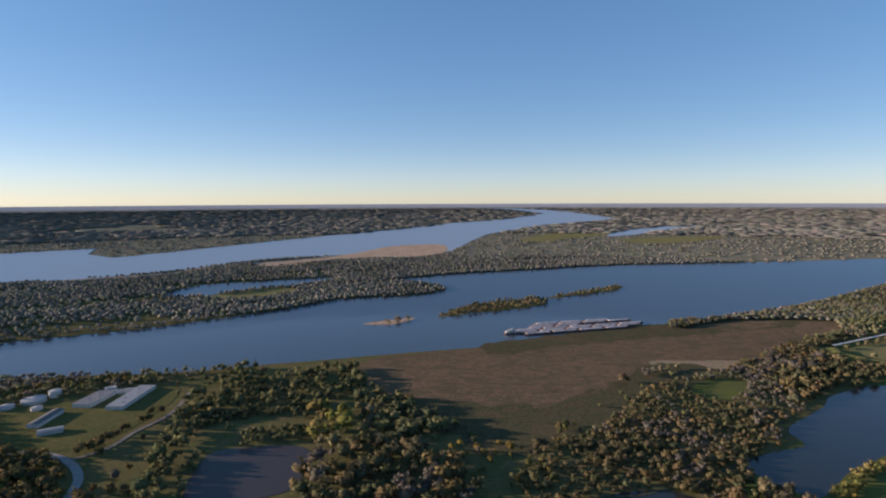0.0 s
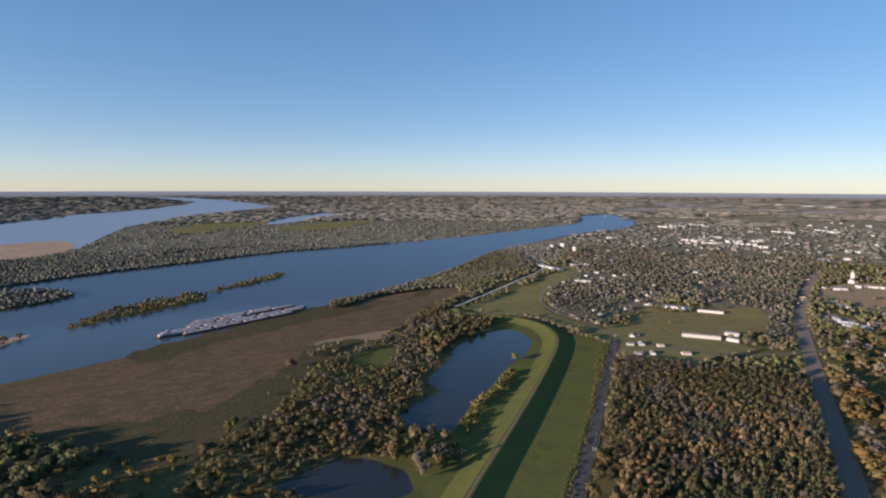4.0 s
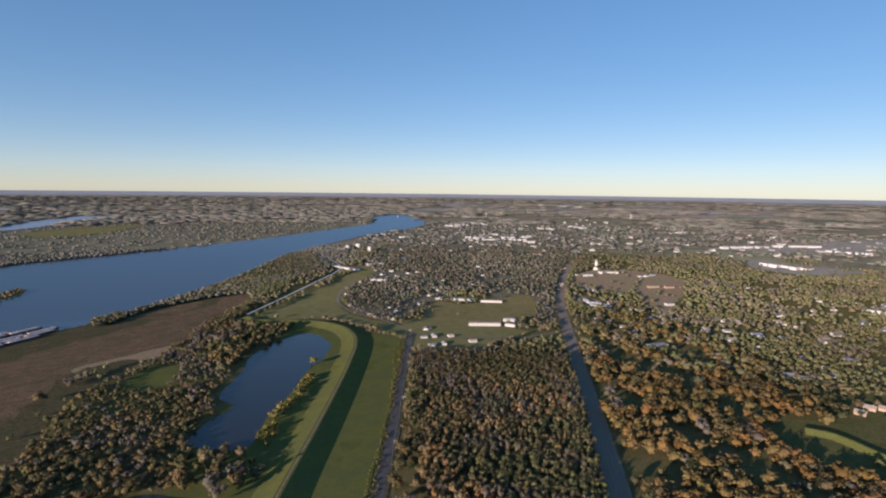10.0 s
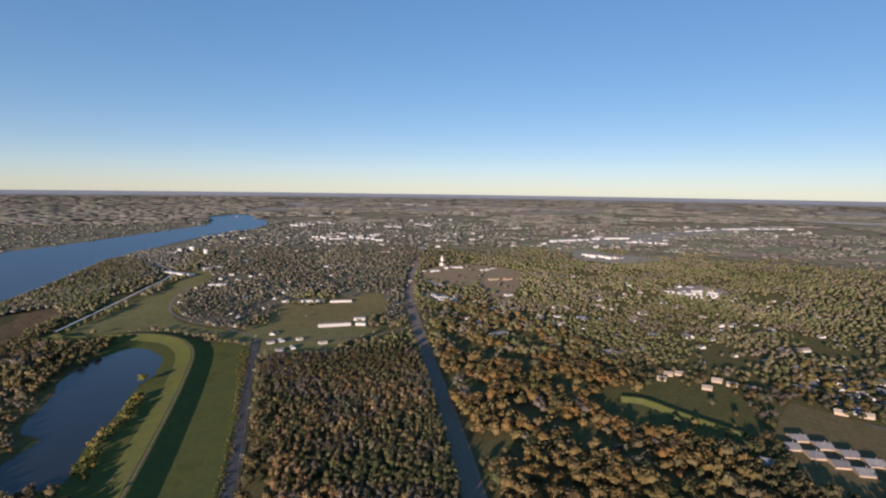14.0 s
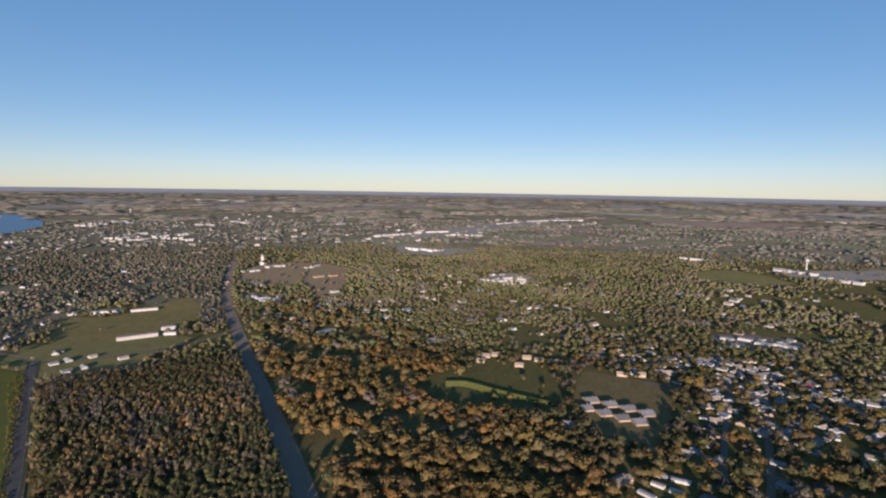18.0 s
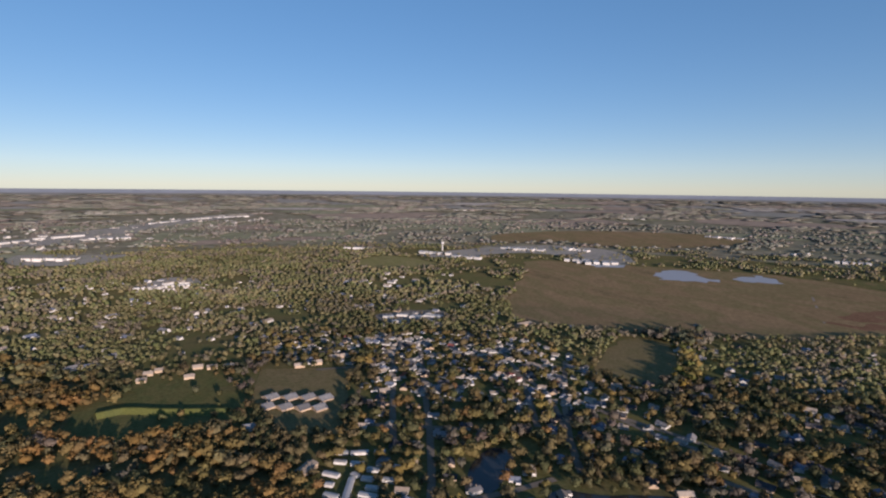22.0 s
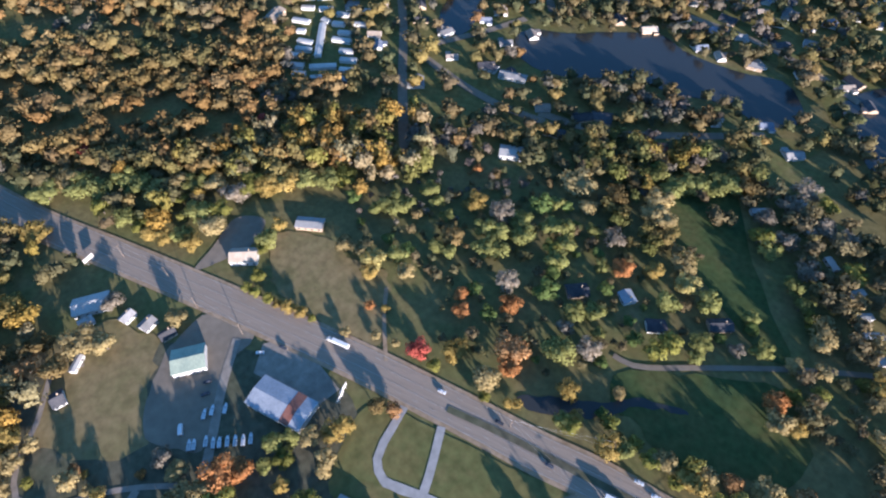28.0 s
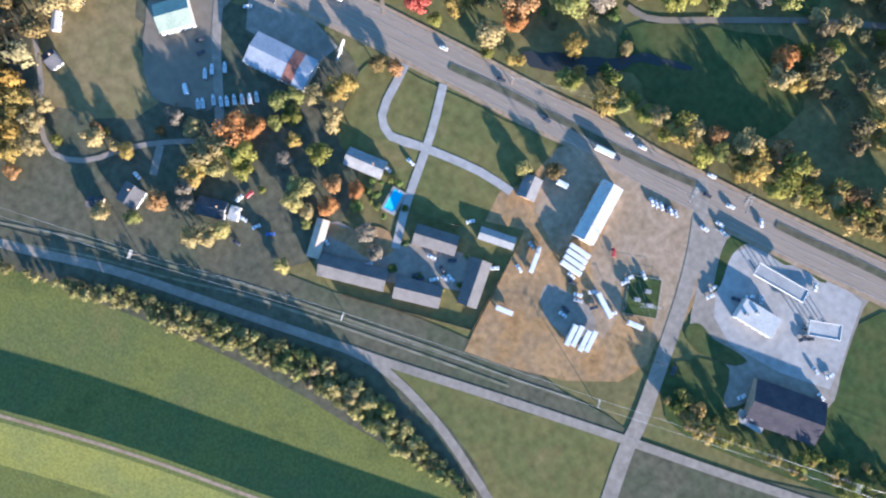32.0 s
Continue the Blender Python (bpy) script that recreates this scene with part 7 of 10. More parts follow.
def boat(x, y, turn):
    def make():
        thing = tagged(new("boat_on_trailer"), "white motor boat on a road trailer in the gravel lot", "boat", "boats in the lot")
        bm = bmesh.new()
        prof = ((-2.8, 0.95, 0.55), (-1.0, 1.05, 0.5), (1.2, 0.95, 0.55), (2.4, 0.5, 0.75), (3.1, 0.04, 1.05))
        rows = [[bm.verts.new((u, -w, 1.25)), bm.verts.new((u, -w * 0.7, z)), bm.verts.new((u, w * 0.7, z)), bm.verts.new((u, w, 1.25))] for u, w, z in prof]
        for p, q in zip(rows, rows[1:]):
            for k in range(3):
                bm.faces.new((p[k], p[k + 1], q[k + 1], q[k]))
            bm.faces.new((p[3], p[0], q[0], q[3]))
        bm.faces.new(rows[0])
        bmesh.ops.recalc_face_normals(bm, faces=bm.faces[:])
        part("hull", bm, "car_white", thing)
        bm = bmesh.new()
        box(bm, -0.8, 0, 1.26, 2.6, 1.3, 0.12, 0, 0.03)
        part("cockpit", bm, "car_silver", thing)
        bm = bmesh.new()
        box(bm, 0.6, 0, 1.3, 0.12, 1.4, 0.4)
        part("windscreen", bm, "glass", thing)
        bm = bmesh.new()
        box(bm, -3.0, 0, 0.8, 0.4, 0.4, 0.9, 0, 0.06)
        part("outboard_motor", bm, "tyre", thing)
        for sy in (-0.7, 0.7):
            bm = bmesh.new()
            box(bm, 0.4, sy, 0.42, 6.2, 0.1, 0.1)
            part("trailer_rail", bm, "steel", thing)
            wheel(thing, -1.0, sy * 1.35, 0.3, 0.2)
        return thing
    return placed("boat", make, x, y, turn)


def barge(x, y, turn, n):
    def make():
        thing = tagged(new("barge"), "covered river barge moored at the bank", "barge", "moored barges")
        bm = bmesh.new()
        prof = ((-29.5, 1.2), (-26, -0.3), (26, -0.3), (29.5, 1.2))
        lo = [[bm.verts.new((u, s * 5.3, z)) for s in (-1, 1)] for u, z in prof]
        hi = [[bm.verts.new((u, s * 5.3, 2.6)) for s in (-1, 1)] for u, z in prof]
        for k in range(3):
            bm.faces.new((lo[k][0], lo[k][1], lo[k + 1][1], lo[k + 1][0]))
            bm.faces.new((hi[k][0], hi[k + 1][0], hi[k + 1][1], hi[k][1]))
            for s in (0, 1):
                bm.faces.new((lo[k][s], lo[k + 1][s], hi[k + 1][s], hi[k][s]))
        for k in (0, 3):
            bm.faces.new((lo[k][0], lo[k][1], hi[k][1], hi[k][0]))
        bmesh.ops.recalc_face_normals(bm, faces=bm.faces[:])
        part("hull", bm, "hull", thing)
        for c in range(7):
            bm = gable_roof(6.6, 8.6, 3.4, 0.8, 0.1, 0.15)
            bmesh.ops.translate(bm, verts=bm.verts[:], vec=(-21.6 + 7.2 * c, 0, 0))
            part("hatch_cover", bm, "barge", thing)
        bm = bmesh.new()
        box(bm, 0, 0, 2.6, 52, 8.9, 0.85)
        part("coaming", bm, "barge", thing)
        return thing
    return placed("barge", make, x, y, turn)


def towboat(x, y, turn):
    thing = tagged(new("towboat"), "white towboat with stacked decks on the river", "boat")
    px, py, pz, s = lay(x, y, 0.4)
    thing.matrix_basis = pose(px, py, pz + 4 * (1 - s), 0, 0, turn) @ Matrix.Diagonal((s, s, s, 1))
    for nm, mat, x0, z, l, w, h in (("hull", "hull", 0, -0.3, 30, 10, 2.6), ("lower_deckhouse", "white", -2, 2.3, 22, 8, 2.8), ("upper_deckhouse", "white", -1, 5.1, 14, 7, 2.6), ("wheelhouse", "white", 3, 7.7, 5, 5, 2.6)):
        bm = bmesh.new()
        box(bm, x0, 0, z, l, w, h, 0, 0.2)
        part(nm, bm, mat, thing)
    bm = bmesh.new()
    box(bm, 3, 0, 8.7, 5.1, 5.1, 0.9)
    part("wheelhouse_window", bm, "glass", thing)
    for sy in (-1.5, 1.5):
        bm = bmesh.new()
        rod(bm, (-8, sy, 5), (-8, sy, 10), 0.5)
        part("funnel", bm, "hull", thing)


# ---- poles, towers and tanks ----


def power_line(pts, height, reach, label):
    tops = []
    for i, (x, y) in enumerate(pts):
        a, b = pts[max(i - 1, 0)], pts[min(i + 1, len(pts) - 1)]
        turn = math.degrees(math.atan2(b[1] - a[1], b[0] - a[0]))
        pole = tagged(new("utility_pole"), label[:-5].replace("poles", "pole") if label.endswith("poles") else "tall wooden utility pole with crossarms", "pole", label)
        pole.matrix_basis = pose(x, y, 0, 0, 0, turn)
        bm = bmesh.new()
        rod(bm, (0, 0, -0.1), (0, 0, height), 0.2, 0.13, 7)
        part("shaft", bm, "pole", pole)
        for k, z in enumerate((height - 0.5, height - 1.6, height - 2.7)[: 3 if reach > 2 else 1]):
            bm = bmesh.new()
            box(bm, 0.16, 0, z, 0.14, reach * 2, 0.18)
            arm = part("crossarm", bm, "pole" if reach < 2 else "white", pole)
            for sy in (-0.9, 0.9):
                bm = bmesh.new()
                rod(bm, (0.16, sy * reach, z + 0.16), (0.16, sy * reach, z + 0.45), 0.07, 0.05, 6)
                part("insulator", bm, "white", arm)
        m = pole.matrix_basis
        tops.append([m @ Vector((0.16, s * reach * 0.9, z)) for s in (-1, 1) for z in ((height - 0.05, height - 1.15) if reach > 2 else (height - 0.05,))])
    wires = tagged(new("overhead_wires"), "thin overhead wires strung between poles", "wire")
    for a, b in zip(tops, tops[1:]):
        for p, q in zip(a, b):
            bm = bmesh.new()
            prev = p
            for k in range(1, 9):
                t = k / 8
                nxt = p.lerp(q, t) - Vector((0, 0, 4 * t * (1 - t) * min(2.2, (q - p).length * 0.018)))
                rod(bm, prev, nxt, 0.025, 0.025, 4)
                prev = nxt
            part("wire", bm, "steel", wires)


def signal_mast(x, y, turn):
    thing = tagged(new("traffic_signal"), "grey traffic signal mast over the highway", "traffic light", "traffic signals")
    thing.matrix_basis = pose(x, y, 0, 0, 0, turn)
    bm = bmesh.new()
    rod(bm, (0, 0, 0), (0, 0, 7), 0.16, 0.12, 8)
    part("post", bm, "steel", thing)
    bm = bmesh.new()
    rod(bm, (0, 0, 6.6), (10, 0, 7), 0.1, 0.06, 6)
    part("arm", bm, "steel", thing)
    for u in (4, 6.5, 9):
        bm = bmesh.new()
        box(bm, u, 0, 5.7, 0.35, 0.35, 1.05, 0, 0.04)
        part("signal_head", bm, "tyre", thing)


def billboard(x, y, turn):
    thing = tagged(new("billboard"), "plain white billboard on steel posts by the highway", "sign", "billboards")
    thing.matrix_basis = pose(x, y, 0, 0, 0, turn)
    bm = bmesh.new()
    box(bm, 0, 0, 3, 7, 0.35, 3, 0, 0.03)
    part("panel", bm, "white", thing)
    for u in (-2, 2):
        bm = bmesh.new()
        rod(bm, (u, 0, 0), (u, 0, 3.1), 0.14, 0.14, 8)
        part("post", bm, "steel", thing)


def pool(x, y, turn):
    thing = tagged(new("swimming_pool"), "bright blue swimming pool with a pale deck", "pool")
    thing.matrix_basis = pose(x, y, LEVEL[0], 0, 0, turn)
    bm = bmesh.new()
    box(bm, 0, 0, 0, 11, 5.2, 0.12, 0, 0.3)
    part("water", bm, "pool", thing)
    for u, v, l, w in ((0, 3.3, 13.4, 1.4), (0, -3.3, 13.4, 1.4), (6.1, 0, 1.2, 5.2), (-6.1, 0, 1.2, 5.2)):
        bm = bmesh.new()
        box(bm, u, v, 0, l, w, 0.2, 0, 0.04)
        part("deck_slab", bm, "concrete", thing)
    bm = bmesh.new()
    box(bm, 5.6, 0, 0.2, 1.6, 0.5, 0.12)
    part("diving_board", bm, "white", thing)


def lattice_tower(x, y, height):
    thing = tagged(new("radio_tower"), "slender galvanised lattice radio mast", "tower")
    thing.matrix_basis = pose(x, y, 0)
    foot = [(math.cos(u) * 1.4, math.sin(u) * 1.4) for u in (0, 2.094, 4.189)]
    for fx, fy in foot:
        bm = bmesh.new()
        rod(bm, (fx, fy, 0), (fx * 0.25, fy * 0.25, height), 0.1, 0.06, 6)
        part("leg", bm, "steel", thing)
    for k in range(10):
        z0, z1 = height * k / 10, height * (k + 1) / 10
        s0, s1 = 1 - 0.75 * k / 10, 1 - 0.75 * (k + 1) / 10
        for i in range(3):
            p, q = foot[i], foot[(i + 1) % 3]
            bm = bmesh.new()
            rod(bm, (p[0] * s0, p[1] * s0, z0), (q[0] * s1, q[1] * s1, z1), 0.05, 0.05, 4)
            part("brace", bm, "steel", thing)


def compound(x, y, turn):
    thing = tagged(new("equipment_compound"), "dark fenced equipment compound at the mast foot", "compound")
    thing.matrix_basis = pose(x, y, LEVEL[0], 0, 0, turn)
    bm = bmesh.new()
    box(bm, 0, 0, 0, 17, 20, 0.06)
    part("slab", bm, "lawn", thing, "dark turf slab")
    for u, v, l, w in ((0, 10, 17, 0.05), (0, -10, 17, 0.05), (8.5, 0, 0.05, 20), (-8.5, 0, 0.05, 20)):
        for z in (0.2, 1.1, 2.1):
            bm = bmesh.new()
            box(bm, u, v, z, l, w, 0.05)
            part("fence_rail", bm, "steel", thing)
    for u in (-8.5, -4.25, 0, 4.25, 8.5):
        for v in (-10, 10):
            bm = bmesh.new()
            rod(bm, (u, v, 0), (u, v, 2.3), 0.05, 0.05, 6)
            part("fence_post", bm, "steel", thing)
    for u, v in ((-3, -2), (2, 3), (4, -4)):
        bm = bmesh.new()
        box(bm, u, v, 0.1, 3, 2, 2.2, 0, 0.06)
        part("cabinet", bm, "grey_metal", thing)


def board_fence(pts, label):
    thing = tagged(new("board_fence"), label, "fence")
    for a, b in zip(pts, pts[1:]):
        p, q = Vector((*a, 0)), Vector((*b, 0))
        n = max(1, int((q - p).length / 2.6))
        turn = math.degrees(math.atan2(q.y - p.y, q.x - p.x))
        for k in range(n):
            c = p.lerp(q, (k + 0.5) / n)
            bm = bmesh.new()
            box(bm, c.x, c.y, 0.05, (q - p).length / n - 0.14, 0.05, 1.8, turn)
            part("fence_panel", bm, "board", thing)
            c = p.lerp(q, k / n)
            bm = bmesh.new()
            box(bm, c.x, c.y, 0, 0.12, 0.12, 2.0, turn)
            part("post", bm, "board", thing)


def tank(x, y, r, h):
    thing, d = root("storage_tank", x, y, 0, "white round steel storage tank with a shallow cone roof", "tank", "tanks")
    bm = bmesh.new()
    rod(bm, (0, 0, 0), (0, 0, h), r, r, 28)
    part("shell", bm, "white", thing)
    bm = bmesh.new()
    rod(bm, (0, 0, h), (0, 0, h + r * 0.14), r + 0.15, 0.3, 28)
    part("roof", bm, "white_metal", thing)
    FOOT.append((x, y, r + 3))


def church(x, y, turn):
    thing, d = root("church", x, y, turn, "white church with a tall square steeple", "church")
    part("wall", gable_walls(34, 15, 8, 5), "white", thing)
    part("roof", gable_roof(34, 15, 8, 5), "grey_shingle", thing)
    bm = bmesh.new()
    box(bm, 19, 0, 0, 9, 9, 26, 0, 0.2)
    part("tower", bm, "white", thing)
    bm = bmesh.new()
    rod(bm, (19, 0, 26), (19, 0, 36), 5.2, 0.2, 8)
    part("spire", bm, "white_metal", thing)
    FOOT.append((x, y, 30))


def water_tower(x, y, h):
    thing, d = root("water_tower", x, y, 0, "pale water tower on a tall stem", "water tower", "water towers")
    bm = bmesh.new()
    rod(bm, (0, 0, 0), (0, 0, h * 0.8), h * 0.07, h * 0.06, 12)
    part("stem", bm, "white", thing)
    bm = bmesh.new()
    bmesh.ops.create_uvsphere(bm, u_segments=20, v_segments=12, radius=1, matrix=pose(0, 0, h * 0.84) @ Matrix.Diagonal((h * 0.19, h * 0.19, h * 0.15, 1)))
    part("bowl", bm, "white", thing)
    FOOT.append((x, y, 10))


SUBURB_PLOTS = [(486.1, -205.3), (469.7, -232.1), (451.4, -266.3), (426.9, -251.4), (399.5, -257.9), (394.1, -305.1), (398.2, -328.5), (352.4, -297.9), (349.3, -326.6), (332.7, -261.5), (310.8, -273.0), (359.4, -243.1), (409.7, -195.8), (428.3, -201.6), (342.8, -197.8), (259.9, -266.4), (326.5, -415.5), (298.2, -428.8), (296.9, -474.0), (250.8, -445.6), (231.9, -450.2), (244.1, -492.6), (204.4, -469.9), (214.3, -513.8), (297.7, -524.6), (262.8, -550.2), (219.4, -561.2), (204.5, -645.6), (173.7, -487.4), (142.9, -506.3), (116.9, -497.4), (233.0, -285.3), (172.9, -372.8), (148.0, -403.7), (208.5, -349.4), (114.0, -392.3), (883.0, -235.5), (867.4, -261.9), (850.8, -290.1), (845.7, -311.0), (830.4, -226.5), (574.0, -216.8), (735.3, -333.6), (696.4, -319.7), (661.4, -314.5), (638.3, -250.1), (671.0, -276.8), (579.5, -230.3), (561.5, -247.2), (560.4, -306.2)]
SUBURB_PLOTS += [(556.4, -330.7), (517.6, -326.3), (511.4, -230.7), (506.2, -253.5), (833.3, -338.3), (804.7, -356.3), (763.2, -426.6), (753.6, -442.9), (745.2, -463.2), (679.6, -454.1), (671.4, -467.9), (786.8, -587.2), (762.3, -550.7), (742.1, -518.6), (628.2, -463.3), (609.8, -460.4), (606.2, -438.4), (586.1, -414.5), (572.1, -437.9), (571.9, -486.8), (547.3, -475.1), (525.4, -466.1), (481.6, -437.0), (502.8, -398.4), (665.1, -624.0), (806.4, -756.9), (667.7, -588.6), (490.9, -515.5), (501.6, -538.8), (463.5, -541.4), (477.0, -601.2), (483.2, -682.6), (492.0, -798.3), (491.9, -950.7), (693.0, -998.9), (741.8, -376.3), (692.5, -365.1), (653.8, -372.4), (613.8, -372.4), (634.7, -404.5), (628.8, -326.2), (718.8, -415.0), (773.7, -504.2), (656.5, -520.3), (607.1, -498.8), (566.1, -519.5), (531.4, -532.2), (527.3, -584.8), (539.0, -435.4), (491.8, -475.1)]
# houses whose plots can be told apart
for n, (x, y) in enumerate(SUBURB_PLOTS):
    plain_house(x, y, (-28.6, 61.4, 151.4, 241.4)[n * 7 % 4] + spare.uniform(-8, 8), (0, 3, 1, 1, 3, 4, 2)[n % 7], spare.uniform(0.8, 1.0))
    FOOT.append((x - 10, y, 7))
street([(870.3, -389.8), (711.8, -319.8), (564.1, -253.2), (504.3, -227.9)], 0)
street([(830.6, -424.8), (667.4, -348.2), (512.7, -276.4)], 1)
street([(755.4, -459.4), (654.8, -490.9), (563.2, -479.2), (459.3, -427.3), (373.4, -371.4)], 2)
street([(582.5, -216.3), (540.3, -279.9), (500.5, -336.5)], 3)
street([(775, -553.3), (615.1, -483), (475.7, -400.1)], 4)
street([(496.4, -618.3), (438.8, -661.3), (348.1, -697.2), (265.6, -738.1)], 5)
street([(447.7, -509), (350.9, -534.7), (266.8, -544.3)], 6)
street([(299.2, -481.2), (232.5, -500.5), (177.2, -503.4), (125.1, -497.1)], 7)
street([(257.1, -260.8), (213.3, -287.7), (176.3, -337.2), (140.6, -394.8)], 8)
street([(934.3, -311.7), (827.2, -442.3), (698.7, -498.8)], 9)
street([(1162.3, -468.3), (1020.4, -585), (844.2, -613.7)], 10)
street([(793.1, -228.3), (773.7, -294.1), (713.2, -381.8)], 11)
street([(477.6, -501.8), (371.1, -511), (297.4, -547.7)], 12)
street([(647.5, -597.5), (507, -470.9), (421.7, -402)], 13)
car(-28.4, -112.5, 165.5, "car_white")
car(-30.6, -113.8, 165.5, "car_silver")
car(-33.1, -115.4, 165.5, "car_white")
car(-35.3, -116.7, 165.5, "car_dark")
car(-37.6, -118, 165.5, "car_white")
car(-40.2, -119.4, 165.5, "car_silver")
car(46.2, 40.1, 0, "car_white")
car(6.2, 10.6, 80, "car_dark")
car(-0.7, 4.2, 70, "car_white")
car(1.1, -2.1, 0, "car_dark")
car(-3.6, -0.8, 20, "car_silver")
car(-12.8, -25.2, 60, "car_white")
car(-13.4, -47.6, 0, "car_silver")
car(-37.5, -56.2, 10, "car_white")
car(-40.7, -54.8, 30, "car_dark")
car(-50.4, -44.1, 10, "car_dark")
car(-50, -52.1, 40, "car_silver")
car(-65.1, -63.1, 70, "car_white")
car(-54.8, -127.7, 20, "car_white")
car(-62, -134.6, 10, "car_silver")
car(-93.8, -120.7, 40, "car_dark")
car(-96.6, -127.6, 60, "car_white")
car(-126.9, -142.3, 30, "car_dark")
car(-129.4, -138.1, 80, "car_dark")
car(-131.3, -141, 60, "car_dark")
car(-136.4, -95, 80, "car_white")
car(-145.9, -134.4, 0, "car_silver")
car(-68.3, -154.1, 150, "car_white")
car(24.3, 28.4, 70, "car_silver")
car(9.7, -1.1, 30, "car_white")
car(-4.7, -3.4, 12, "car_white")
car(2.3, -8.9, 60, "car_dark")
car(3.5, 10.2, 80, "car_dark")
car(14.2, -27.8, 70, "car_white")
car(57, -18.7, 10, "car_white")
car(60.5, -6.6, 20, "car_silver")
car(89.1, 65.9, 100, "car_white")
car(88, 60.4, 100, "car_red")
car(79, 69.8, 30, "car_white")
car(71.9, 66.3, 80, "car_white")
car(64.7, 62.2, 60, "car_blue")
car(70.5, 79.2, 20, "car_dark")
car(-19.7, -35.7, 0, "car_white")
car(-34.7, -57.4, 10, "car_silver")
car(-47.6, -53.6, 40, "car_white")
car(-51.8, -41.5, 20, "car_white")
car(-50.5, -60.9, 60, "car_white")
car(-55.5, -77.6, 80, "car_white")
car(-54.7, -80.6, 80, "car_white")
car(-57.8, -87.7, 170, "car_white")
car(-57.6, -56.9, 70, "car_dark")
car(-110.9, -158.8, 140, "car_white")
car(-82.6, -114.1, 80, "car_silver")
car(-85.4, -110.4, 80, "car_white")
car(-152.2, -138.9, 80, "car_white")
car(-158.6, -129.2, 10, "car_white")
car(-101, -131.7, 140, "car_silver")
car(-39.4, -81.3, 150, "car_red")
car(171.4, 39, 80, "car_dark")
car(165.1, 42.2, 80, "car_dark")
car(172.7, 8.5, 60, "car_white")
car(127.8, 103.9, 10, "car_white")
car(119.5, 109, 100, "car_silver")
car(-57.2, -135.6, 20, "car_white")
car(-106.2, -73.4, 120, "car_dark")
car(98.3, -65.9, -149.3, "car_white")
car(67.8, -82.1, -149.3, "car_dark")
car(7.1, -122.3, -149.3, "car_silver")
car(-2.2, -124.3, -149.3, "car_white")
car(-34.1, -146.3, -149.3, "car_white")
car(-41.2, -138.5, -149.3, "car_dark")
car(-52.6, -145.4, -149.3, "car_white")
car(168.8, -3.6, -149.3, "car_dark")
car(37, -90.2, -149.3, "car_dark")
semi(154.7, -31, 33.6, "white", "white semi-trailer truck on the highway")
semi(4.9, -107.1, -149.3, "car_dark", "dark semi-trailer truck on the highway")
semi(-20.2, -45.2, -53.5, "white", "white semi-trailer truck parked in the dirt yard")
trailer(-29.1, -66.4, -157.4, 12)
trailer(-30.7, -63.5, -157.4, 12)
trailer(-32.3, -60.7, -157.4, 12)
trailer(-34, -57.8, -157.4, 12)
trailer(-62.3, -39, -60.2, 11.5)
trailer(-64.5, -41.4, -60.2, 11.5)
trailer(-68.4, -43.1, -60.2, 11.5)
trailer(-70.4, -45.6, -60.2, 11.5)
trailer(-33.4, -17.3, -145.7, 9)
trailer(4.5, -78, -149.9, 6)
trailer(-59, -61.6, 174, 14)
trailer(-76, -69.2, -146.3, 8)
boat(139.9, 49.8, -23.4)
boat(137.1, 46.9, -23.4)
boat(135.7, 44.2, -23.4)
boat(134.1, 40.6, -23.4)
boat(132.2, 37.1, -23.4)
boat(130.3, 33.6, -23.4)
boat(129.1, 30.1, -23.4)
boat(142.5, 57.6, -23.4)
boat(141.5, 55.4, -23.4)
boat(154.3, 46.1, -30.1)
boat(154.2, 41.9, -30.1)
boat(151.4, 35.8, -30.1)
van(152.5, 58.8, -16.4)
barge(86.1, 1119.6, 20.4, 0)
barge(143.7, 1141.1, 20.4, 1)
barge(201.4, 1162.6, 20.4, 2)
barge(259, 1184.1, 20.4, 3)
barge(60.4, 1125.5, 20.4, 5)
barge(118.1, 1147, 20.4, 6)
barge(175.7, 1168.5, 20.4, 7)
barge(233.3, 1190, 20.4, 8)
barge(290.9, 1211.4, 20.4, 9)
barge(68.5, 1144, 20.4, 10)
barge(126.1, 1165.5, 20.4, 11)
barge(183.7, 1187, 20.4, 12)
barge(241.4, 1208.4, 20.4, 13)
barge(299, 1229.9, 20.4, 14)
barge(96.7, 1170, 20.4, 16)
barge(154.3, 1191.5, 20.4, 17)
barge(104.8, 1188.5, 20.4, 18)
barge(162.4, 1210.0, 20.4, 19)
barge(220.0, 1231.5, 20.4, 20)
barge(277.6, 1253.0, 20.4, 21)
barge(112.9, 1207.0, 20.4, 22)
barge(170.5, 1228.5, 20.4, 23)
barge(228.1, 1250.0, 20.4, 24)
towboat(30.8, 1117.2, 20.4)
towboat(3900.8, 3776.6, 60)
power_line([(750.3, 690.7), (605.5, 562.4), (495.6, 467.4), (399.4, 388.8), (300, 300), (200, 212), (92.1, 124.1), (8.8, 52.1), (-96, -30.9), (-200, -115), (-300, -195)], 12, 2.2, "wooden power poles along the levee road")
power_line([(189.8, 12.6), (221.5, 29.2), (252.4, 37.4), (284.1, 57.2)], 11, 1.6, "wooden power poles beside the highway")
power_line([(25.7, -121.2), (63, -85.5), (-6.7, -94.3), (-97.9, -68.5)], 11, 1.6, "wooden power poles across the highway")
signal_mast(-35.6, -134.6, 108.2)
signal_mast(-54.2, -155.6, 118.9)
billboard(290.5, 75.8, -59.9)
billboard(123.6, -18, -52)
billboard(126.8, -21.2, -55.5)
pool(44.8, -0.4, -62)
lattice_tower(-69.6, -78, 30)
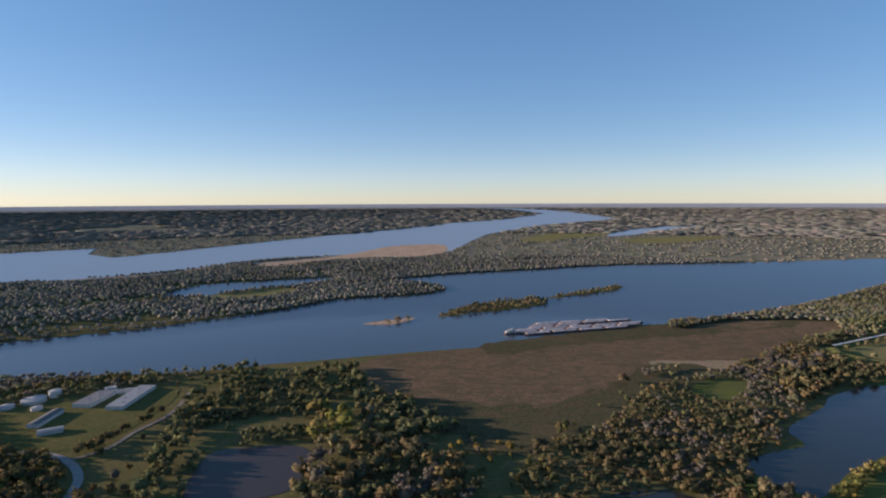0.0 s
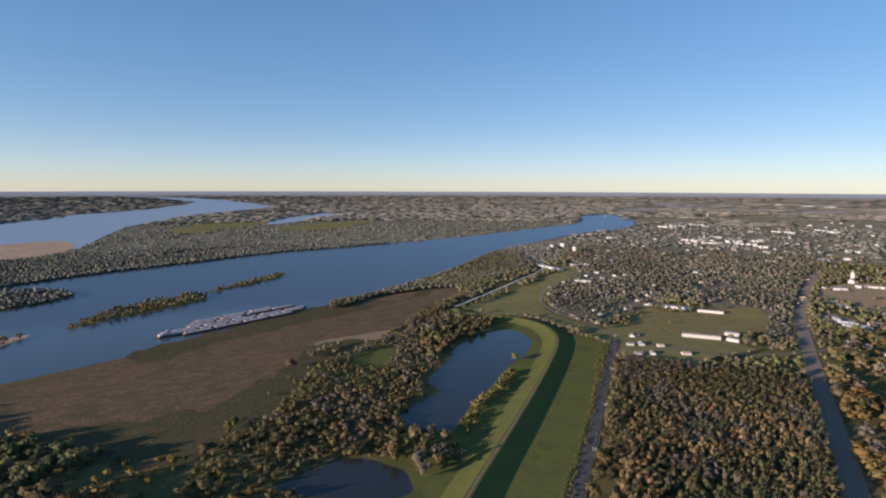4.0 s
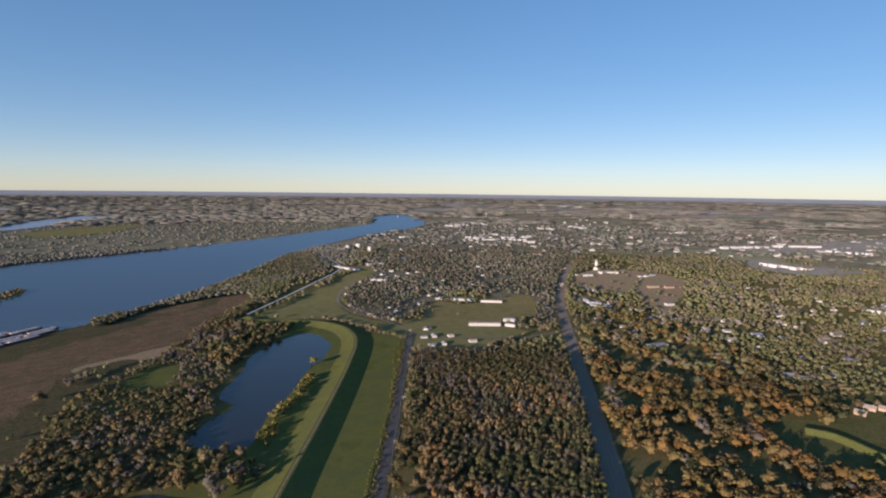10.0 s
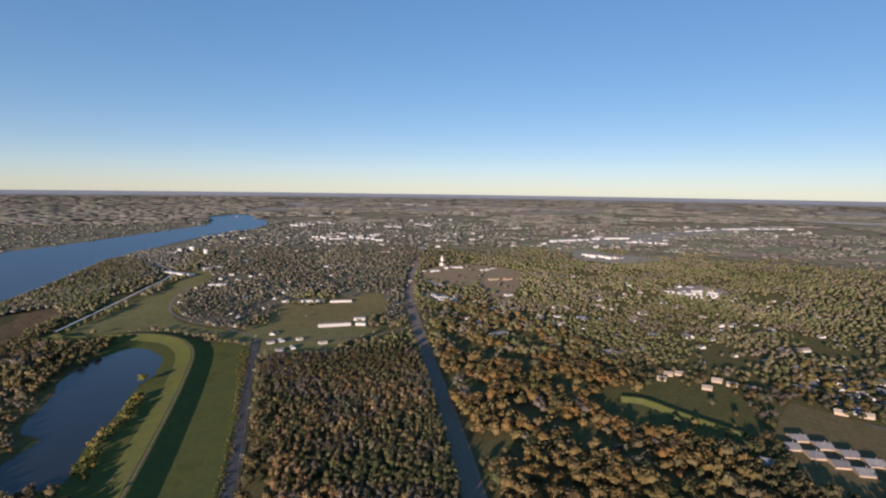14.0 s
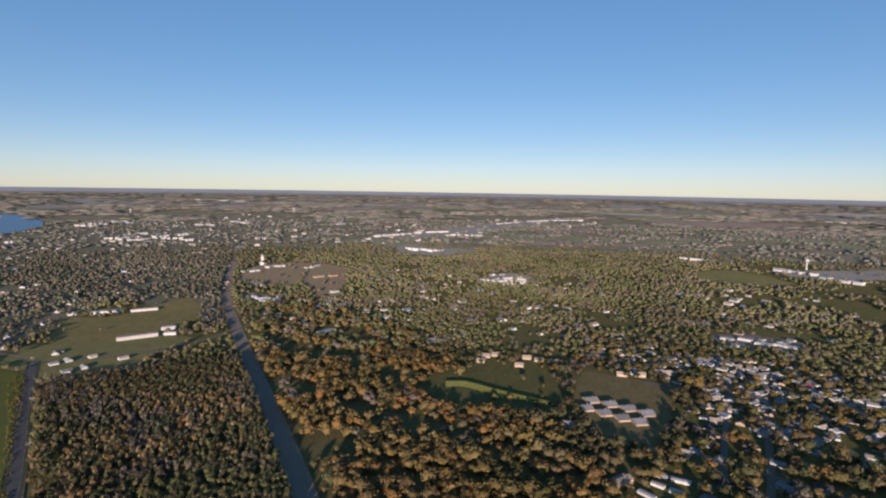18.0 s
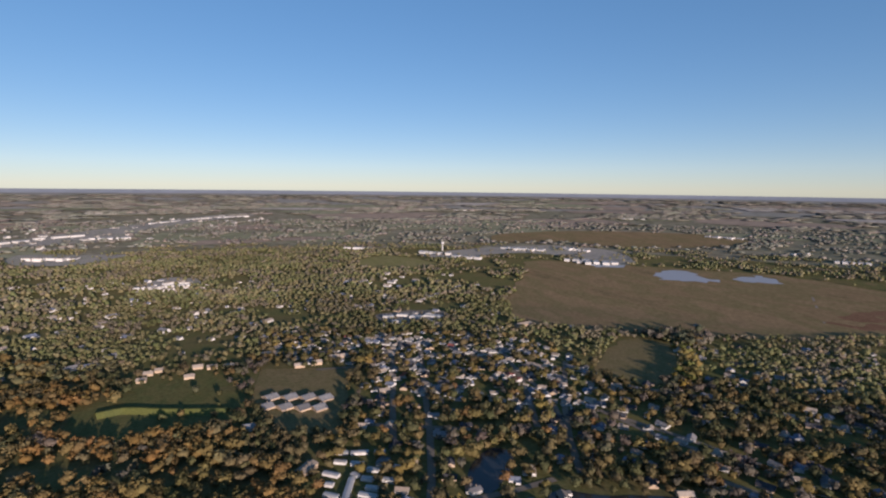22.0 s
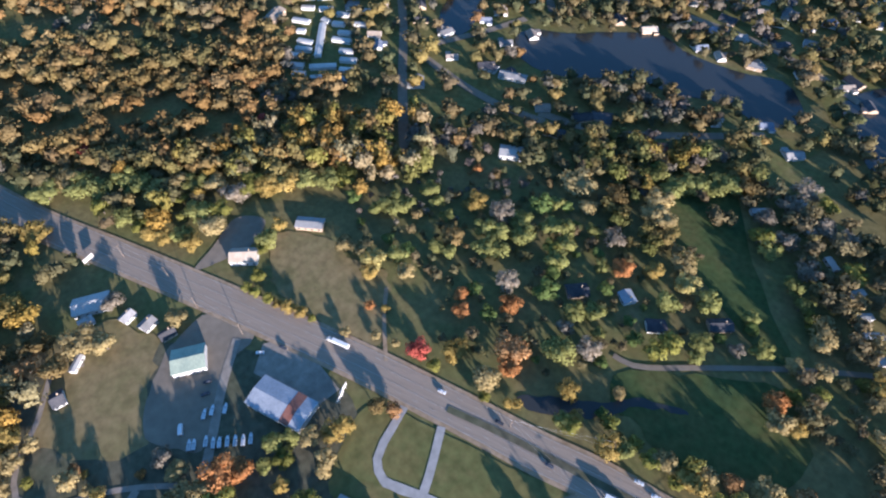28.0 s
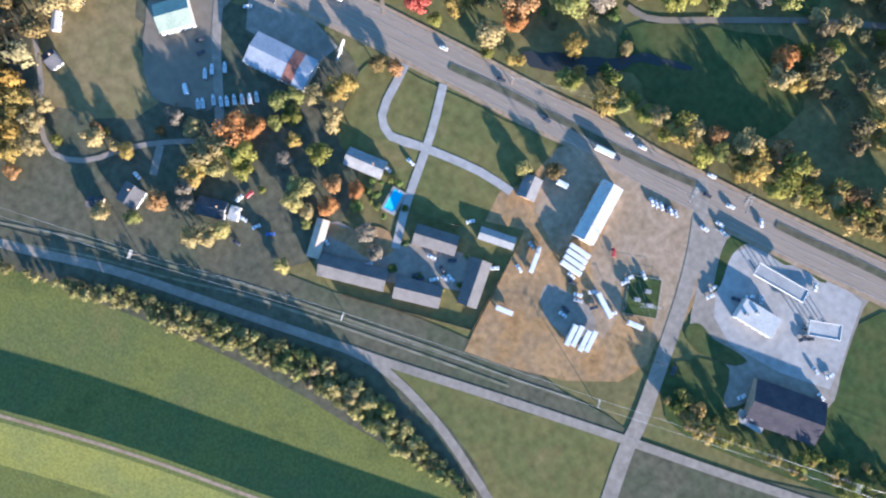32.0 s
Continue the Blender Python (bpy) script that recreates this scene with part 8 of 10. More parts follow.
compound(-66.5, -81.2, -132.3)
board_fence([(19.8, 49.2), (-2.9, 29.2), (-33.2, 2.1), (-23, -16.8), (-12.7, -35.8)], "weathered board fence round the motel")
board_fence([(34.9, -4.9), (20.4, -17.1), (14.7, -22.1)], "thin board fence across the lawn")
tank(-643.3, 674.2, 15, 5)
tank(-614.9, 647.8, 7, 4)
tank(-630.3, 696.6, 8, 9)
tank(-660.5, 647.7, 10, 4)
church(1842.7, 794.3, 20)
water_tower(2085.3, -1176.4, 42)
water_tower(4644.1, 3220, 44)
water_tower(5433.6, 1994.2, 52)
tank(1635.7, 1752.8, 9, 26)
tank(1733.6, 1937.4, 12, 18)
tank(1660.3, 1926.9, 10, 16)

# scattered roofs: the town, the outlying houses, the far strips
def sprinkle(poly, count, seed, kinds, sizes, r0=300, gap=9):
    pick_r = random.Random(seed)
    line = np.array([(q.x, q.y) for q in spline(poly, 60, True)])
    lo, hi = line.min(0), line.max(0)
    made = tries = 0
    while made < count and tries < count * 30:
        tries += 1
        x, y = pick_r.uniform(lo[0], hi[0]), pick_r.uniform(lo[1], hi[1])
        if inside(np.array([(x, y)]), line)[0] and math.hypot(x, y) > r0 and clear_spot(x, y, gap):
            plain_house(x, y, pick_r.choice((32, 122, 212, 302)) + pick_r.uniform(-5, 5), pick_r.choice(kinds), pick_r.choice(sizes))
            made += 1


for x, y in [(817.8, 874.9), (811.2, 847.0), (838.5, 858.9), (824.3, 823.8), (878.3, 852.3), (836.9, 801.6), (819.4, 803.4), (937.4, 1091.8), (955.5, 1088.6), (957.5, 1057.3), (947.0, 1034.3), (1090.1, 1206.6), (1113.5, 1203.0), (1145.9, 1203.7), (1165.3, 1190.0), (1185.0, 1176.1), (803.0, 696.9), (851.0, 977.9), (1118.9, 1038.6), (1142.3, 950.0), (969.7, 866.2), (1071.2, 918.7), (1277.6, 1040.6), (1238.6, 1205.7)]:
    plain_house(x, y, 32 + spare.uniform(-6, 6), 3, 1.15)
sprinkle(TOWN, 330, 3, (0, 0, 1, 2, 3, 4), (0.6, 0.75, 0.9, 1.2), gap=6)
sprinkle(SUBURB, 230, 4, (0, 3, 2, 4, 0, 3), (0.8, 0.9, 1), r0=690, gap=7)
sprinkle(EAST_SUBURB, 190, 5, (0, 1, 2, 3, 4), (0.85, 0.95, 1.05), r0=560)
sprinkle(MID_TOWN, 230, 6, (0, 2, 3, 3, 4), (0.7, 0.9, 1, 1.4))
sprinkle(FAR_TOWN, 110, 7, (3, 0, 0, 2), (1.2, 1.6, 2.2), gap=12)
raise_houses(230)

# highway median, kerb islands and lane lines
for k, ln in enumerate((MEDIAN_A, MEDIAN_C)):
    ribbon("median", ln, 3.6, "rough", "grassed highway median strip", lift=LEVEL[0] + 0.10)
    ribbon("median_kerb", ln, 4.0, "gravel", "dusty kerb round the median", lift=LEVEL[0] + 0.085)
bm = bmesh.new()
line = spline(HIGHWAY, 6)
run = 0.0
for a, b in zip(line, line[1:]):
    d = (b - a).normalized()
    side = Vector((-d.y, d.x, 0))
    for off in (-9.0, 9.0, -2.6, 2.6):
        p, q, w = a + side * off, b + side * off, side * 0.09
        zz = Vector((0, 0, LEVEL[0] + 0.03))
        bm.faces.new([bm.verts.new(v + zz) for v in (p + w, p - w, q - w, q + w)])
    run += (b - a).length
    if run > 9:
        run = 0
        for off in (-6, 6):
            p, q, w = a + side * off, a + d * 3.2 + side * off, side * 0.09
            bm.faces.new([bm.verts.new(v + Vector((0, 0, LEVEL[0] + 0.03))) for v in (p + w, p - w, q - w, q + w)])
bmesh.ops.recalc_face_normals(bm, faces=bm.faces[:])
tagged(mesh_object("lane_markings", bm, M["paint"]), "worn white lane lines on the highway", kind="structure")

for ends in [[(-35.1, -137.1), (-38.5, -130.2)], [(-53.1, -159.2), (-56.7, -152.1)], [(-58.0, -132.2), (-62.5, -135.2)]]:
    ribbon("stop_line", ends, 0.5, "paint", "worn white stop line on the highway", lift=LEVEL[0] + 0.034)


# ---- trees ----
PALETTE = {
    "bottomland": [(0.128, 0.114, 0.0457), (0.155, 0.121, 0.048), (0.175, 0.127, 0.051), (0.202, 0.132, 0.0507), (0.184, 0.132, 0.0574), (0.211, 0.125, 0.0478), (0.146, 0.121, 0.0647)],
    "garden": [(0.142, 0.124, 0.0621), (0.162, 0.131, 0.0681), (0.11, 0.108, 0.0525), (0.172, 0.13, 0.06), (0.151, 0.129, 0.1), (0.12, 0.118, 0.0716)],
    "gold": [(0.22, 0.165, 0.0584), (0.18, 0.143, 0.0578), (0.208, 0.129, 0.0553)],
    "grey_green": [(0.185, 0.177, 0.0876), (0.164, 0.165, 0.0728), (0.207, 0.182, 0.0932), (0.197, 0.167, 0.113), (0.142, 0.147, 0.0633)],
    "autumn": [(0.273, 0.189, 0.0666), (0.285, 0.182, 0.0467), (0.24, 0.19, 0.0721), (0.206, 0.176, 0.0489), (0.3, 0.187, 0.049), (0.26, 0.211, 0.108), (0.171, 0.164, 0.0474)],
    "brown": [(0.237, 0.186, 0.0936), (0.217, 0.161, 0.083), (0.258, 0.189, 0.0979), (0.279, 0.183, 0.0872), (0.289, 0.218, 0.116), (0.295, 0.177, 0.0745), (0.232, 0.197, 0.0872)],
    "green": [(0.123, 0.13, 0.0629), (0.166, 0.164, 0.0739), (0.104, 0.113, 0.0576), (0.204, 0.188, 0.083), (0.204, 0.17, 0.101)],
    "yellow": [(0.302, 0.256, 0.0691), (0.238, 0.215, 0.0652), (0.282, 0.207, 0.0777), (0.188, 0.19, 0.0521), (0.255, 0.21, 0.108)],
    "mixed": [(0.185, 0.151, 0.062), (0.221, 0.172, 0.0627), (0.143, 0.143, 0.0462), (0.243, 0.175, 0.0455), (0.201, 0.163, 0.11)],
    "bare": [(0.202, 0.166, 0.0853), (0.176, 0.144, 0.0744), (0.229, 0.182, 0.0804), (0.176, 0.152, 0.0449)],
    "bush": [(0.295, 0.264, 0.1), (0.244, 0.224, 0.0893), (0.313, 0.273, 0.11), (0.208, 0.199, 0.0709), (0.26, 0.21, 0.104)],
    # town, distant and river tints are greyed: haze put into the leaf colour
    "town": [(0.158, 0.143, 0.0965), (0.185, 0.16, 0.111), (0.131, 0.131, 0.0828), (0.203, 0.17, 0.125), (0.127, 0.131, 0.0791), (0.171, 0.141, 0.105)],
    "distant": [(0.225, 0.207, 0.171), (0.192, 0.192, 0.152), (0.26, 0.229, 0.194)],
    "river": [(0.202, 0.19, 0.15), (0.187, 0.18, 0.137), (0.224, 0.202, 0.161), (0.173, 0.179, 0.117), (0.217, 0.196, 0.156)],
}


def lobes_of(rng, n=8):
    """Centres and radii of the leaf masses of one crown in a unit space: base at z 0.22, top at 1, radius about 0.5."""
    turn, out = np.arange(n) * 2.4 + rng.uniform(0, 6.28), rng.uniform(0.18, 0.34, n)
    rim = [(np.array([math.cos(u) * o, math.sin(u) * o, h]), r) for u, o, h, r in zip(turn, out, rng.permutation(np.linspace(0.36, 0.82, n)), rng.uniform(0.15, 0.24, n))]
    return [(np.array([0.0, 0.0, 0.62]), 0.28)] + rim


def crown(seed, level, leaves, size, body=0.88, loose=0.85):
    """Points, triangles, normals and shades of a broad-leaved crown: a lumpy body under ragged sprays of leaves."""
    rng = np.random.default_rng(seed)
    lobes = lobes_of(rng)
    heart = np.array([0.0, 0.0, 0.52])
    bm = bmesh.new()
    bmesh.ops.create_icosphere(bm, subdivisions=level, radius=1)
    bm.verts.ensure_lookup_table()
    V, N, F, S = [], [], [[v.index for v in f.verts] for f in bm.faces], []
    for v in bm.verts:
        u = np.array(v.co)
        reach = 0.2
        for c, r in lobes:
            along = float((c - heart) @ u)
            off = r * r - float((c - heart) @ (c - heart)) + along * along
            if off > 0:
                reach = max(reach, along + math.sqrt(off))
        p = heart + u * reach * body * rng.uniform(0.88, 1.12) * np.array([1, 1, 0.95])
        V.append(p)
        N.append(u)
        # body tinted below the leaf sprays: inner shade put into the colour
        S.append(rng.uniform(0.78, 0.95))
    bm.free()
    for _ in range(leaves):
        c, r = lobes[rng.integers(len(lobes))]
        n = rng.normal(size=3)
        n[2] = n[2] * 0.7 + 0.25
        n /= np.linalg.norm(n)
        p = c + n * r * rng.uniform(loose, 1.18)
        face = n + rng.normal(size=3) * 0.35
        t = np.cross(face, rng.normal(size=3))
        t /= np.linalg.norm(t) + 1e-9
        b = np.cross(face, t)
        b /= np.linalg.norm(b) + 1e-9
        s = size * rng.uniform(0.6, 1.35)
        base = len(V)
        tri = [p + t * s, p - t * s * 0.6 + b * s * 0.9, p - t * s * 0.5 - b * s * 0.9]
        if np.cross(tri[1] - tri[0], tri[2] - tri[0]) @ n < 0:
            tri = tri[::-1]
        soft = n * 0.6 + (p - heart) * 1.1 + rng.normal(size=3) * 0.12
        V += tri
        N += [soft / np.linalg.norm(soft)] * 3
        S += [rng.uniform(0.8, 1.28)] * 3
        F.append([base, base + 1, base + 2])
    return np.array(V, np.float32), np.array(F, np.int32), np.array(N, np.float32), np.array(S, np.float32)


def low_crown(seed):
    """A jagged ten-sided crown for far woods."""
    rng = np.random.default_rng(seed)
    ang = np.linspace(0, 2 * np.pi, 6)[:5]
    V = [(math.cos(u) * 0.5 * k, math.sin(u) * 0.5 * k, z) for u, k, z in zip(ang, rng.uniform(0.6, 1.3, 5), rng.uniform(0.2, 0.5, 5))]
    V += [(math.cos(u + 0.6) * 0.33 * k, math.sin(u + 0.6) * 0.33 * k, z) for u, k, z in zip(ang, rng.uniform(0.5, 1.4, 5), rng.uniform(0.6, 1.05, 5))]
    V += [(0, 0, rng.uniform(0.85, 1.05))]
    F = []
    for i in range(5):
        j = (i + 1) % 5
        F += [[i, j, 5 + i], [j, 5 + j, 5 + i], [5 + i, 5 + j, 10]]
    V = np.array(V, np.float32)
    N = (V - np.array([0, 0, 0.35], np.float32)) * np.array([1, 1, 0.8], np.float32)
    N = N / np.linalg.norm(N, axis=1, keepdims=True) + rng.normal(0, 0.28, V.shape).astype(np.float32)
    return V, np.array(F, np.int32), N / np.linalg.norm(N, axis=1, keepdims=True), rng.uniform(0.65, 1.25, len(V)).astype(np.float32)


def tri_mesh(name, V, F, tint, normals):
    me = bpy.data.meshes.new(name)
    me.vertices.add(len(V))
    me.vertices.foreach_set("co", np.ascontiguousarray(V, np.float32).ravel())
    me.loops.add(F.size)
    me.loops.foreach_set("vertex_index", np.ascontiguousarray(F, np.int32).ravel())
    me.polygons.add(len(F))
    me.polygons.foreach_set("loop_start", np.arange(0, F.size, 3, dtype=np.int32))
    col = me.attributes.new("tint", "FLOAT_COLOR", "POINT")
    rgba = np.ones((len(V), 4), np.float32)
    rgba[:, :3] = tint
    col.data.foreach_set("color", rgba.ravel())
    bend = me.attributes.new("custom_normal", "FLOAT_VECTOR", "POINT")
    bend.data.foreach_set("vector", np.ascontiguousarray(normals, np.float32).ravel())
    me.update(calc_edges=True)
    return me


def woods(name, protos, xy, height, width, tints, label):
    """Many trees as one mesh."""
    if not len(xy):
        return None
    rng = np.random.default_rng(len(xy))
    base, s = lay_many(xy)
    which, turn = rng.integers(len(protos), size=len(xy)), rng.uniform(0, 6.283, len(xy))
    VV, FF, CC, NN, off = [], [], [], [], 0
    for k, (V, F, N, S) in enumerate(protos):
        m = np.nonzero(which == k)[0]
        if not len(m):
            continue
        c, sn = np.cos(turn[m])[:, None], np.sin(turn[m])[:, None]
        w, h = (width[m] * s[m])[:, None], (height[m] * s[m])[:, None]
        X = (V[None, :, 0] * c - V[None, :, 1] * sn) * w + base[m, 0:1]
        Y = (V[None, :, 0] * sn + V[None, :, 1] * c) * w + base[m, 1:2]
        Zz = V[None, :, 2] * h + base[m, 2:3]
        VV.append(np.stack([X, Y, Zz], -1).reshape(-1, 3))
        FF.append((F[None] + (np.arange(len(m)) * len(V))[:, None, None]).reshape(-1, 3) + off)
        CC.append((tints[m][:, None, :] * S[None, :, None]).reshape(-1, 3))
        NN.append(np.stack([N[None, :, 0] * c - N[None, :, 1] * sn, N[None, :, 0] * sn + N[None, :, 1] * c, np.broadcast_to(N[None, :, 2], X.shape)], -1).reshape(-1, 3))
        off += len(m) * len(V)
    me = tri_mesh(name, np.concatenate(VV), np.concatenate(FF), np.concatenate(CC), np.concatenate(NN))
    me.materials.append(M["leaf"])
    return tagged(new(name, me), label, "trees", kind="stuff")


def pick(names, rng, xy):
    """A colour for each tree: neighbours are mostly alike, as stands of one kind are."""
    pal, n = np.array(PALETTE[names]), len(xy)
    stand = np.array([noise.noise((x * 0.011, y * 0.011, 5.5)) * 1.5 + noise.noise((x * 0.035, y * 0.035, 2.5)) * 0.8 for x, y in xy]) if n else np.zeros(0)
    where = (stand + rng.normal(0, 0.22, n)) * 0.34 + 0.5
    k = np.clip((where * len(pal)).astype(int), 0, len(pal) - 1)
    broad = np.array([1 + 0.28 * noise.noise((x * 0.0045, y * 0.0045, 7.5)) for x, y in xy]) if n else np.zeros(0)
    return pal[k] * (rng.uniform(0.86, 1.14, n) * broad)[:, None] * rng.uniform(0.95, 1.05, (n, 3))


WATER = ("creek", "river", "river_main_channel", "oxbow_lake", "chute", "sandbar", "sand_strip", "pond", "pond_west", "pond_middle", "lake", "lake_arm", "canal", "flood_water_west", "flood_water_middle", "flood_water_east")
OPEN = ("bank_meadow", "bank_meadow_far", "bank_meadow_near", "far_green_field", "far_plain", "stubble_field", "green_patch", "big_field", "clearing", "park_field", "school_field", "town_grass", "town_edge_grass", "plant_lawn", "levee_grass", "truck_yard", "station_forecourt", "motel_lot", "boat_lot", "warehouse_lot", "chapel_lot")


def free(xy, margin=2.0):
    """Which points are clear of water, fields, roads and buildings."""
    ok = ~inside(xy, np.array(BARE_BANK, float))
    for nm in WATER + OPEN:
        ok &= ~inside(xy, AREAS[nm])
    for nm in ("island", "islet", "shoals"):
        ok |= inside(xy, AREAS[nm])
    for line, half in LINES:
        lo, hi = line.min(0) - half - 8, line.max(0) + half + 8
        idx = np.nonzero(ok & ((xy >= lo) & (xy <= hi)).all(1))[0]
        for a, b in zip(line, line[1:]):
            if not len(idx):
                break
            q, d = xy[idx] - a, b - a
            t = np.clip((q @ d) / max(1e-6, d @ d), 0, 1)
            hit = np.hypot(*(q - t[:, None] * d).T) < half + margin
            ok[idx[hit]] = False
            idx = idx[~hit]
    for x, y, r in FOOT:
        ok &= (xy[:, 0] - x) ** 2 + (xy[:, 1] - y) ** 2 > r * r
    return ok


NEAR = 300.0
rng = np.random.default_rng(5)
airy = [crown(70 + k, 2, 330, 0.062, 0.66, 0.6) for k in range(10)]
full = [crown(k, 2, 130, 0.085, 0.8, 0.75) for k in range(10)]
mid = [crown(20 + k, 1, 52, 0.115) for k in range(10)]
slight = [crown(30 + k, 1, 22, 0.14) for k in range(10)]
far_crowns = [low_crown(40 + k) for k in range(6)]
GROVES = []


def grove(name, density, palette, low, high, pts, reach=NEAR + 60, anywhere=False):
    """Trees of one plot."""
    poly = np.array([(q.x, q.y) for q in spline(pts, 20, True)])
    low, high = (low * 1.45, high * 1.45) if reach > 1000 and high >= 12 else (low * 1.1, high * 1.1) if reach > 1000 else (low * 1.2, high * 1.2)
    gap = max(2.6, (low + high) * (0.27 if palette == "bush" else 0.40))
    lo, hi = poly.min(0), poly.max(0)
    gx, gy = np.meshgrid(np.arange(lo[0], hi[0], gap), np.arange(lo[1], hi[1], gap))
    xy = np.column_stack([gx.ravel(), gy.ravel()]) + rng.uniform(-0.42, 0.42, (gx.size, 2)) * gap
    xy = xy[inside(xy, poly) & (rng.random(len(xy)) < density) & (np.hypot(*xy.T) < reach)]
    xy = xy[free(xy, 1.5) if not anywhere else ~inside(xy, AREAS["pond"])]
    h = rng.uniform(low, high, len(xy)) * rng.choice([0.75, 1, 1.1], len(xy))
    tall = 1.2 if high > 9 and reach < 1000 else 1.0
    GROVES.append((xy, h * tall, h * rng.uniform(0.8, 1.15, len(xy)), pick(palette, rng, xy)))


# trees that stand one by one
bm = bmesh.new()
rod(bm, (0, 0, -0.02), (0.01, 0, 0.5), 0.035, 0.018, 6)
for u in range(4):
    w = u * 1.7 + 0.4
    rod(bm, (0, 0, 0.26 + 0.05 * u), (math.cos(w) * 0.24, math.sin(w) * 0.24, 0.52 + 0.05 * u), 0.014, 0.006, 5)
trunk_mesh = bpy.data.meshes.new("trunk")
bm.to_mesh(trunk_mesh)
bm.free()
trunk_mesh.materials.append(M["bark"])
rich = [crown(60 + k, 2, 1300, 0.042, 0.6, 0.55) for k in range(4)]
HUES = [("red-leaved", (0.48, 0.116, 0.0832)), ("orange-leaved", (0.36, 0.165, 0.06)), ("golden-leaved", (0.31, 0.222, 0.066)), ("yellow-green", (0.2, 0.19, 0.0469)), ("green-leaved", (0.118, 0.159, 0.0484)), ("brown-leaved", (0.183, 0.131, 0.0532)), ("straw-coloured", (0.376, 0.318, 0.115)), ("olive-leaved", (0.206, 0.206, 0.0664)), ("tan-leaved", (0.314, 0.244, 0.108)), ("rusty", (0.31, 0.175, 0.075)), ("half-bare tan", (0.235, 0.196, 0.142))]
crown_mesh = {}
for k, (V, F, N, S) in enumerate(rich):
    for j, (hue, c) in enumerate(HUES):
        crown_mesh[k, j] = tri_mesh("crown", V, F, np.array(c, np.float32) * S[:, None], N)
        crown_mesh[k, j].materials.append(M["leaf_thing"])


def tree(x, y, h, w, hue, turn, k):
    ob = new("tree")
    ob.matrix_world = pose(x, y, 0, 0, 0, turn)
    tagged(ob, HUES[hue][0] + (" bush low to the ground" if h < 5.2 else " tree with an uneven rounded crown"), "bush" if h < 5.2 else "tree", "trees round the lots")
    for nm, me in (("trunk", trunk_mesh), ("crown", crown_mesh[k, hue])):
        p = new(nm, me)
        p.parent, p.scale = ob, (w * 1.12, w * 1.12, h)
    FOOT.append((x, y, w * 0.62))


tree(363, 88.5, 12.5, 19.7, 7, 0, 0)
tree(367.6, 74.3, 12.5, 18.1, 8, 77, 1)
tree(356.3, 65.1, 12.5, 23.8, 7, 154, 2)
tree(344.1, 54.5, 12.5, 19.7, 7, 231, 3)
tree(338.2, 32.3, 12.5, 19.8, 7, 308, 0)
tree(324.8, 24.1, 12.5, 19.7, 6, 25, 1)
tree(347.6, 38.2, 12.5, 16, 7, 102, 2)
tree(329.6, 59.6, 12.3, 13.4, 3, 179, 3)
tree(309.6, 11.3, 9.3, 10.1, 3, 256, 0)
tree(326.8, 9.9, 12.5, 15.9, 8, 333, 1)
tree(316.9, -1.4, 12.5, 15.8, 7, 50, 2)
tree(310, -12.2, 12.5, 17.9, 8, 127, 3)
tree(293.8, -20.6, 12.5, 17.6, 10, 204, 0)
tree(290.6, 4, 12.5, 19.1, 7, 281, 1)
tree(283, -7.9, 12.5, 13.7, 3, 358, 2)
tree(273.7, 1.9, 12.5, 18.7, 8, 75, 3)
tree(278.1, 16.9, 8.9, 9.7, 7, 152, 0)
tree(309.9, 46.7, 12.5, 13.6, 7, 229, 1)
tree(299, 41.7, 10.3, 11.2, 3, 306, 2)
tree(289.2, 38.2, 10.2, 11.1, 2, 23, 3)
tree(281.6, 30.2, 10.2, 11.1, 2, 100, 0)
tree(278.1, 22.4, 9.5, 10.3, 7, 177, 1)
tree(267.2, 17.8, 12.1, 13.1, 2, 254, 2)
tree(328.1, 99.4, 12.5, 19.3, 2, 331, 3)
tree(296.4, -33.7, 12.5, 19.8, 3, 48, 0)
tree(288.5, -41.9, 12.5, 15.8, 2, 125, 1)
tree(286.8, -53.1, 12.5, 19.9, 2, 202, 2)
tree(280.1, -68.1, 12.5, 15.9, 7, 279, 3)
tree(272.3, -80.5, 12.5, 17.9, 7, 356, 0)
tree(267.5, -92.5, 12.5, 16, 3, 73, 1)
tree(253, -36.4, 8.9, 9.7, 2, 150, 2)
tree(243.4, -25.8, 12.5, 15.4, 7, 227, 3)
tree(239.6, -20.1, 8.7, 9.5, 3, 304, 0)
tree(231.6, -97.2, 9.2, 10, 7, 21, 1)
tree(226.8, -109, 12.5, 17.7, 7, 98, 2)
tree(222, -116.5, 12.5, 13.9, 7, 175, 3)
tree(225, -137.6, 12.5, 14.2, 7, 252, 0)
tree(215.3, -135.7, 9.3, 10.1, 7, 329, 1)
tree(228.1, -84.5, 4.8, 6, 4, 46, 2)
tree(213.6, -64.8, 12.1, 13.1, 8, 123, 3)
tree(203.5, -72.9, 12.5, 14.4, 8, 200, 0)
tree(194.4, -75.6, 12.5, 16.1, 6, 277, 1)
tree(186.5, -69.1, 9.7, 10.5, 2, 354, 2)
tree(204.2, -91.4, 8.7, 9.5, 4, 71, 3)
tree(187.9, -89.7, 11.9, 12.9, 7, 148, 0)
tree(189.5, -98.7, 8.6, 9.4, 4, 225, 1)
tree(174.7, -87.7, 9.8, 10.6, 8, 302, 2)
tree(182, -114.5, 10, 10.9, 7, 19, 3)
tree(249.8, -89.8, 9.4, 10.2, 4, 96, 0)
tree(216.9, -0.9, 6.3, 6.9, 3, 173, 1)
tree(211.4, -3.8, 6.3, 6.9, 3, 250, 2)
tree(202.7, -8.7, 6.9, 7.5, 3, 327, 3)
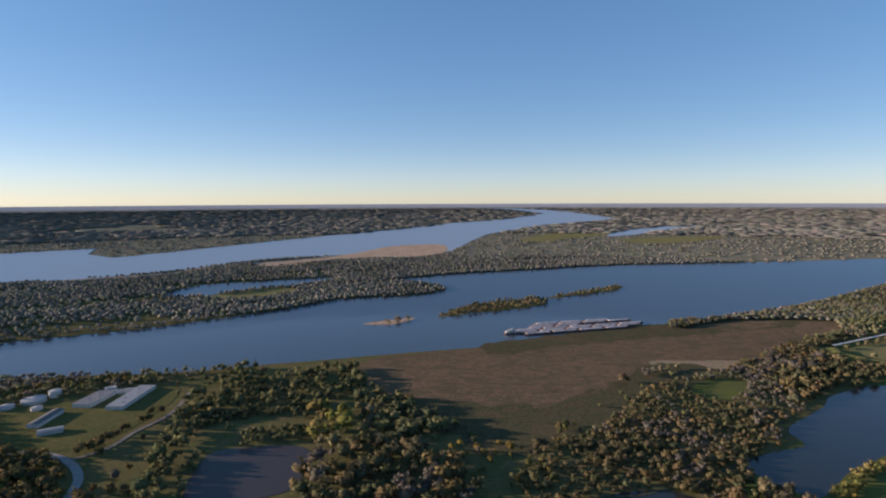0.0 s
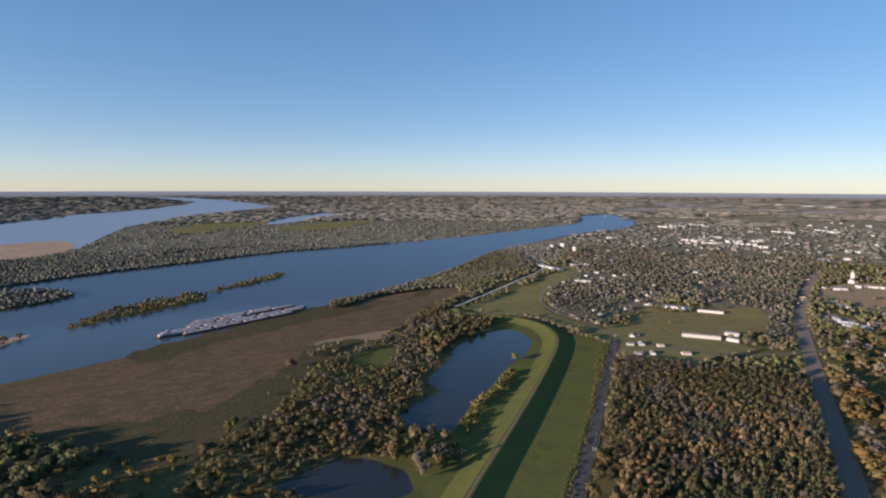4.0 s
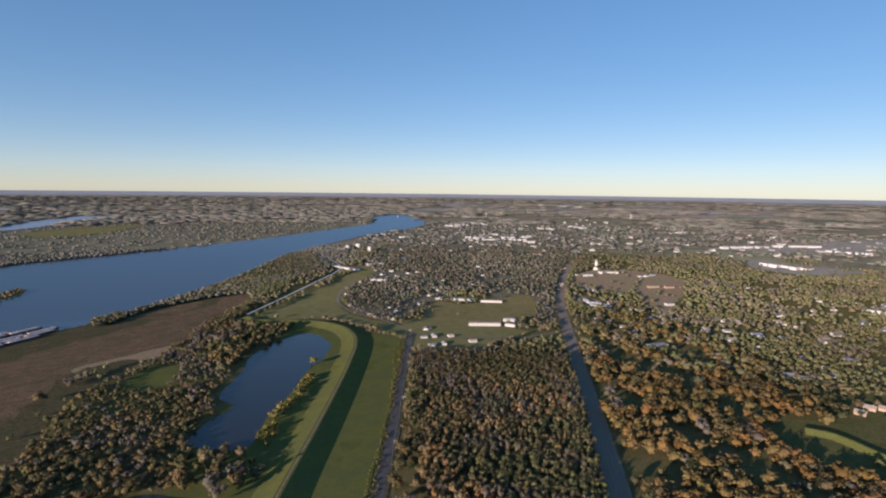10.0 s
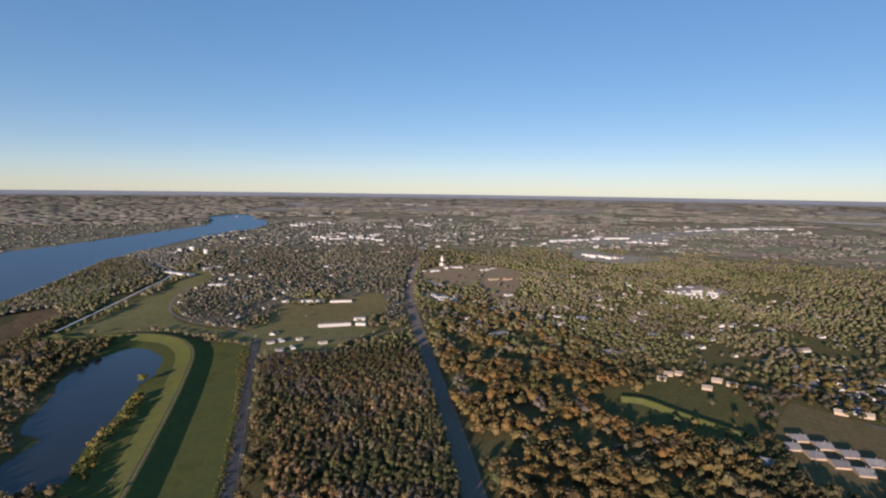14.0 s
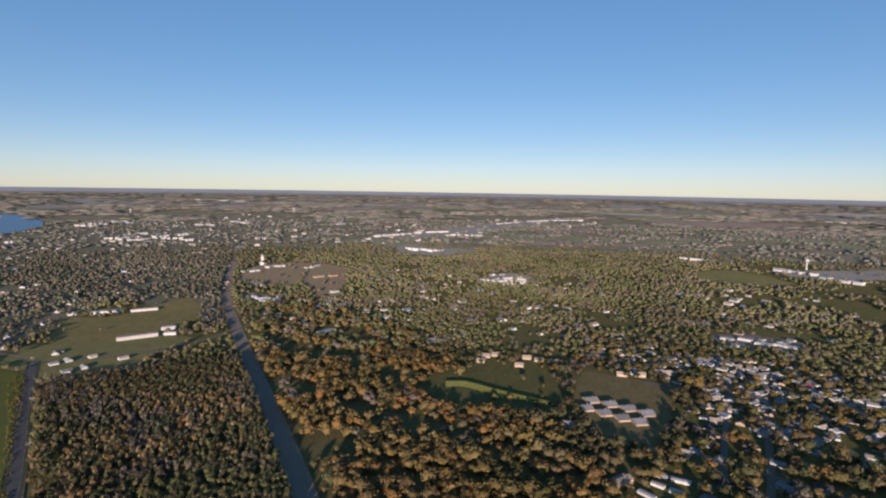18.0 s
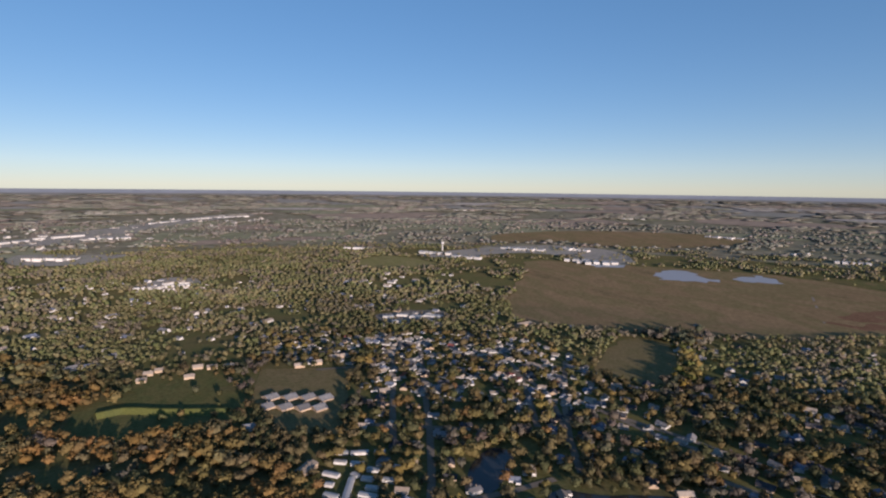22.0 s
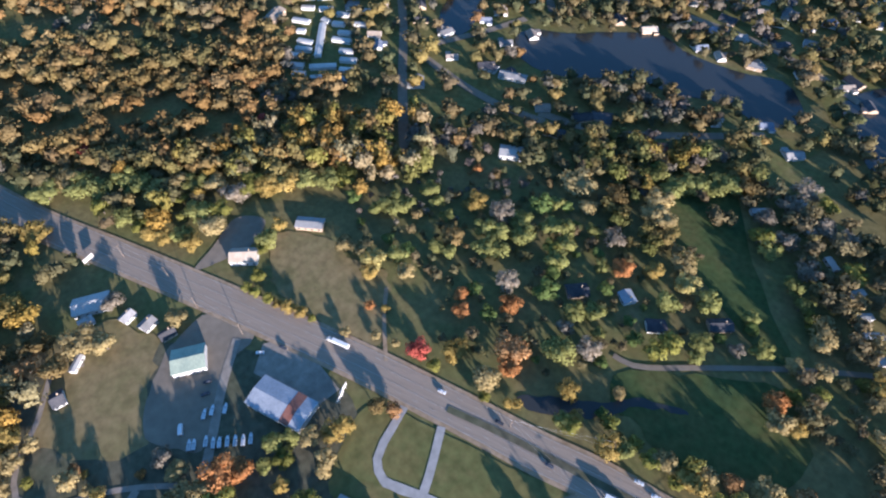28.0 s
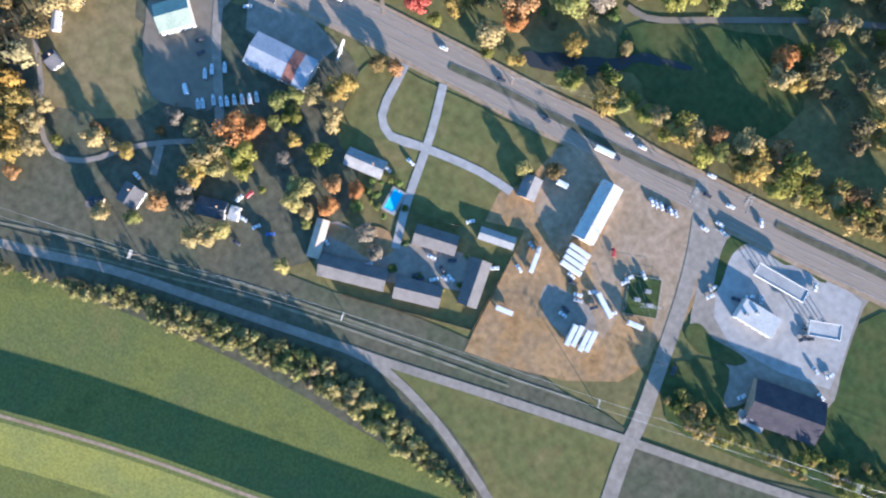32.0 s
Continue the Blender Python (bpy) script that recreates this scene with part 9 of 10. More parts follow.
tree(196.8, -12.1, 5.6, 6.1, 2, 44, 0)
tree(190.5, -16.3, 7.5, 8.1, 2, 121, 1)
tree(183.9, -21, 7.4, 8, 2, 198, 2)
tree(177.1, -25.3, 4.2, 5.3, 3, 275, 3)
tree(158, -37.9, 6, 6.5, 8, 352, 0)
tree(147.1, -51.6, 4.7, 5.9, 8, 69, 1)
tree(136.9, -58.7, 4.2, 5.2, 8, 146, 2)
tree(112.4, -70, 7.5, 8.2, 3, 223, 3)
tree(275.4, 120.8, 12.5, 17, 2, 300, 0)
tree(247.5, 70.1, 11.2, 12.2, 10, 17, 1)
tree(229.6, 90.1, 12.5, 18.8, 8, 94, 2)
tree(221, 80, 12.5, 14.2, 8, 171, 3)
tree(238.9, 111.3, 12.5, 14.6, 5, 248, 0)
tree(229.4, 119.2, 12.5, 14.2, 9, 325, 1)
tree(224.4, 130.3, 12.5, 15.5, 8, 42, 2)
tree(219.4, 106.7, 12.5, 15.7, 5, 119, 3)
tree(243, 127.6, 11.9, 12.9, 5, 196, 0)
tree(217.6, 40.7, 10.4, 11.3, 8, 273, 1)
tree(214.5, 136.4, 12.5, 15.2, 2, 350, 2)
tree(108.9, -31.3, 9.5, 10.3, 5, 67, 3)
tree(102.5, -38.2, 7.8, 8.5, 9, 144, 0)
tree(201.7, 140.4, 12.5, 16.4, 2, 221, 1)
tree(186.9, 140.5, 11.2, 12.2, 2, 298, 2)
tree(192.2, 131.4, 12.2, 13.3, 2, 15, 3)
tree(178.4, 132.9, 10.6, 11.5, 8, 92, 0)
tree(168.1, 139.2, 9.4, 10.2, 8, 169, 1)
tree(172.2, 151, 11.7, 12.7, 2, 246, 2)
tree(162.9, 155.3, 7.6, 8.3, 9, 323, 3)
tree(183.5, 123.6, 8.1, 8.8, 8, 40, 0)
tree(165.5, 128.4, 4.6, 5.7, 3, 117, 1)
tree(155.2, 110.8, 9.4, 10.2, 8, 194, 2)
tree(159.4, 107.8, 6.9, 7.5, 9, 271, 3)
tree(155.4, 104.3, 3.7, 4.6, 2, 348, 0)
tree(140, 100.9, 7.7, 8.4, 2, 65, 1)
tree(146.8, 104.9, 4.5, 5.6, 8, 142, 2)
tree(140.4, 81, 4.6, 5.7, 5, 219, 3)
tree(141.5, 69.8, 9.6, 10.4, 10, 296, 0)
tree(131.9, 66.1, 9.5, 10.3, 8, 13, 1)
tree(118.6, 48.2, 12.5, 17, 1, 90, 2)
tree(114.4, 38.9, 12.1, 13.1, 1, 167, 3)
tree(117, 67.9, 12.5, 15.3, 8, 244, 0)
tree(116.4, 58.8, 11.6, 12.6, 8, 321, 1)
tree(114, 74, 9.1, 9.9, 6, 38, 2)
tree(107.5, 66.6, 11.3, 12.3, 6, 115, 3)
tree(106.9, 52.1, 12.5, 13.8, 3, 192, 0)
tree(100.2, 55.3, 10.1, 11, 3, 269, 1)
tree(110.2, 78.7, 10.6, 11.5, 2, 346, 2)
tree(119.7, 21.4, 10.8, 11.7, 7, 63, 3)
tree(117.7, 12.4, 8.1, 8.8, 7, 140, 0)
tree(112, 3.5, 9.8, 10.6, 8, 217, 1)
tree(107.7, -6.1, 10.9, 11.8, 2, 294, 2)
tree(108.7, -13.5, 9.8, 10.7, 2, 11, 3)
tree(98.3, 2.5, 9.6, 10.4, 8, 88, 0)
tree(93.8, 5.5, 6.8, 7.4, 8, 165, 1)
tree(109.5, 20, 9.5, 10.3, 3, 242, 2)
tree(111.6, 28.9, 7.9, 8.6, 7, 319, 3)
tree(98.7, 25.6, 7.3, 7.9, 2, 36, 0)
tree(92.5, 35.2, 7.6, 8.3, 10, 113, 1)
tree(85.4, 18.8, 10.8, 11.7, 3, 190, 2)
tree(74.3, 33.4, 9.8, 10.7, 6, 267, 3)
tree(71.9, 42.6, 9.8, 10.6, 6, 344, 0)
tree(63.9, 40.4, 7.3, 7.9, 8, 61, 1)
tree(79.1, 37.3, 7.5, 8.1, 6, 138, 2)
tree(67.9, 20.8, 9.9, 10.8, 9, 215, 3)
tree(59.3, 12.7, 7.9, 8.6, 1, 292, 0)
tree(60.3, 29.7, 9.2, 10, 1, 9, 1)
tree(52.5, 16.9, 5.9, 6.4, 4, 86, 2)
tree(86.1, 53.6, 3.4, 4.3, 3, 163, 3)
tree(108, 84.2, 9.9, 10.8, 10, 240, 0)
tree(101.5, 88.5, 8.3, 9, 10, 317, 1)
tree(109, 100.3, 9.3, 10.1, 9, 34, 2)
tree(120.4, 128, 9.3, 10.1, 8, 111, 3)
tree(109.5, 116.2, 7.2, 7.8, 7, 188, 0)
tree(85.1, 95.5, 9.5, 10.3, 8, 265, 1)
tree(80.6, 88.6, 10.6, 11.5, 8, 342, 2)
tree(79.4, 81.8, 9, 9.8, 6, 59, 3)
tree(47.4, 65.6, 7.3, 7.9, 6, 136, 0)
tree(38, 20, 8.9, 9.7, 10, 213, 1)
tree(26.9, 22, 6.9, 7.5, 10, 290, 2)
tree(15.8, 19, 4.3, 5.4, 4, 7, 3)
tree(59.2, 43.6, 4.6, 5.7, 7, 84, 0)
tree(59.6, 3, 3, 3.8, 4, 161, 1)
tree(52.3, 4.3, 2.6, 3.2, 4, 238, 2)
tree(54.1, -5.5, 2.6, 3.3, 4, 315, 3)
tree(198.8, -157.3, 12.5, 16.2, 2, 32, 0)
tree(181.7, -167.4, 12.5, 17.2, 10, 109, 1)
tree(177.6, -149.3, 12.3, 13.4, 7, 186, 2)
tree(168.3, -155.8, 12.2, 13.3, 7, 263, 3)
tree(200, -134.5, 9.1, 9.9, 7, 340, 0)
tree(181.7, -126.7, 12.5, 14.7, 5, 57, 1)
tree(159.8, -145.5, 12.5, 16.7, 7, 134, 2)
tree(163.9, -139.1, 12.5, 14.6, 7, 211, 3)
tree(169.6, -174.1, 12.5, 15.1, 7, 288, 0)
tree(159, -166.4, 12.5, 16.7, 7, 5, 1)
tree(172.7, -194.2, 12.5, 15.5, 4, 82, 2)
tree(168.7, -204.7, 10.7, 11.6, 7, 159, 3)
tree(153.8, -186.7, 12.5, 15, 7, 236, 0)
tree(150, -192.6, 12.5, 15, 7, 313, 1)
tree(141.2, -177.1, 10.1, 11, 3, 30, 2)
tree(137.8, -185.5, 12.5, 14.7, 7, 107, 3)
tree(164, -207.9, 9.3, 10.1, 4, 184, 0)
tree(147.4, -204.8, 6.9, 7.5, 4, 261, 1)
tree(174.6, -230.1, 12.5, 24.1, 8, 338, 2)
tree(154.5, -218.7, 12.5, 13.9, 8, 55, 3)
tree(136.9, -209.2, 9.7, 10.5, 7, 132, 0)
tree(124.3, -217, 12.5, 14.9, 10, 209, 1)
tree(129.6, -188.6, 4, 5, 4, 286, 2)
tree(122.6, -200, 8, 8.7, 4, 3, 3)
tree(113.6, -194.9, 8.6, 9.3, 7, 80, 0)
tree(98.6, -184.9, 8.4, 9.1, 4, 157, 1)
tree(130.9, -171.5, 12.5, 14.4, 7, 234, 2)
tree(125.3, -165.1, 9.8, 10.6, 4, 311, 3)
tree(116.9, -152.4, 12.5, 14.5, 4, 28, 0)
tree(134.4, -136.1, 12.5, 13.9, 10, 105, 1)
tree(121.1, -127.9, 11.9, 12.9, 1, 182, 2)
tree(142.9, -108.1, 8.8, 9.6, 1, 259, 3)
tree(133.3, -101.7, 9.3, 10.1, 1, 336, 0)
tree(142, -116.8, 8.3, 9, 4, 53, 1)
tree(123.2, -114, 9.3, 10.1, 4, 130, 2)
tree(173.8, -119.5, 10, 10.9, 7, 207, 3)
tree(103.6, -203, 12.4, 13.5, 1, 284, 0)
tree(92.6, -218.7, 11.1, 12.1, 2, 1, 1)
tree(85.8, -238.5, 12.5, 16.3, 8, 78, 2)
tree(96.5, -244.9, 8.8, 9.6, 8, 155, 3)
tree(117.9, -255.5, 12.5, 17.2, 8, 232, 0)
tree(126.8, -253.9, 12.5, 17.4, 8, 309, 1)
tree(132.5, -266.1, 12.5, 17.7, 8, 26, 2)
tree(135.6, -278.5, 12.5, 18, 7, 103, 3)
tree(135.2, -288, 12.5, 18.2, 7, 180, 0)
tree(131, -299, 12.5, 18.2, 7, 257, 1)
tree(122.2, -308.3, 12.5, 20.2, 7, 334, 2)
tree(117, -321, 12.5, 20.4, 7, 51, 3)
tree(106.6, -328.6, 12.5, 20.2, 5, 128, 0)
tree(151.3, -245, 12.5, 17.8, 5, 205, 1)
tree(73.7, -227.5, 12.5, 14, 6, 282, 2)
tree(72.1, -208.3, 12.5, 15.4, 7, 359, 3)
tree(58.6, -229.4, 12.5, 14.4, 7, 76, 0)
tree(77.6, -196.8, 3.3, 4.1, 4, 153, 1)
tree(38.1, -242.4, 8.8, 9.6, 7, 230, 2)
tree(32.8, -238.2, 8.1, 8.8, 4, 307, 3)
tree(20.5, -230.2, 10.9, 11.8, 7, 24, 0)
tree(42, -203.2, 11.5, 12.5, 7, 101, 1)
tree(38.4, -195.6, 7.8, 8.5, 7, 178, 2)
tree(38.6, -217.8, 6.7, 7.3, 4, 255, 3)
tree(28.5, -219, 7.9, 8.6, 10, 332, 0)
tree(51.6, -188.2, 12.1, 13.1, 3, 49, 1)
tree(53.2, -179, 10.8, 11.7, 3, 126, 2)
tree(51.3, -192.1, 9, 9.8, 7, 203, 3)
tree(75, -181.6, 6.7, 7.3, 4, 280, 0)
tree(64.9, -174.2, 9, 9.8, 4, 357, 1)
tree(95.7, -157.1, 11.1, 12.1, 7, 74, 2)
tree(89.4, -166.9, 12.4, 13.5, 7, 151, 3)
tree(78.3, -160.1, 7.9, 8.6, 7, 228, 0)
tree(82.7, -132.9, 12.5, 17.8, 7, 305, 1)
tree(73.2, -147.8, 11.9, 12.9, 10, 22, 2)
tree(64.1, -148.8, 7.6, 8.3, 4, 99, 3)
tree(91.8, -145.9, 9.1, 9.9, 10, 176, 0)
tree(96.6, -111.3, 12.5, 19.4, 9, 253, 1)
tree(88.8, -103.8, 11.6, 12.6, 1, 330, 2)
tree(90.7, -87.9, 12.5, 16.2, 8, 47, 3)
tree(113.2, -81.9, 10.6, 11.5, 2, 124, 0)
tree(113.1, -88.8, 8.9, 9.7, 2, 201, 1)
tree(83.1, -82.8, 5.6, 6.1, 3, 278, 2)
tree(73.5, -91.5, 5.6, 6.1, 2, 355, 3)
tree(70.7, -95.9, 4.4, 5.5, 2, 72, 0)
tree(60.7, -122.1, 10.8, 11.7, 2, 149, 1)
tree(48.4, -116.6, 7.2, 7.8, 2, 226, 2)
tree(45.8, -145.3, 7.2, 7.8, 8, 303, 3)
tree(42.8, -130.2, 5.6, 6.1, 4, 20, 0)
tree(5, -237.8, 8.4, 9.1, 8, 97, 1)
tree(-6.1, -248.7, 9.5, 10.3, 8, 174, 2)
tree(-3.4, -209.7, 12.5, 14, 1, 251, 3)
tree(-5.7, -222.5, 8.1, 8.8, 3, 328, 0)
tree(-13.3, -234.4, 8.6, 9.4, 3, 45, 1)
tree(-28.8, -264.9, 12.5, 15.9, 2, 122, 2)
tree(-22.5, -261.4, 7.6, 8.3, 3, 199, 3)
tree(46.2, -111, 9.8, 10.7, 3, 276, 0)
tree(51.2, -109.1, 8.3, 9, 7, 353, 1)
tree(27.5, -119.4, 12.1, 13.2, 2, 70, 2)
tree(22.2, -124.8, 10.8, 11.7, 7, 147, 3)
tree(11.2, -133.1, 9.6, 10.4, 3, 224, 0)
tree(8, -138.2, 10.7, 11.6, 8, 301, 1)
tree(21.5, -133.1, 6.8, 7.4, 3, 18, 2)
tree(-9.4, -142.6, 11.9, 12.9, 2, 95, 3)
tree(-4.7, -140.9, 10.6, 11.5, 2, 172, 0)
tree(-8.1, -151.7, 9.6, 10.4, 8, 249, 1)
tree(-2.7, -136.1, 6.8, 7.4, 3, 326, 2)
tree(-17.1, -157.3, 10.6, 11.5, 9, 43, 3)
tree(-21.8, -145.2, 10.3, 11.2, 3, 120, 0)
tree(-26.2, -154.8, 9.4, 10.2, 7, 197, 1)
tree(-29.3, -167.8, 11.8, 12.8, 8, 274, 2)
tree(-37.3, -172.1, 10.4, 11.3, 2, 351, 3)
tree(-42.1, -179.5, 11.8, 12.8, 9, 68, 0)
tree(-44.8, -164.8, 11.5, 12.5, 2, 145, 1)
tree(-40.1, -157.5, 9.2, 10, 2, 222, 2)
tree(-58.3, -175.2, 11.4, 12.4, 3, 299, 3)
tree(-57.2, -168.3, 10, 10.9, 3, 16, 0)
tree(-68.6, -180.7, 10, 10.9, 3, 93, 1)
tree(-74.6, -182.3, 9, 9.8, 2, 170, 2)
tree(-79.3, -189.5, 9, 9.8, 8, 247, 3)
tree(-82.7, -200, 11, 12, 9, 324, 0)
tree(-89.4, -196.6, 9.9, 10.8, 3, 41, 1)
tree(-95.1, -201.3, 9.9, 10.8, 2, 118, 2)
tree(-84.5, -189.9, 7.5, 8.1, 3, 195, 3)
tree(-10.6, -202.5, 12.5, 13.7, 8, 272, 0)
tree(-18, -207.9, 8.4, 9.1, 2, 349, 1)
tree(-45.4, -241.8, 10, 10.9, 8, 66, 2)
tree(-56, -232.1, 10.9, 11.8, 2, 143, 3)
tree(-66.9, -226.3, 9.6, 10.4, 2, 220, 0)
tree(74.7, -299, 12.5, 15.1, 3, 297, 1)
tree(63.6, -292.7, 12.2, 13.3, 7, 14, 2)
tree(82.9, -314.7, 12.5, 15.5, 10, 91, 3)
tree(63, -309.3, 12.5, 15, 10, 168, 0)
tree(38.1, -283.4, 11.8, 12.8, 7, 245, 1)
tree(39.7, -299.5, 12.5, 14.5, 10, 322, 2)
tree(26.5, -276.1, 11.5, 12.5, 7, 39, 3)
tree(16.6, -270.4, 11.3, 12.3, 3, 116, 0)
tree(9.1, -271.7, 12.5, 16.9, 8, 193, 1)
tree(4.4, -262.1, 10.9, 11.9, 8, 270, 2)
tree(67.5, -360, 12.5, 14.3, 3, 347, 3)
tree(23.4, -321.2, 12.5, 16.3, 3, 64, 0)
tree(83.1, -361.3, 12.5, 18.2, 10, 141, 1)
tree(81.2, -338.4, 12.5, 17.9, 10, 218, 2)
tree(55.4, -341.5, 12.5, 14.6, 10, 295, 3)
tree(42.1, -342.2, 12.5, 14.4, 10, 12, 0)
tree(124.8, -67.1, 11, 13, 0, 0, 0)
tree(221.3, -9.7, 8, 9, 3, 140, 2)
tree(166.5, -58.1, 5, 6, 1, 340, 2)
tree(159.9, -64.9, 5, 6, 2, 30, 3)
tree(21.6, -65.3, 7, 8, 6, 130, 1)
tree(12.6, -78.1, 7, 9, 5, 180, 2)
tree(364.2, -66.4, 8, 8, 0, 10, 1)
tree(398.6, 58.6, 8, 9, 0, 60, 2)
tree(227.1, -178.5, 8, 8, 1, 110, 3)
tree(522.2, 690.2, 12, 13, 3, 260, 2)
tree(9, 18.1, 1.8, 2.2, 4, 0, 0)
tree(5.4, 15.1, 2.1, 2.5, 7, 61, 1)
tree(5.4, 9.2, 2.4, 2.8, 4, 122, 2)
tree(1.3, 12.4, 1.8, 3.1, 7, 183, 3)
tree(-2.7, 8.3, 2.1, 2.2, 4, 244, 0)
tree(-7.3, 3.2, 2.4, 2.5, 7, 305, 1)
tree(-10.1, -5.1, 1.8, 2.8, 4, 6, 2)
tree(0.1, -16.3, 2.1, 3.1, 7, 67, 3)
tree(10.1, -17.5, 2.4, 2.2, 4, 128, 0)
tree(-9.1, -13.1, 1.8, 2.5, 7, 189, 1)
tree(22.9, 6.5, 2.1, 2.8, 4, 250, 2)
tree(56.4, -0.3, 2.6, 3, 4, 0, 0)
tree(54.9, -4.7, 3.1, 3.4, 7, 83, 1)
tree(51.1, -7.6, 3.6, 3.8, 4, 166, 2)
tree(38.2, -3.4, 2.6, 4.2, 4, 249, 3)
tree(50.8, 10, 3.1, 3, 7, 332, 0)
tree(56.3, 7.9, 3.6, 3.4, 4, 55, 1)
tree(52.6, 6.2, 2.6, 3.8, 4, 138, 2)
tree(46.5, 8.6, 3.1, 4.2, 7, 221, 3)
tree(40.5, 8.2, 3.6, 3, 4, 304, 0)

grove("north", 1, "autumn", 9, 15, [(578.9, 140.5), (358.9, -184.7), (248.8, -151), (249.9, -95.5), (290.3, -36.1), (270.7, 14), (309, 47.9), (372.2, 79.5), (407.8, 92.9), (449.3, 148.1)])
grove("grove", 0.3, "garden", 4, 7, [(249.9, -95.5), (248.8, -151), (169.3, -245.6), (66.3, -150.8), (75.4, -117.2), (96.6, -71.4), (154.2, -96.6), (185.8, -86.6), (213.4, -68.4)])
grove("cottages", 0.2, "garden", 4, 7, [(121.8, -214.4), (95, -257.1), (55.5, -253.5), (13, -235.1), (63.3, -158.8)])
grove("east", 1, "bare", 8, 12, [(110.4, -339.8), (58.7, -479.3), (-37.6, -302.2), (-10.2, -258.9), (22.8, -275), (72.1, -302.5)])
grove("backwood", 0.9, "mixed", 8, 13, [(234, -299), (106.4, -505), (110.4, -339.8), (135.1, -284.5), (87.4, -243.3), (111.5, -222.1), (149, -226.9)])
grove("hedge", 0.7, "yellow", 8, 12.5, [(40.6, -125.9), (27.8, -131.7), (-0.8, -148.3), (-24.3, -168.2), (-43, -187.7), (-81.1, -201), (-121.8, -223.1), (-133.8, -214.6), (-69.1, -173.3), (-13.2, -139.9), (28, -117.5)])
grove("hedge_b", 0.95, "yellow", 5, 9, [(40.6, -125.9), (27.8, -131.7), (-0.8, -148.3), (-24.3, -168.2), (-43, -187.7), (-81.1, -201), (-121.8, -223.1), (-133.8, -214.6), (-69.1, -173.3), (-13.2, -139.9), (28, -117.5)])
grove("west", 0.9, "autumn", 8, 13, [(305.5, 150.4), (237.4, 101.2), (197.7, 123.2), (171.1, 142.6), (193.7, 215.6)])
grove("toe", 1, "bush", 3.4, 6.2, [(131.9, 184.7), (99.2, 153.7), (63.5, 124.6), (20.1, 90.2), (-18.2, 64.8), (-62.7, 53.9), (-110.7, 47.4), (-98.2, 66.6), (-59.6, 69.1), (-15.3, 85.2), (18.2, 105.1), (53.6, 130.6), (102.4, 168.7), (147.6, 209.1)])
grove("restaurant", 0.8, "yellow", 4, 7, [(-111.4, -62.9), (-131.6, -80.8), (-171.3, -102.7), (-216.9, -141.5), (-228.4, -133.4), (-183, -94.6), (-123.7, -58.1)])
grove("creekeast", 0.6, "bare", 6, 10, [(4.1, -238.5), (-26, -290.9), (-100, -238.5), (-65.2, -212.1), (-40.7, -207.4)])
grove("front", 0.5, "mixed", 6, 9, [(354.3, 147.3), (340.9, 98.7), (302.6, 107.5), (291.7, 151.6)])
grove("behind", 0.7, "mixed", 6, 10, [(3.4, 422.9), (-209.6, 195), (-297.5, 250.9), (-133.3, 500.1)])
grove("pondside", 0.75, "mixed", 5, 9, [(308.4, 510.8), (356, 559.7), (407, 600.1), (456.9, 636.9), (486.6, 649), (440, 596.4), (395.3, 570.4), (348.6, 532.5), (313.5, 496.1)], reach=2500, anywhere=True)
grove("levee_hedge", 0.35, "mixed", 1.4, 2.6, [(691.6, 668.5), (706, 667.1), (531.5, 513.9), (400.4, 403.6), (313.5, 335), (307.3, 339.4), (402.6, 418.3), (523.8, 519.4)], reach=2500, anywhere=True)
grove("pond_oaks", 0.75, "garden", 8, 12, [(219.3, 532.7), (271.8, 528.4), (289.2, 482.9), (266.9, 440.4), (226.9, 430.9), (223, 458.5), (204.8, 498.4)], reach=2500, anywhere=True)
grove("bank", 0.5, "green", 7, 12, [(-449.3, 740.4), (-415, 852.5), (-221.3, 854.1), (-180.2, 740.9), (-248.6, 708.6), (-378.6, 633.1)], reach=2500)
grove("row_b", 0.85, "green", 5, 9, [(-385.1, 637.8), (-320.5, 669.8), (-245.8, 700.5), (-237.9, 677.2), (-310.5, 648.2), (-367.2, 613.4)], reach=2500)
grove("row_d", 0.85, "green", 8, 13, [(-330.3, 444.8), (-357.1, 505), (-389.6, 590.3), (-421.9, 686.9), (-395.3, 679), (-352.2, 563.8), (-326.4, 490.8), (-304.3, 447.2)], reach=2500)
grove("row_d2", 0.6, "green", 7, 11, [(-301.9, 452.2), (-322.4, 514.1), (-331.6, 551.7), (-318.6, 546.1), (-303.7, 492.9), (-286.1, 453.6)], reach=2500)
grove("clump_e", 0.9, "yellow", 12, 17, [(-233.5, 664.3), (-207.9, 679.9), (-180.8, 650.8), (-171.7, 580.2), (-198.3, 570.7)], reach=2500)
grove("clump_c", 0.7, "green", 6, 9, [(-303, 601.3), (-235.8, 628.6), (-219.4, 602.6), (-284.5, 577.1)], reach=2500)
grove("forest_f", 0.95, "garden", 9, 15, [(-201.9, 543.7), (-152.4, 581.9), (-98.8, 572.9), (-38.3, 565.1), (-24.1, 468.6), (-177.9, 454.4)], reach=2500)
grove("clump_g", 0.8, "green", 8, 13, [(-192.4, 739.8), (-141.7, 733.1), (-98.2, 771.4), (-42.2, 742), (-42.7, 629.6), (-88.2, 587.8), (-139.6, 583.1), (-183.2, 659.6)], reach=2500)
grove("strays", 0.12, "mixed", 5, 9, [(-43, 690.7), (90.3, 702.7), (37.9, 483.6), (-24.6, 477.8)], reach=2500)
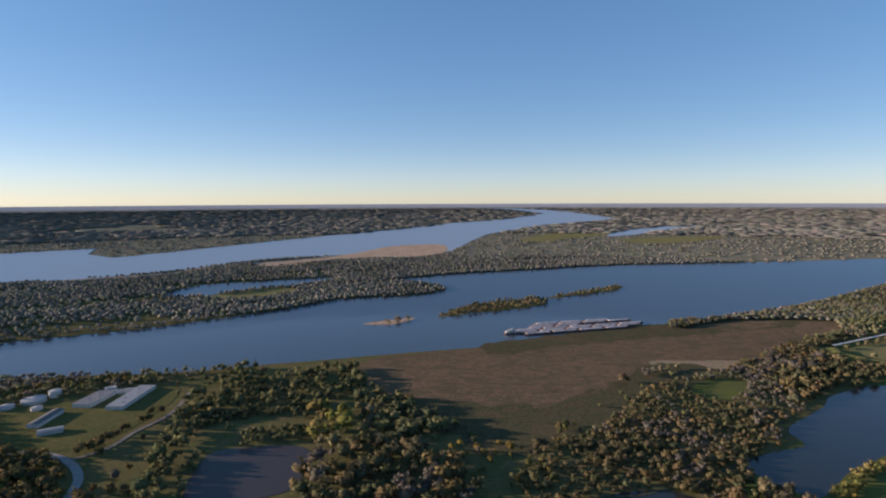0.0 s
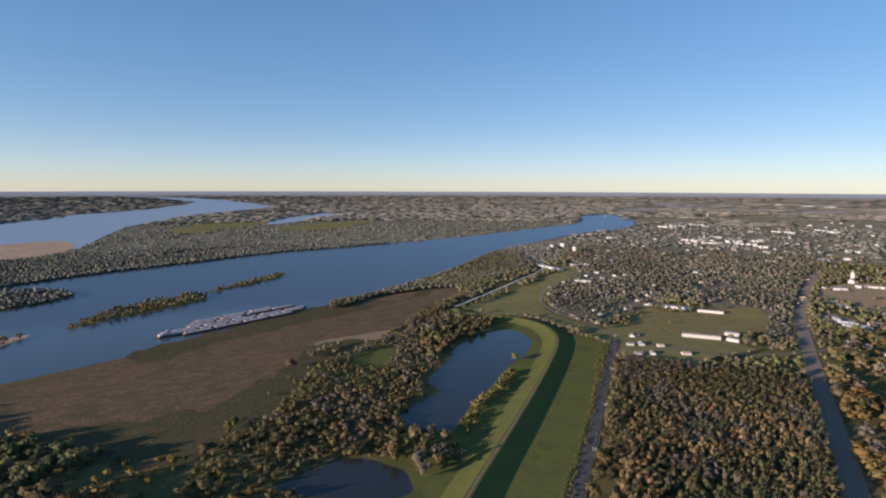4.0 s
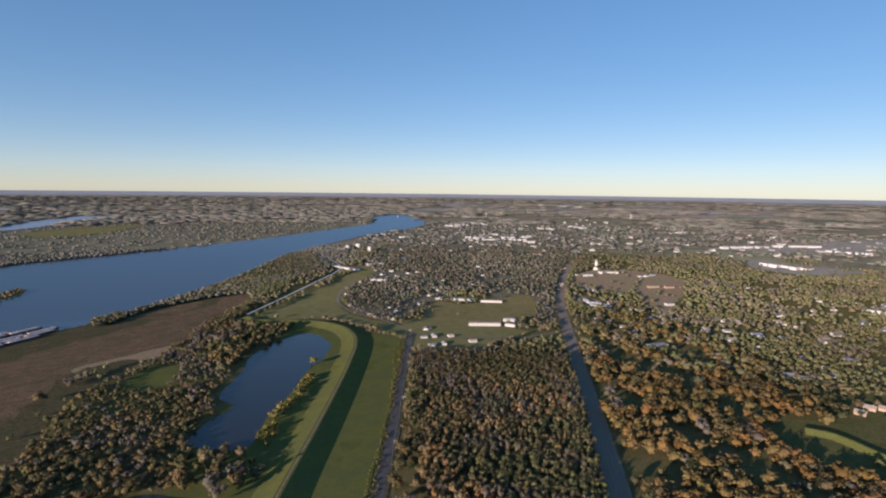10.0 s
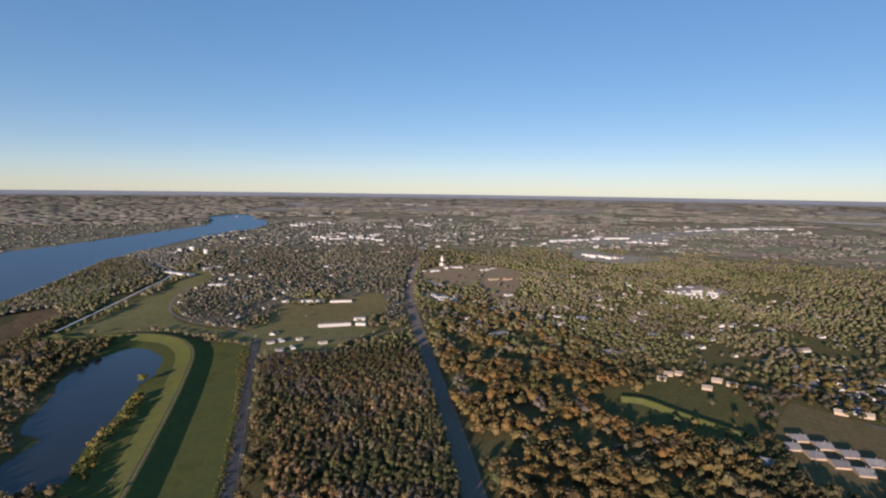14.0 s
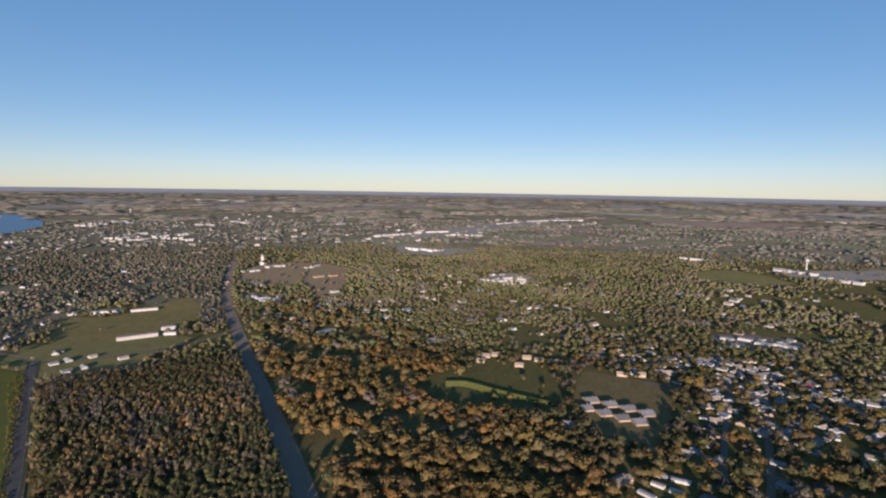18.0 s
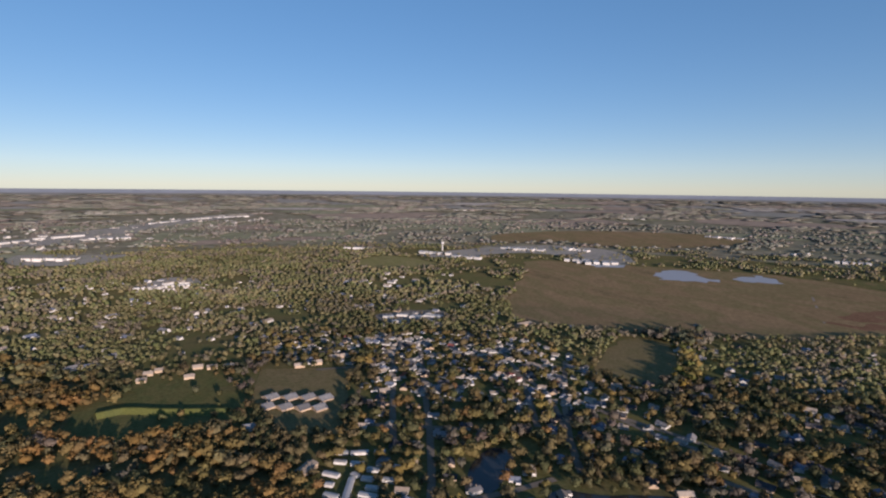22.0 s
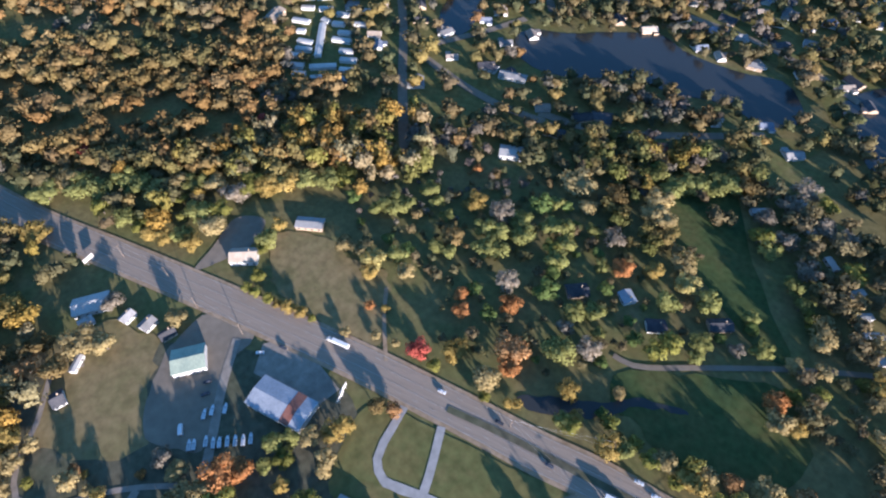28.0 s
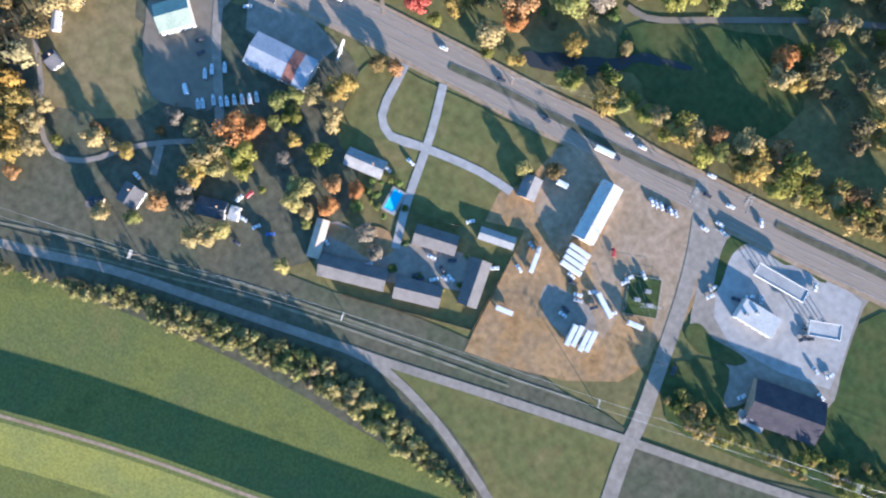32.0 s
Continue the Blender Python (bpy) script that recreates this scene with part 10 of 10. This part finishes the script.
grove("forest_i", 0.42, "garden", 4.5, 9, [(39, 585.4), (108.5, 635.4), (224.6, 799.8), (378.7, 906.1), (551.4, 1057), (712.8, 1178.7), (510.3, 849.4), (370.2, 700.3), (287.9, 608.1), (268.6, 500.3), (32.4, 478.4)], reach=2500)
grove("forest_j", 0.42, "garden", 4.5, 9, [(167.9, 700), (259.7, 706.4), (340.7, 733.8), (336.3, 652.2), (270.6, 585.1), (253.3, 492.9), (214.3, 520.8), (172.8, 507.5), (88.8, 529.7), (81.5, 572.8)], reach=2500)
grove("pond_end", 0.75, "garden", 7, 12, [(473.1, 914.3), (587.8, 1002.4), (660.9, 914.3), (600.9, 850.1), (496.6, 827.3), (401.1, 756.8)], reach=2500)
grove("levee_foot_w", 0.8, "garden", 4.5, 9, [(497.1, 1065.6), (630.3, 1074.6), (597.8, 995.4), (446.1, 841), (356.5, 788.2), (372, 893.1)], reach=2500)
grove("bank_wood", 0.85, "grey_green", 7, 11, [(370.9, 1245.1), (543, 1303.4), (783.4, 1469), (1078.9, 1709.6), (1407.2, 1953.4), (1320.7, 1684.4), (1106.3, 1469.4), (759.9, 1201.8), (636.6, 1106.6), (538.6, 1152.6), (423.9, 1153.1)], reach=2500)
grove("plant_bank", 0.6, "mixed", 5, 8, [(-811.5, 733.4), (-768.5, 747.6), (-644.1, 769.1), (-576.6, 794.2), (-548, 766.9), (-651.6, 722.6), (-764.2, 689.2)], reach=2500)
grove("plant_wood", 0.8, "mixed", 5, 9, [(-572.2, 509.9), (-498.4, 516.6), (-452.9, 502.2), (-414.8, 461.4), (-388.4, 408.9), (-457.1, 402.5)], reach=2500)

grove("pines", 1, "garden", 11, 15, [(670.4, -808.6), (717.2, -914.4), (694.8, -984.1), (614.7, -933.6), (592.1, -859.1), (631.7, -832.0)], reach=2500)
grove("field_corner", 0.8, "mixed", 9, 12, [(595.5, -782.8), (609.7, -827.2), (549.7, -799.9), (469.4, -674.6), (474.2, -643.5)], reach=2500)


near_xy, near_h, near_w, near_c = (np.concatenate([q[k] for q in GROVES]) for k in range(4))
order = np.argsort(np.hypot(near_xy[:, 0] - 40, near_xy[:, 1] + 20) + rng.uniform(0, 60, len(near_xy)))
single, rest = order[:30], order[30:]
outer = rest[np.hypot(*near_xy[rest].T) > 430]
rest = rest[np.hypot(*near_xy[rest].T) <= 430]
for nm, q in (("riverside_wood", outer[np.hypot(*near_xy[outer].T) <= 640]), ("riverside_wood_far", outer[np.hypot(*near_xy[outer].T) > 640])):
    woods(nm, mid if nm == "riverside_wood" else slight, near_xy[q], near_h[q], near_w[q], near_c[q], "tree lines and thickets between the levee and the river")
woods("near_wood", airy, near_xy[rest], near_h[rest], near_w[rest], near_c[rest], "mixed autumn trees round lawns and lots")

table = np.array([c for _, c in HUES[1:]])
for n, i in enumerate(single):
    c = near_c[i]
    hue = 1 + int(np.argmin(((table / table.sum(1, keepdims=True) - c / c.sum()) ** 2).sum(1) * 6 + ((table - c) ** 2).sum(1) * 3))
    tree(*near_xy[i], near_h[i], near_w[i], hue, n * 77.0, n % 4)


# woods, town trees and far timber
POLY = {k: np.array([(q.x, q.y) for q in spline(v, 60, True)]) for k, v in (("w", FOREST_W), ("e", FOREST_E), ("t", TOWN), ("s", SUBURB), ("b", BATTURE), ("island", ISLAND), ("islet", ISLET), ("shoals", SHOALS))}


def scatter(r0, r1, gap, az0, az1):
    gx, gy = np.meshgrid(np.arange(-r1, r1, gap), np.arange(-r1, r1, gap))
    xy = np.column_stack([gx.ravel(), gy.ravel()]) + rng.uniform(-0.45, 0.45, (gx.size, 2)) * gap
    d, az = np.hypot(*xy.T), np.degrees(np.arctan2(xy[:, 0], xy[:, 1]))
    return xy[(d > r0) & (d <= r1) & (az > az0) & (az < az1)]


def ridge(xy):
    """One on the old river ridges that run north-north-east through the eastern wood, nought in the swales between them."""
    u = 0.857 * xy[:, 0] - 0.515 * xy[:, 1] - 535 + np.array([26 * noise.noise((x * 0.008, y * 0.008, 9)) for x, y in xy])
    return np.clip(0.5 + 0.75 * np.cos(u * math.tau / 116), 0, 1)


def grow(xy, label_far):
    """Keeps the points where trees stand, and gives their zone: w, e, t, s, b, or r across the river."""
    az = np.degrees(np.arctan2(xy[:, 0], xy[:, 1]))
    zone = np.full(len(xy), "o")
    zone[(az < 42) & (np.hypot(*xy.T) > 1000) & (xy[:, 1] > 900 + 0.5 * xy[:, 0])] = "r"
    for k in "tsbew":
        zone[inside(xy, POLY[k])] = k
    for k in ("island", "islet", "shoals"):
        zone[inside(xy, POLY[k])] = "i"
    wide = ((np.hypot(*xy.T) > 2500) & (az > 40)) | ((np.hypot(*xy.T) > 1500) & (az > 112) & ~inside(xy, AREAS["big_field"]))
    dens = {"o": 0.8, "r": 0.95, "t": 0.76, "s": 0.5, "b": 0.06, "e": 0.9, "w": 0.98, "i": 0.6}
    patch = np.array([noise.noise((x * 0.006, y * 0.006, 0)) + 0.7 * noise.noise((x * 0.021, y * 0.021, 4)) for x, y in xy])
    share = np.where(np.isin(zone, ["o", "t", "s", "b"]), 0.95 + 1.5 * patch, 1 + 0.5 * patch)
    swath = np.array([noise.noise(((x * 0.47 - y * 0.88) * 0.011, (x * 0.88 + y * 0.47) * 0.0016, 2)) for x, y in xy])
    share = np.where(zone == "r", 0.86 + 1.1 * swath, share)
    share = np.where(zone == "e", np.where(np.hypot(*xy.T) < 560, 0.5, 0.22) + 0.7 * ridge(xy) + 0.35 * patch, share)
    keep = rng.random(len(xy)) < np.array([dens[z] for z in zone]) * share
    keep &= (zone != "r") | (np.hypot(*xy.T) < 2700) | (rng.random(len(xy)) < 0.3)
    close = (zone == "s") & (np.hypot(*xy.T) < 690)
    keep |= close & (rng.random(len(xy)) < 0.36)
    keep &= ~wide | (rng.random(len(xy)) < np.clip(0.22 + 1.3 * patch, 0, 1))
    for nm, share in (("hollow", 0.12), ("apartment_grounds", 0.45), ("church_field", 0.07), ("warehouse_grass", 0.05), ("shopping_lots", 0.08), ("industrial_lots", 0.12), ("strip_lots", 0.15), ("apartment_lots", 0.2), ("store_lot", 0.1), ("suburb_lot", 0.2)):
        keep &= ~inside(xy, AREAS[nm]) | (rng.random(len(xy)) < share)
    xy, zone = xy[keep], zone[keep]
    ok = free(xy)
    return xy[ok], zone[ok]


ZONES = {"w": ("west_wood", "brown", "dense brown and orange bottomland wood"), "e": ("east_wood", "bottomland", "dense orange and green autumn wood"), "t": ("town_trees", "town", "grey-brown street trees among the town's roofs"),
         "s": ("suburb_trees", "garden", "green and gold garden trees in the suburb"), "b": ("riverside_trees", "green", "scattered riverside trees round the ponds"), "r": ("far_bank_timber", "river", "grey-brown timber on the far bank"),
         "i": ("island_trees", "garden", "low green trees on the river islands"), "o": ("outlying_trees", "garden", "mixed trees of the outlying land")}
for tag, r0, r1, gap, protos, size in (("near", NEAR, 560, 10.5, full, 1.15), ("second", 560, 900, 10.5, mid, 1.15), ("middle", 900, 1400, 10.8, slight, 1.15), ("far", 1400, 2700, 12.0, far_crowns, 1.15), ("distant", 2700, 4600, 29, far_crowns, 1.1)):
    xy, zone = grow(scatter(r0, r1, gap, -60, 176), tag)
    if tag in ("near", "second"):
        more, zone_more = grow(scatter(r0, r1, gap * 0.74, 20, 80), tag)
        xy, zone = np.concatenate([xy, more[zone_more == "w"]]), np.concatenate([zone, zone_more[zone_more == "w"]])
    for z, (nm, pal, text) in ZONES.items():
        q = xy[zone == z]
        if len(q):
            h = (rng.triangular(9.5, 11.5, 14, len(q)) if z in "wr" else rng.triangular(6.5, 11, 17, len(q))) * {"i": 0.6, "b": 0.6, "s": 0.9, "t": 0.66, "r": 0.66, "o": 0.74 if tag in ("middle", "far") else 0.88}.get(z, 1.0) * size
            w = h * rng.uniform(0.8, 1.2, len(q)) * (1.15 if z == "e" and tag != "far" else 2.2 if tag == "distant" else 1.3 if z == "r" else 0.88 if z == "w" else 1.0)
            tint = pick(pal, rng, q)
            if z == "e" and tag == "near":
                tint = tint * 1.15
            if z == "s":
                w *= 1.15
            if z == "s" or (z == "o" and tag in ("near", "second")):
                tint = tint * 0.86
            if z in "sb":
                swap = rng.random(len(q)) < 0.3
                tint[swap] = pick("gold" if z == "s" else "green", rng, q[swap]) * 0.9
            # farther trees switch to a greyer tint in place of haze
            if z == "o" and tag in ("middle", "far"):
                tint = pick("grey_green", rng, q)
            if z == "w":
                swap = np.array([noise.noise((x * 0.006, y * 0.006, 8)) + 0.0022 * (math.hypot(x, y) - 560) for x, y in q]) > 0.15
                tint[swap] = pick("grey_green", rng, q[swap]) * 0.8
            if z == "e":
                swap = np.array([noise.noise((x * 0.02, y * 0.02, 3)) for x, y in q]) > 0.3
                tint[swap] = pick("garden", rng, q[swap]) * 1.1
            if z == "e" and tag != "near":
                swap = rng.random(len(q)) < (0.1 if tag == "second" else 0.5)
                tint[swap] = pick("garden" if tag == "second" else "grey_green", rng, q[swap]) * 0.95
            if z == "w":
                swap = np.array([noise.noise((x * 0.014, y * 0.014, 8)) for x, y in q]) + rng.normal(0, 0.2, len(q)) > 0.22
                if tag == "second":
                    swap |= rng.random(len(q)) < 0.6
                tint[swap] = pick("garden", rng, q[swap]) * 1.1
                w *= 0.62
            # horizon trees take the hazed tints
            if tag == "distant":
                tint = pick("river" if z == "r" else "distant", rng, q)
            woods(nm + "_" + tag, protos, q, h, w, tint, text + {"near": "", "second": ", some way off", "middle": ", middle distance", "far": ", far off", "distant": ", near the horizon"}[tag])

# wood lots of the far plain, out to the horizon
rings = 4600 * 1.03 ** np.arange(44)
az = np.radians(np.arange(-62, 178, 0.42))
dd, aa = (q.ravel() for q in np.meshgrid(rings, az))
dd, aa = dd * rng.uniform(0.985, 1.015, dd.size), aa + rng.uniform(-0.003, 0.003, dd.size)
xy = np.column_stack([np.sin(aa) * dd, np.cos(aa) * dd])
lots = np.array([noise.noise((x * 0.0009, y * 0.0009, 3)) + 0.6 * noise.noise((x * 0.003, y * 0.003, 6)) for x, y in xy])
wet = np.zeros(len(xy), bool)
for nm in ("river", "river_main_channel", "oxbow_lake", "far_plain"):
    wet |= inside(xy, AREAS[nm])
xy = xy[(lots > np.where(xy[:, 1] > 0.9 * xy[:, 0], -0.35, 0.02)) & ~wet]
d = np.hypot(*xy.T)
woods("horizon_woods", far_crowns, xy, rng.uniform(6, 11, len(xy)), d * rng.uniform(0.016, 0.03, len(xy)), pick("distant", rng, xy), "wood lots scattered over the far plain, hazed in colour")
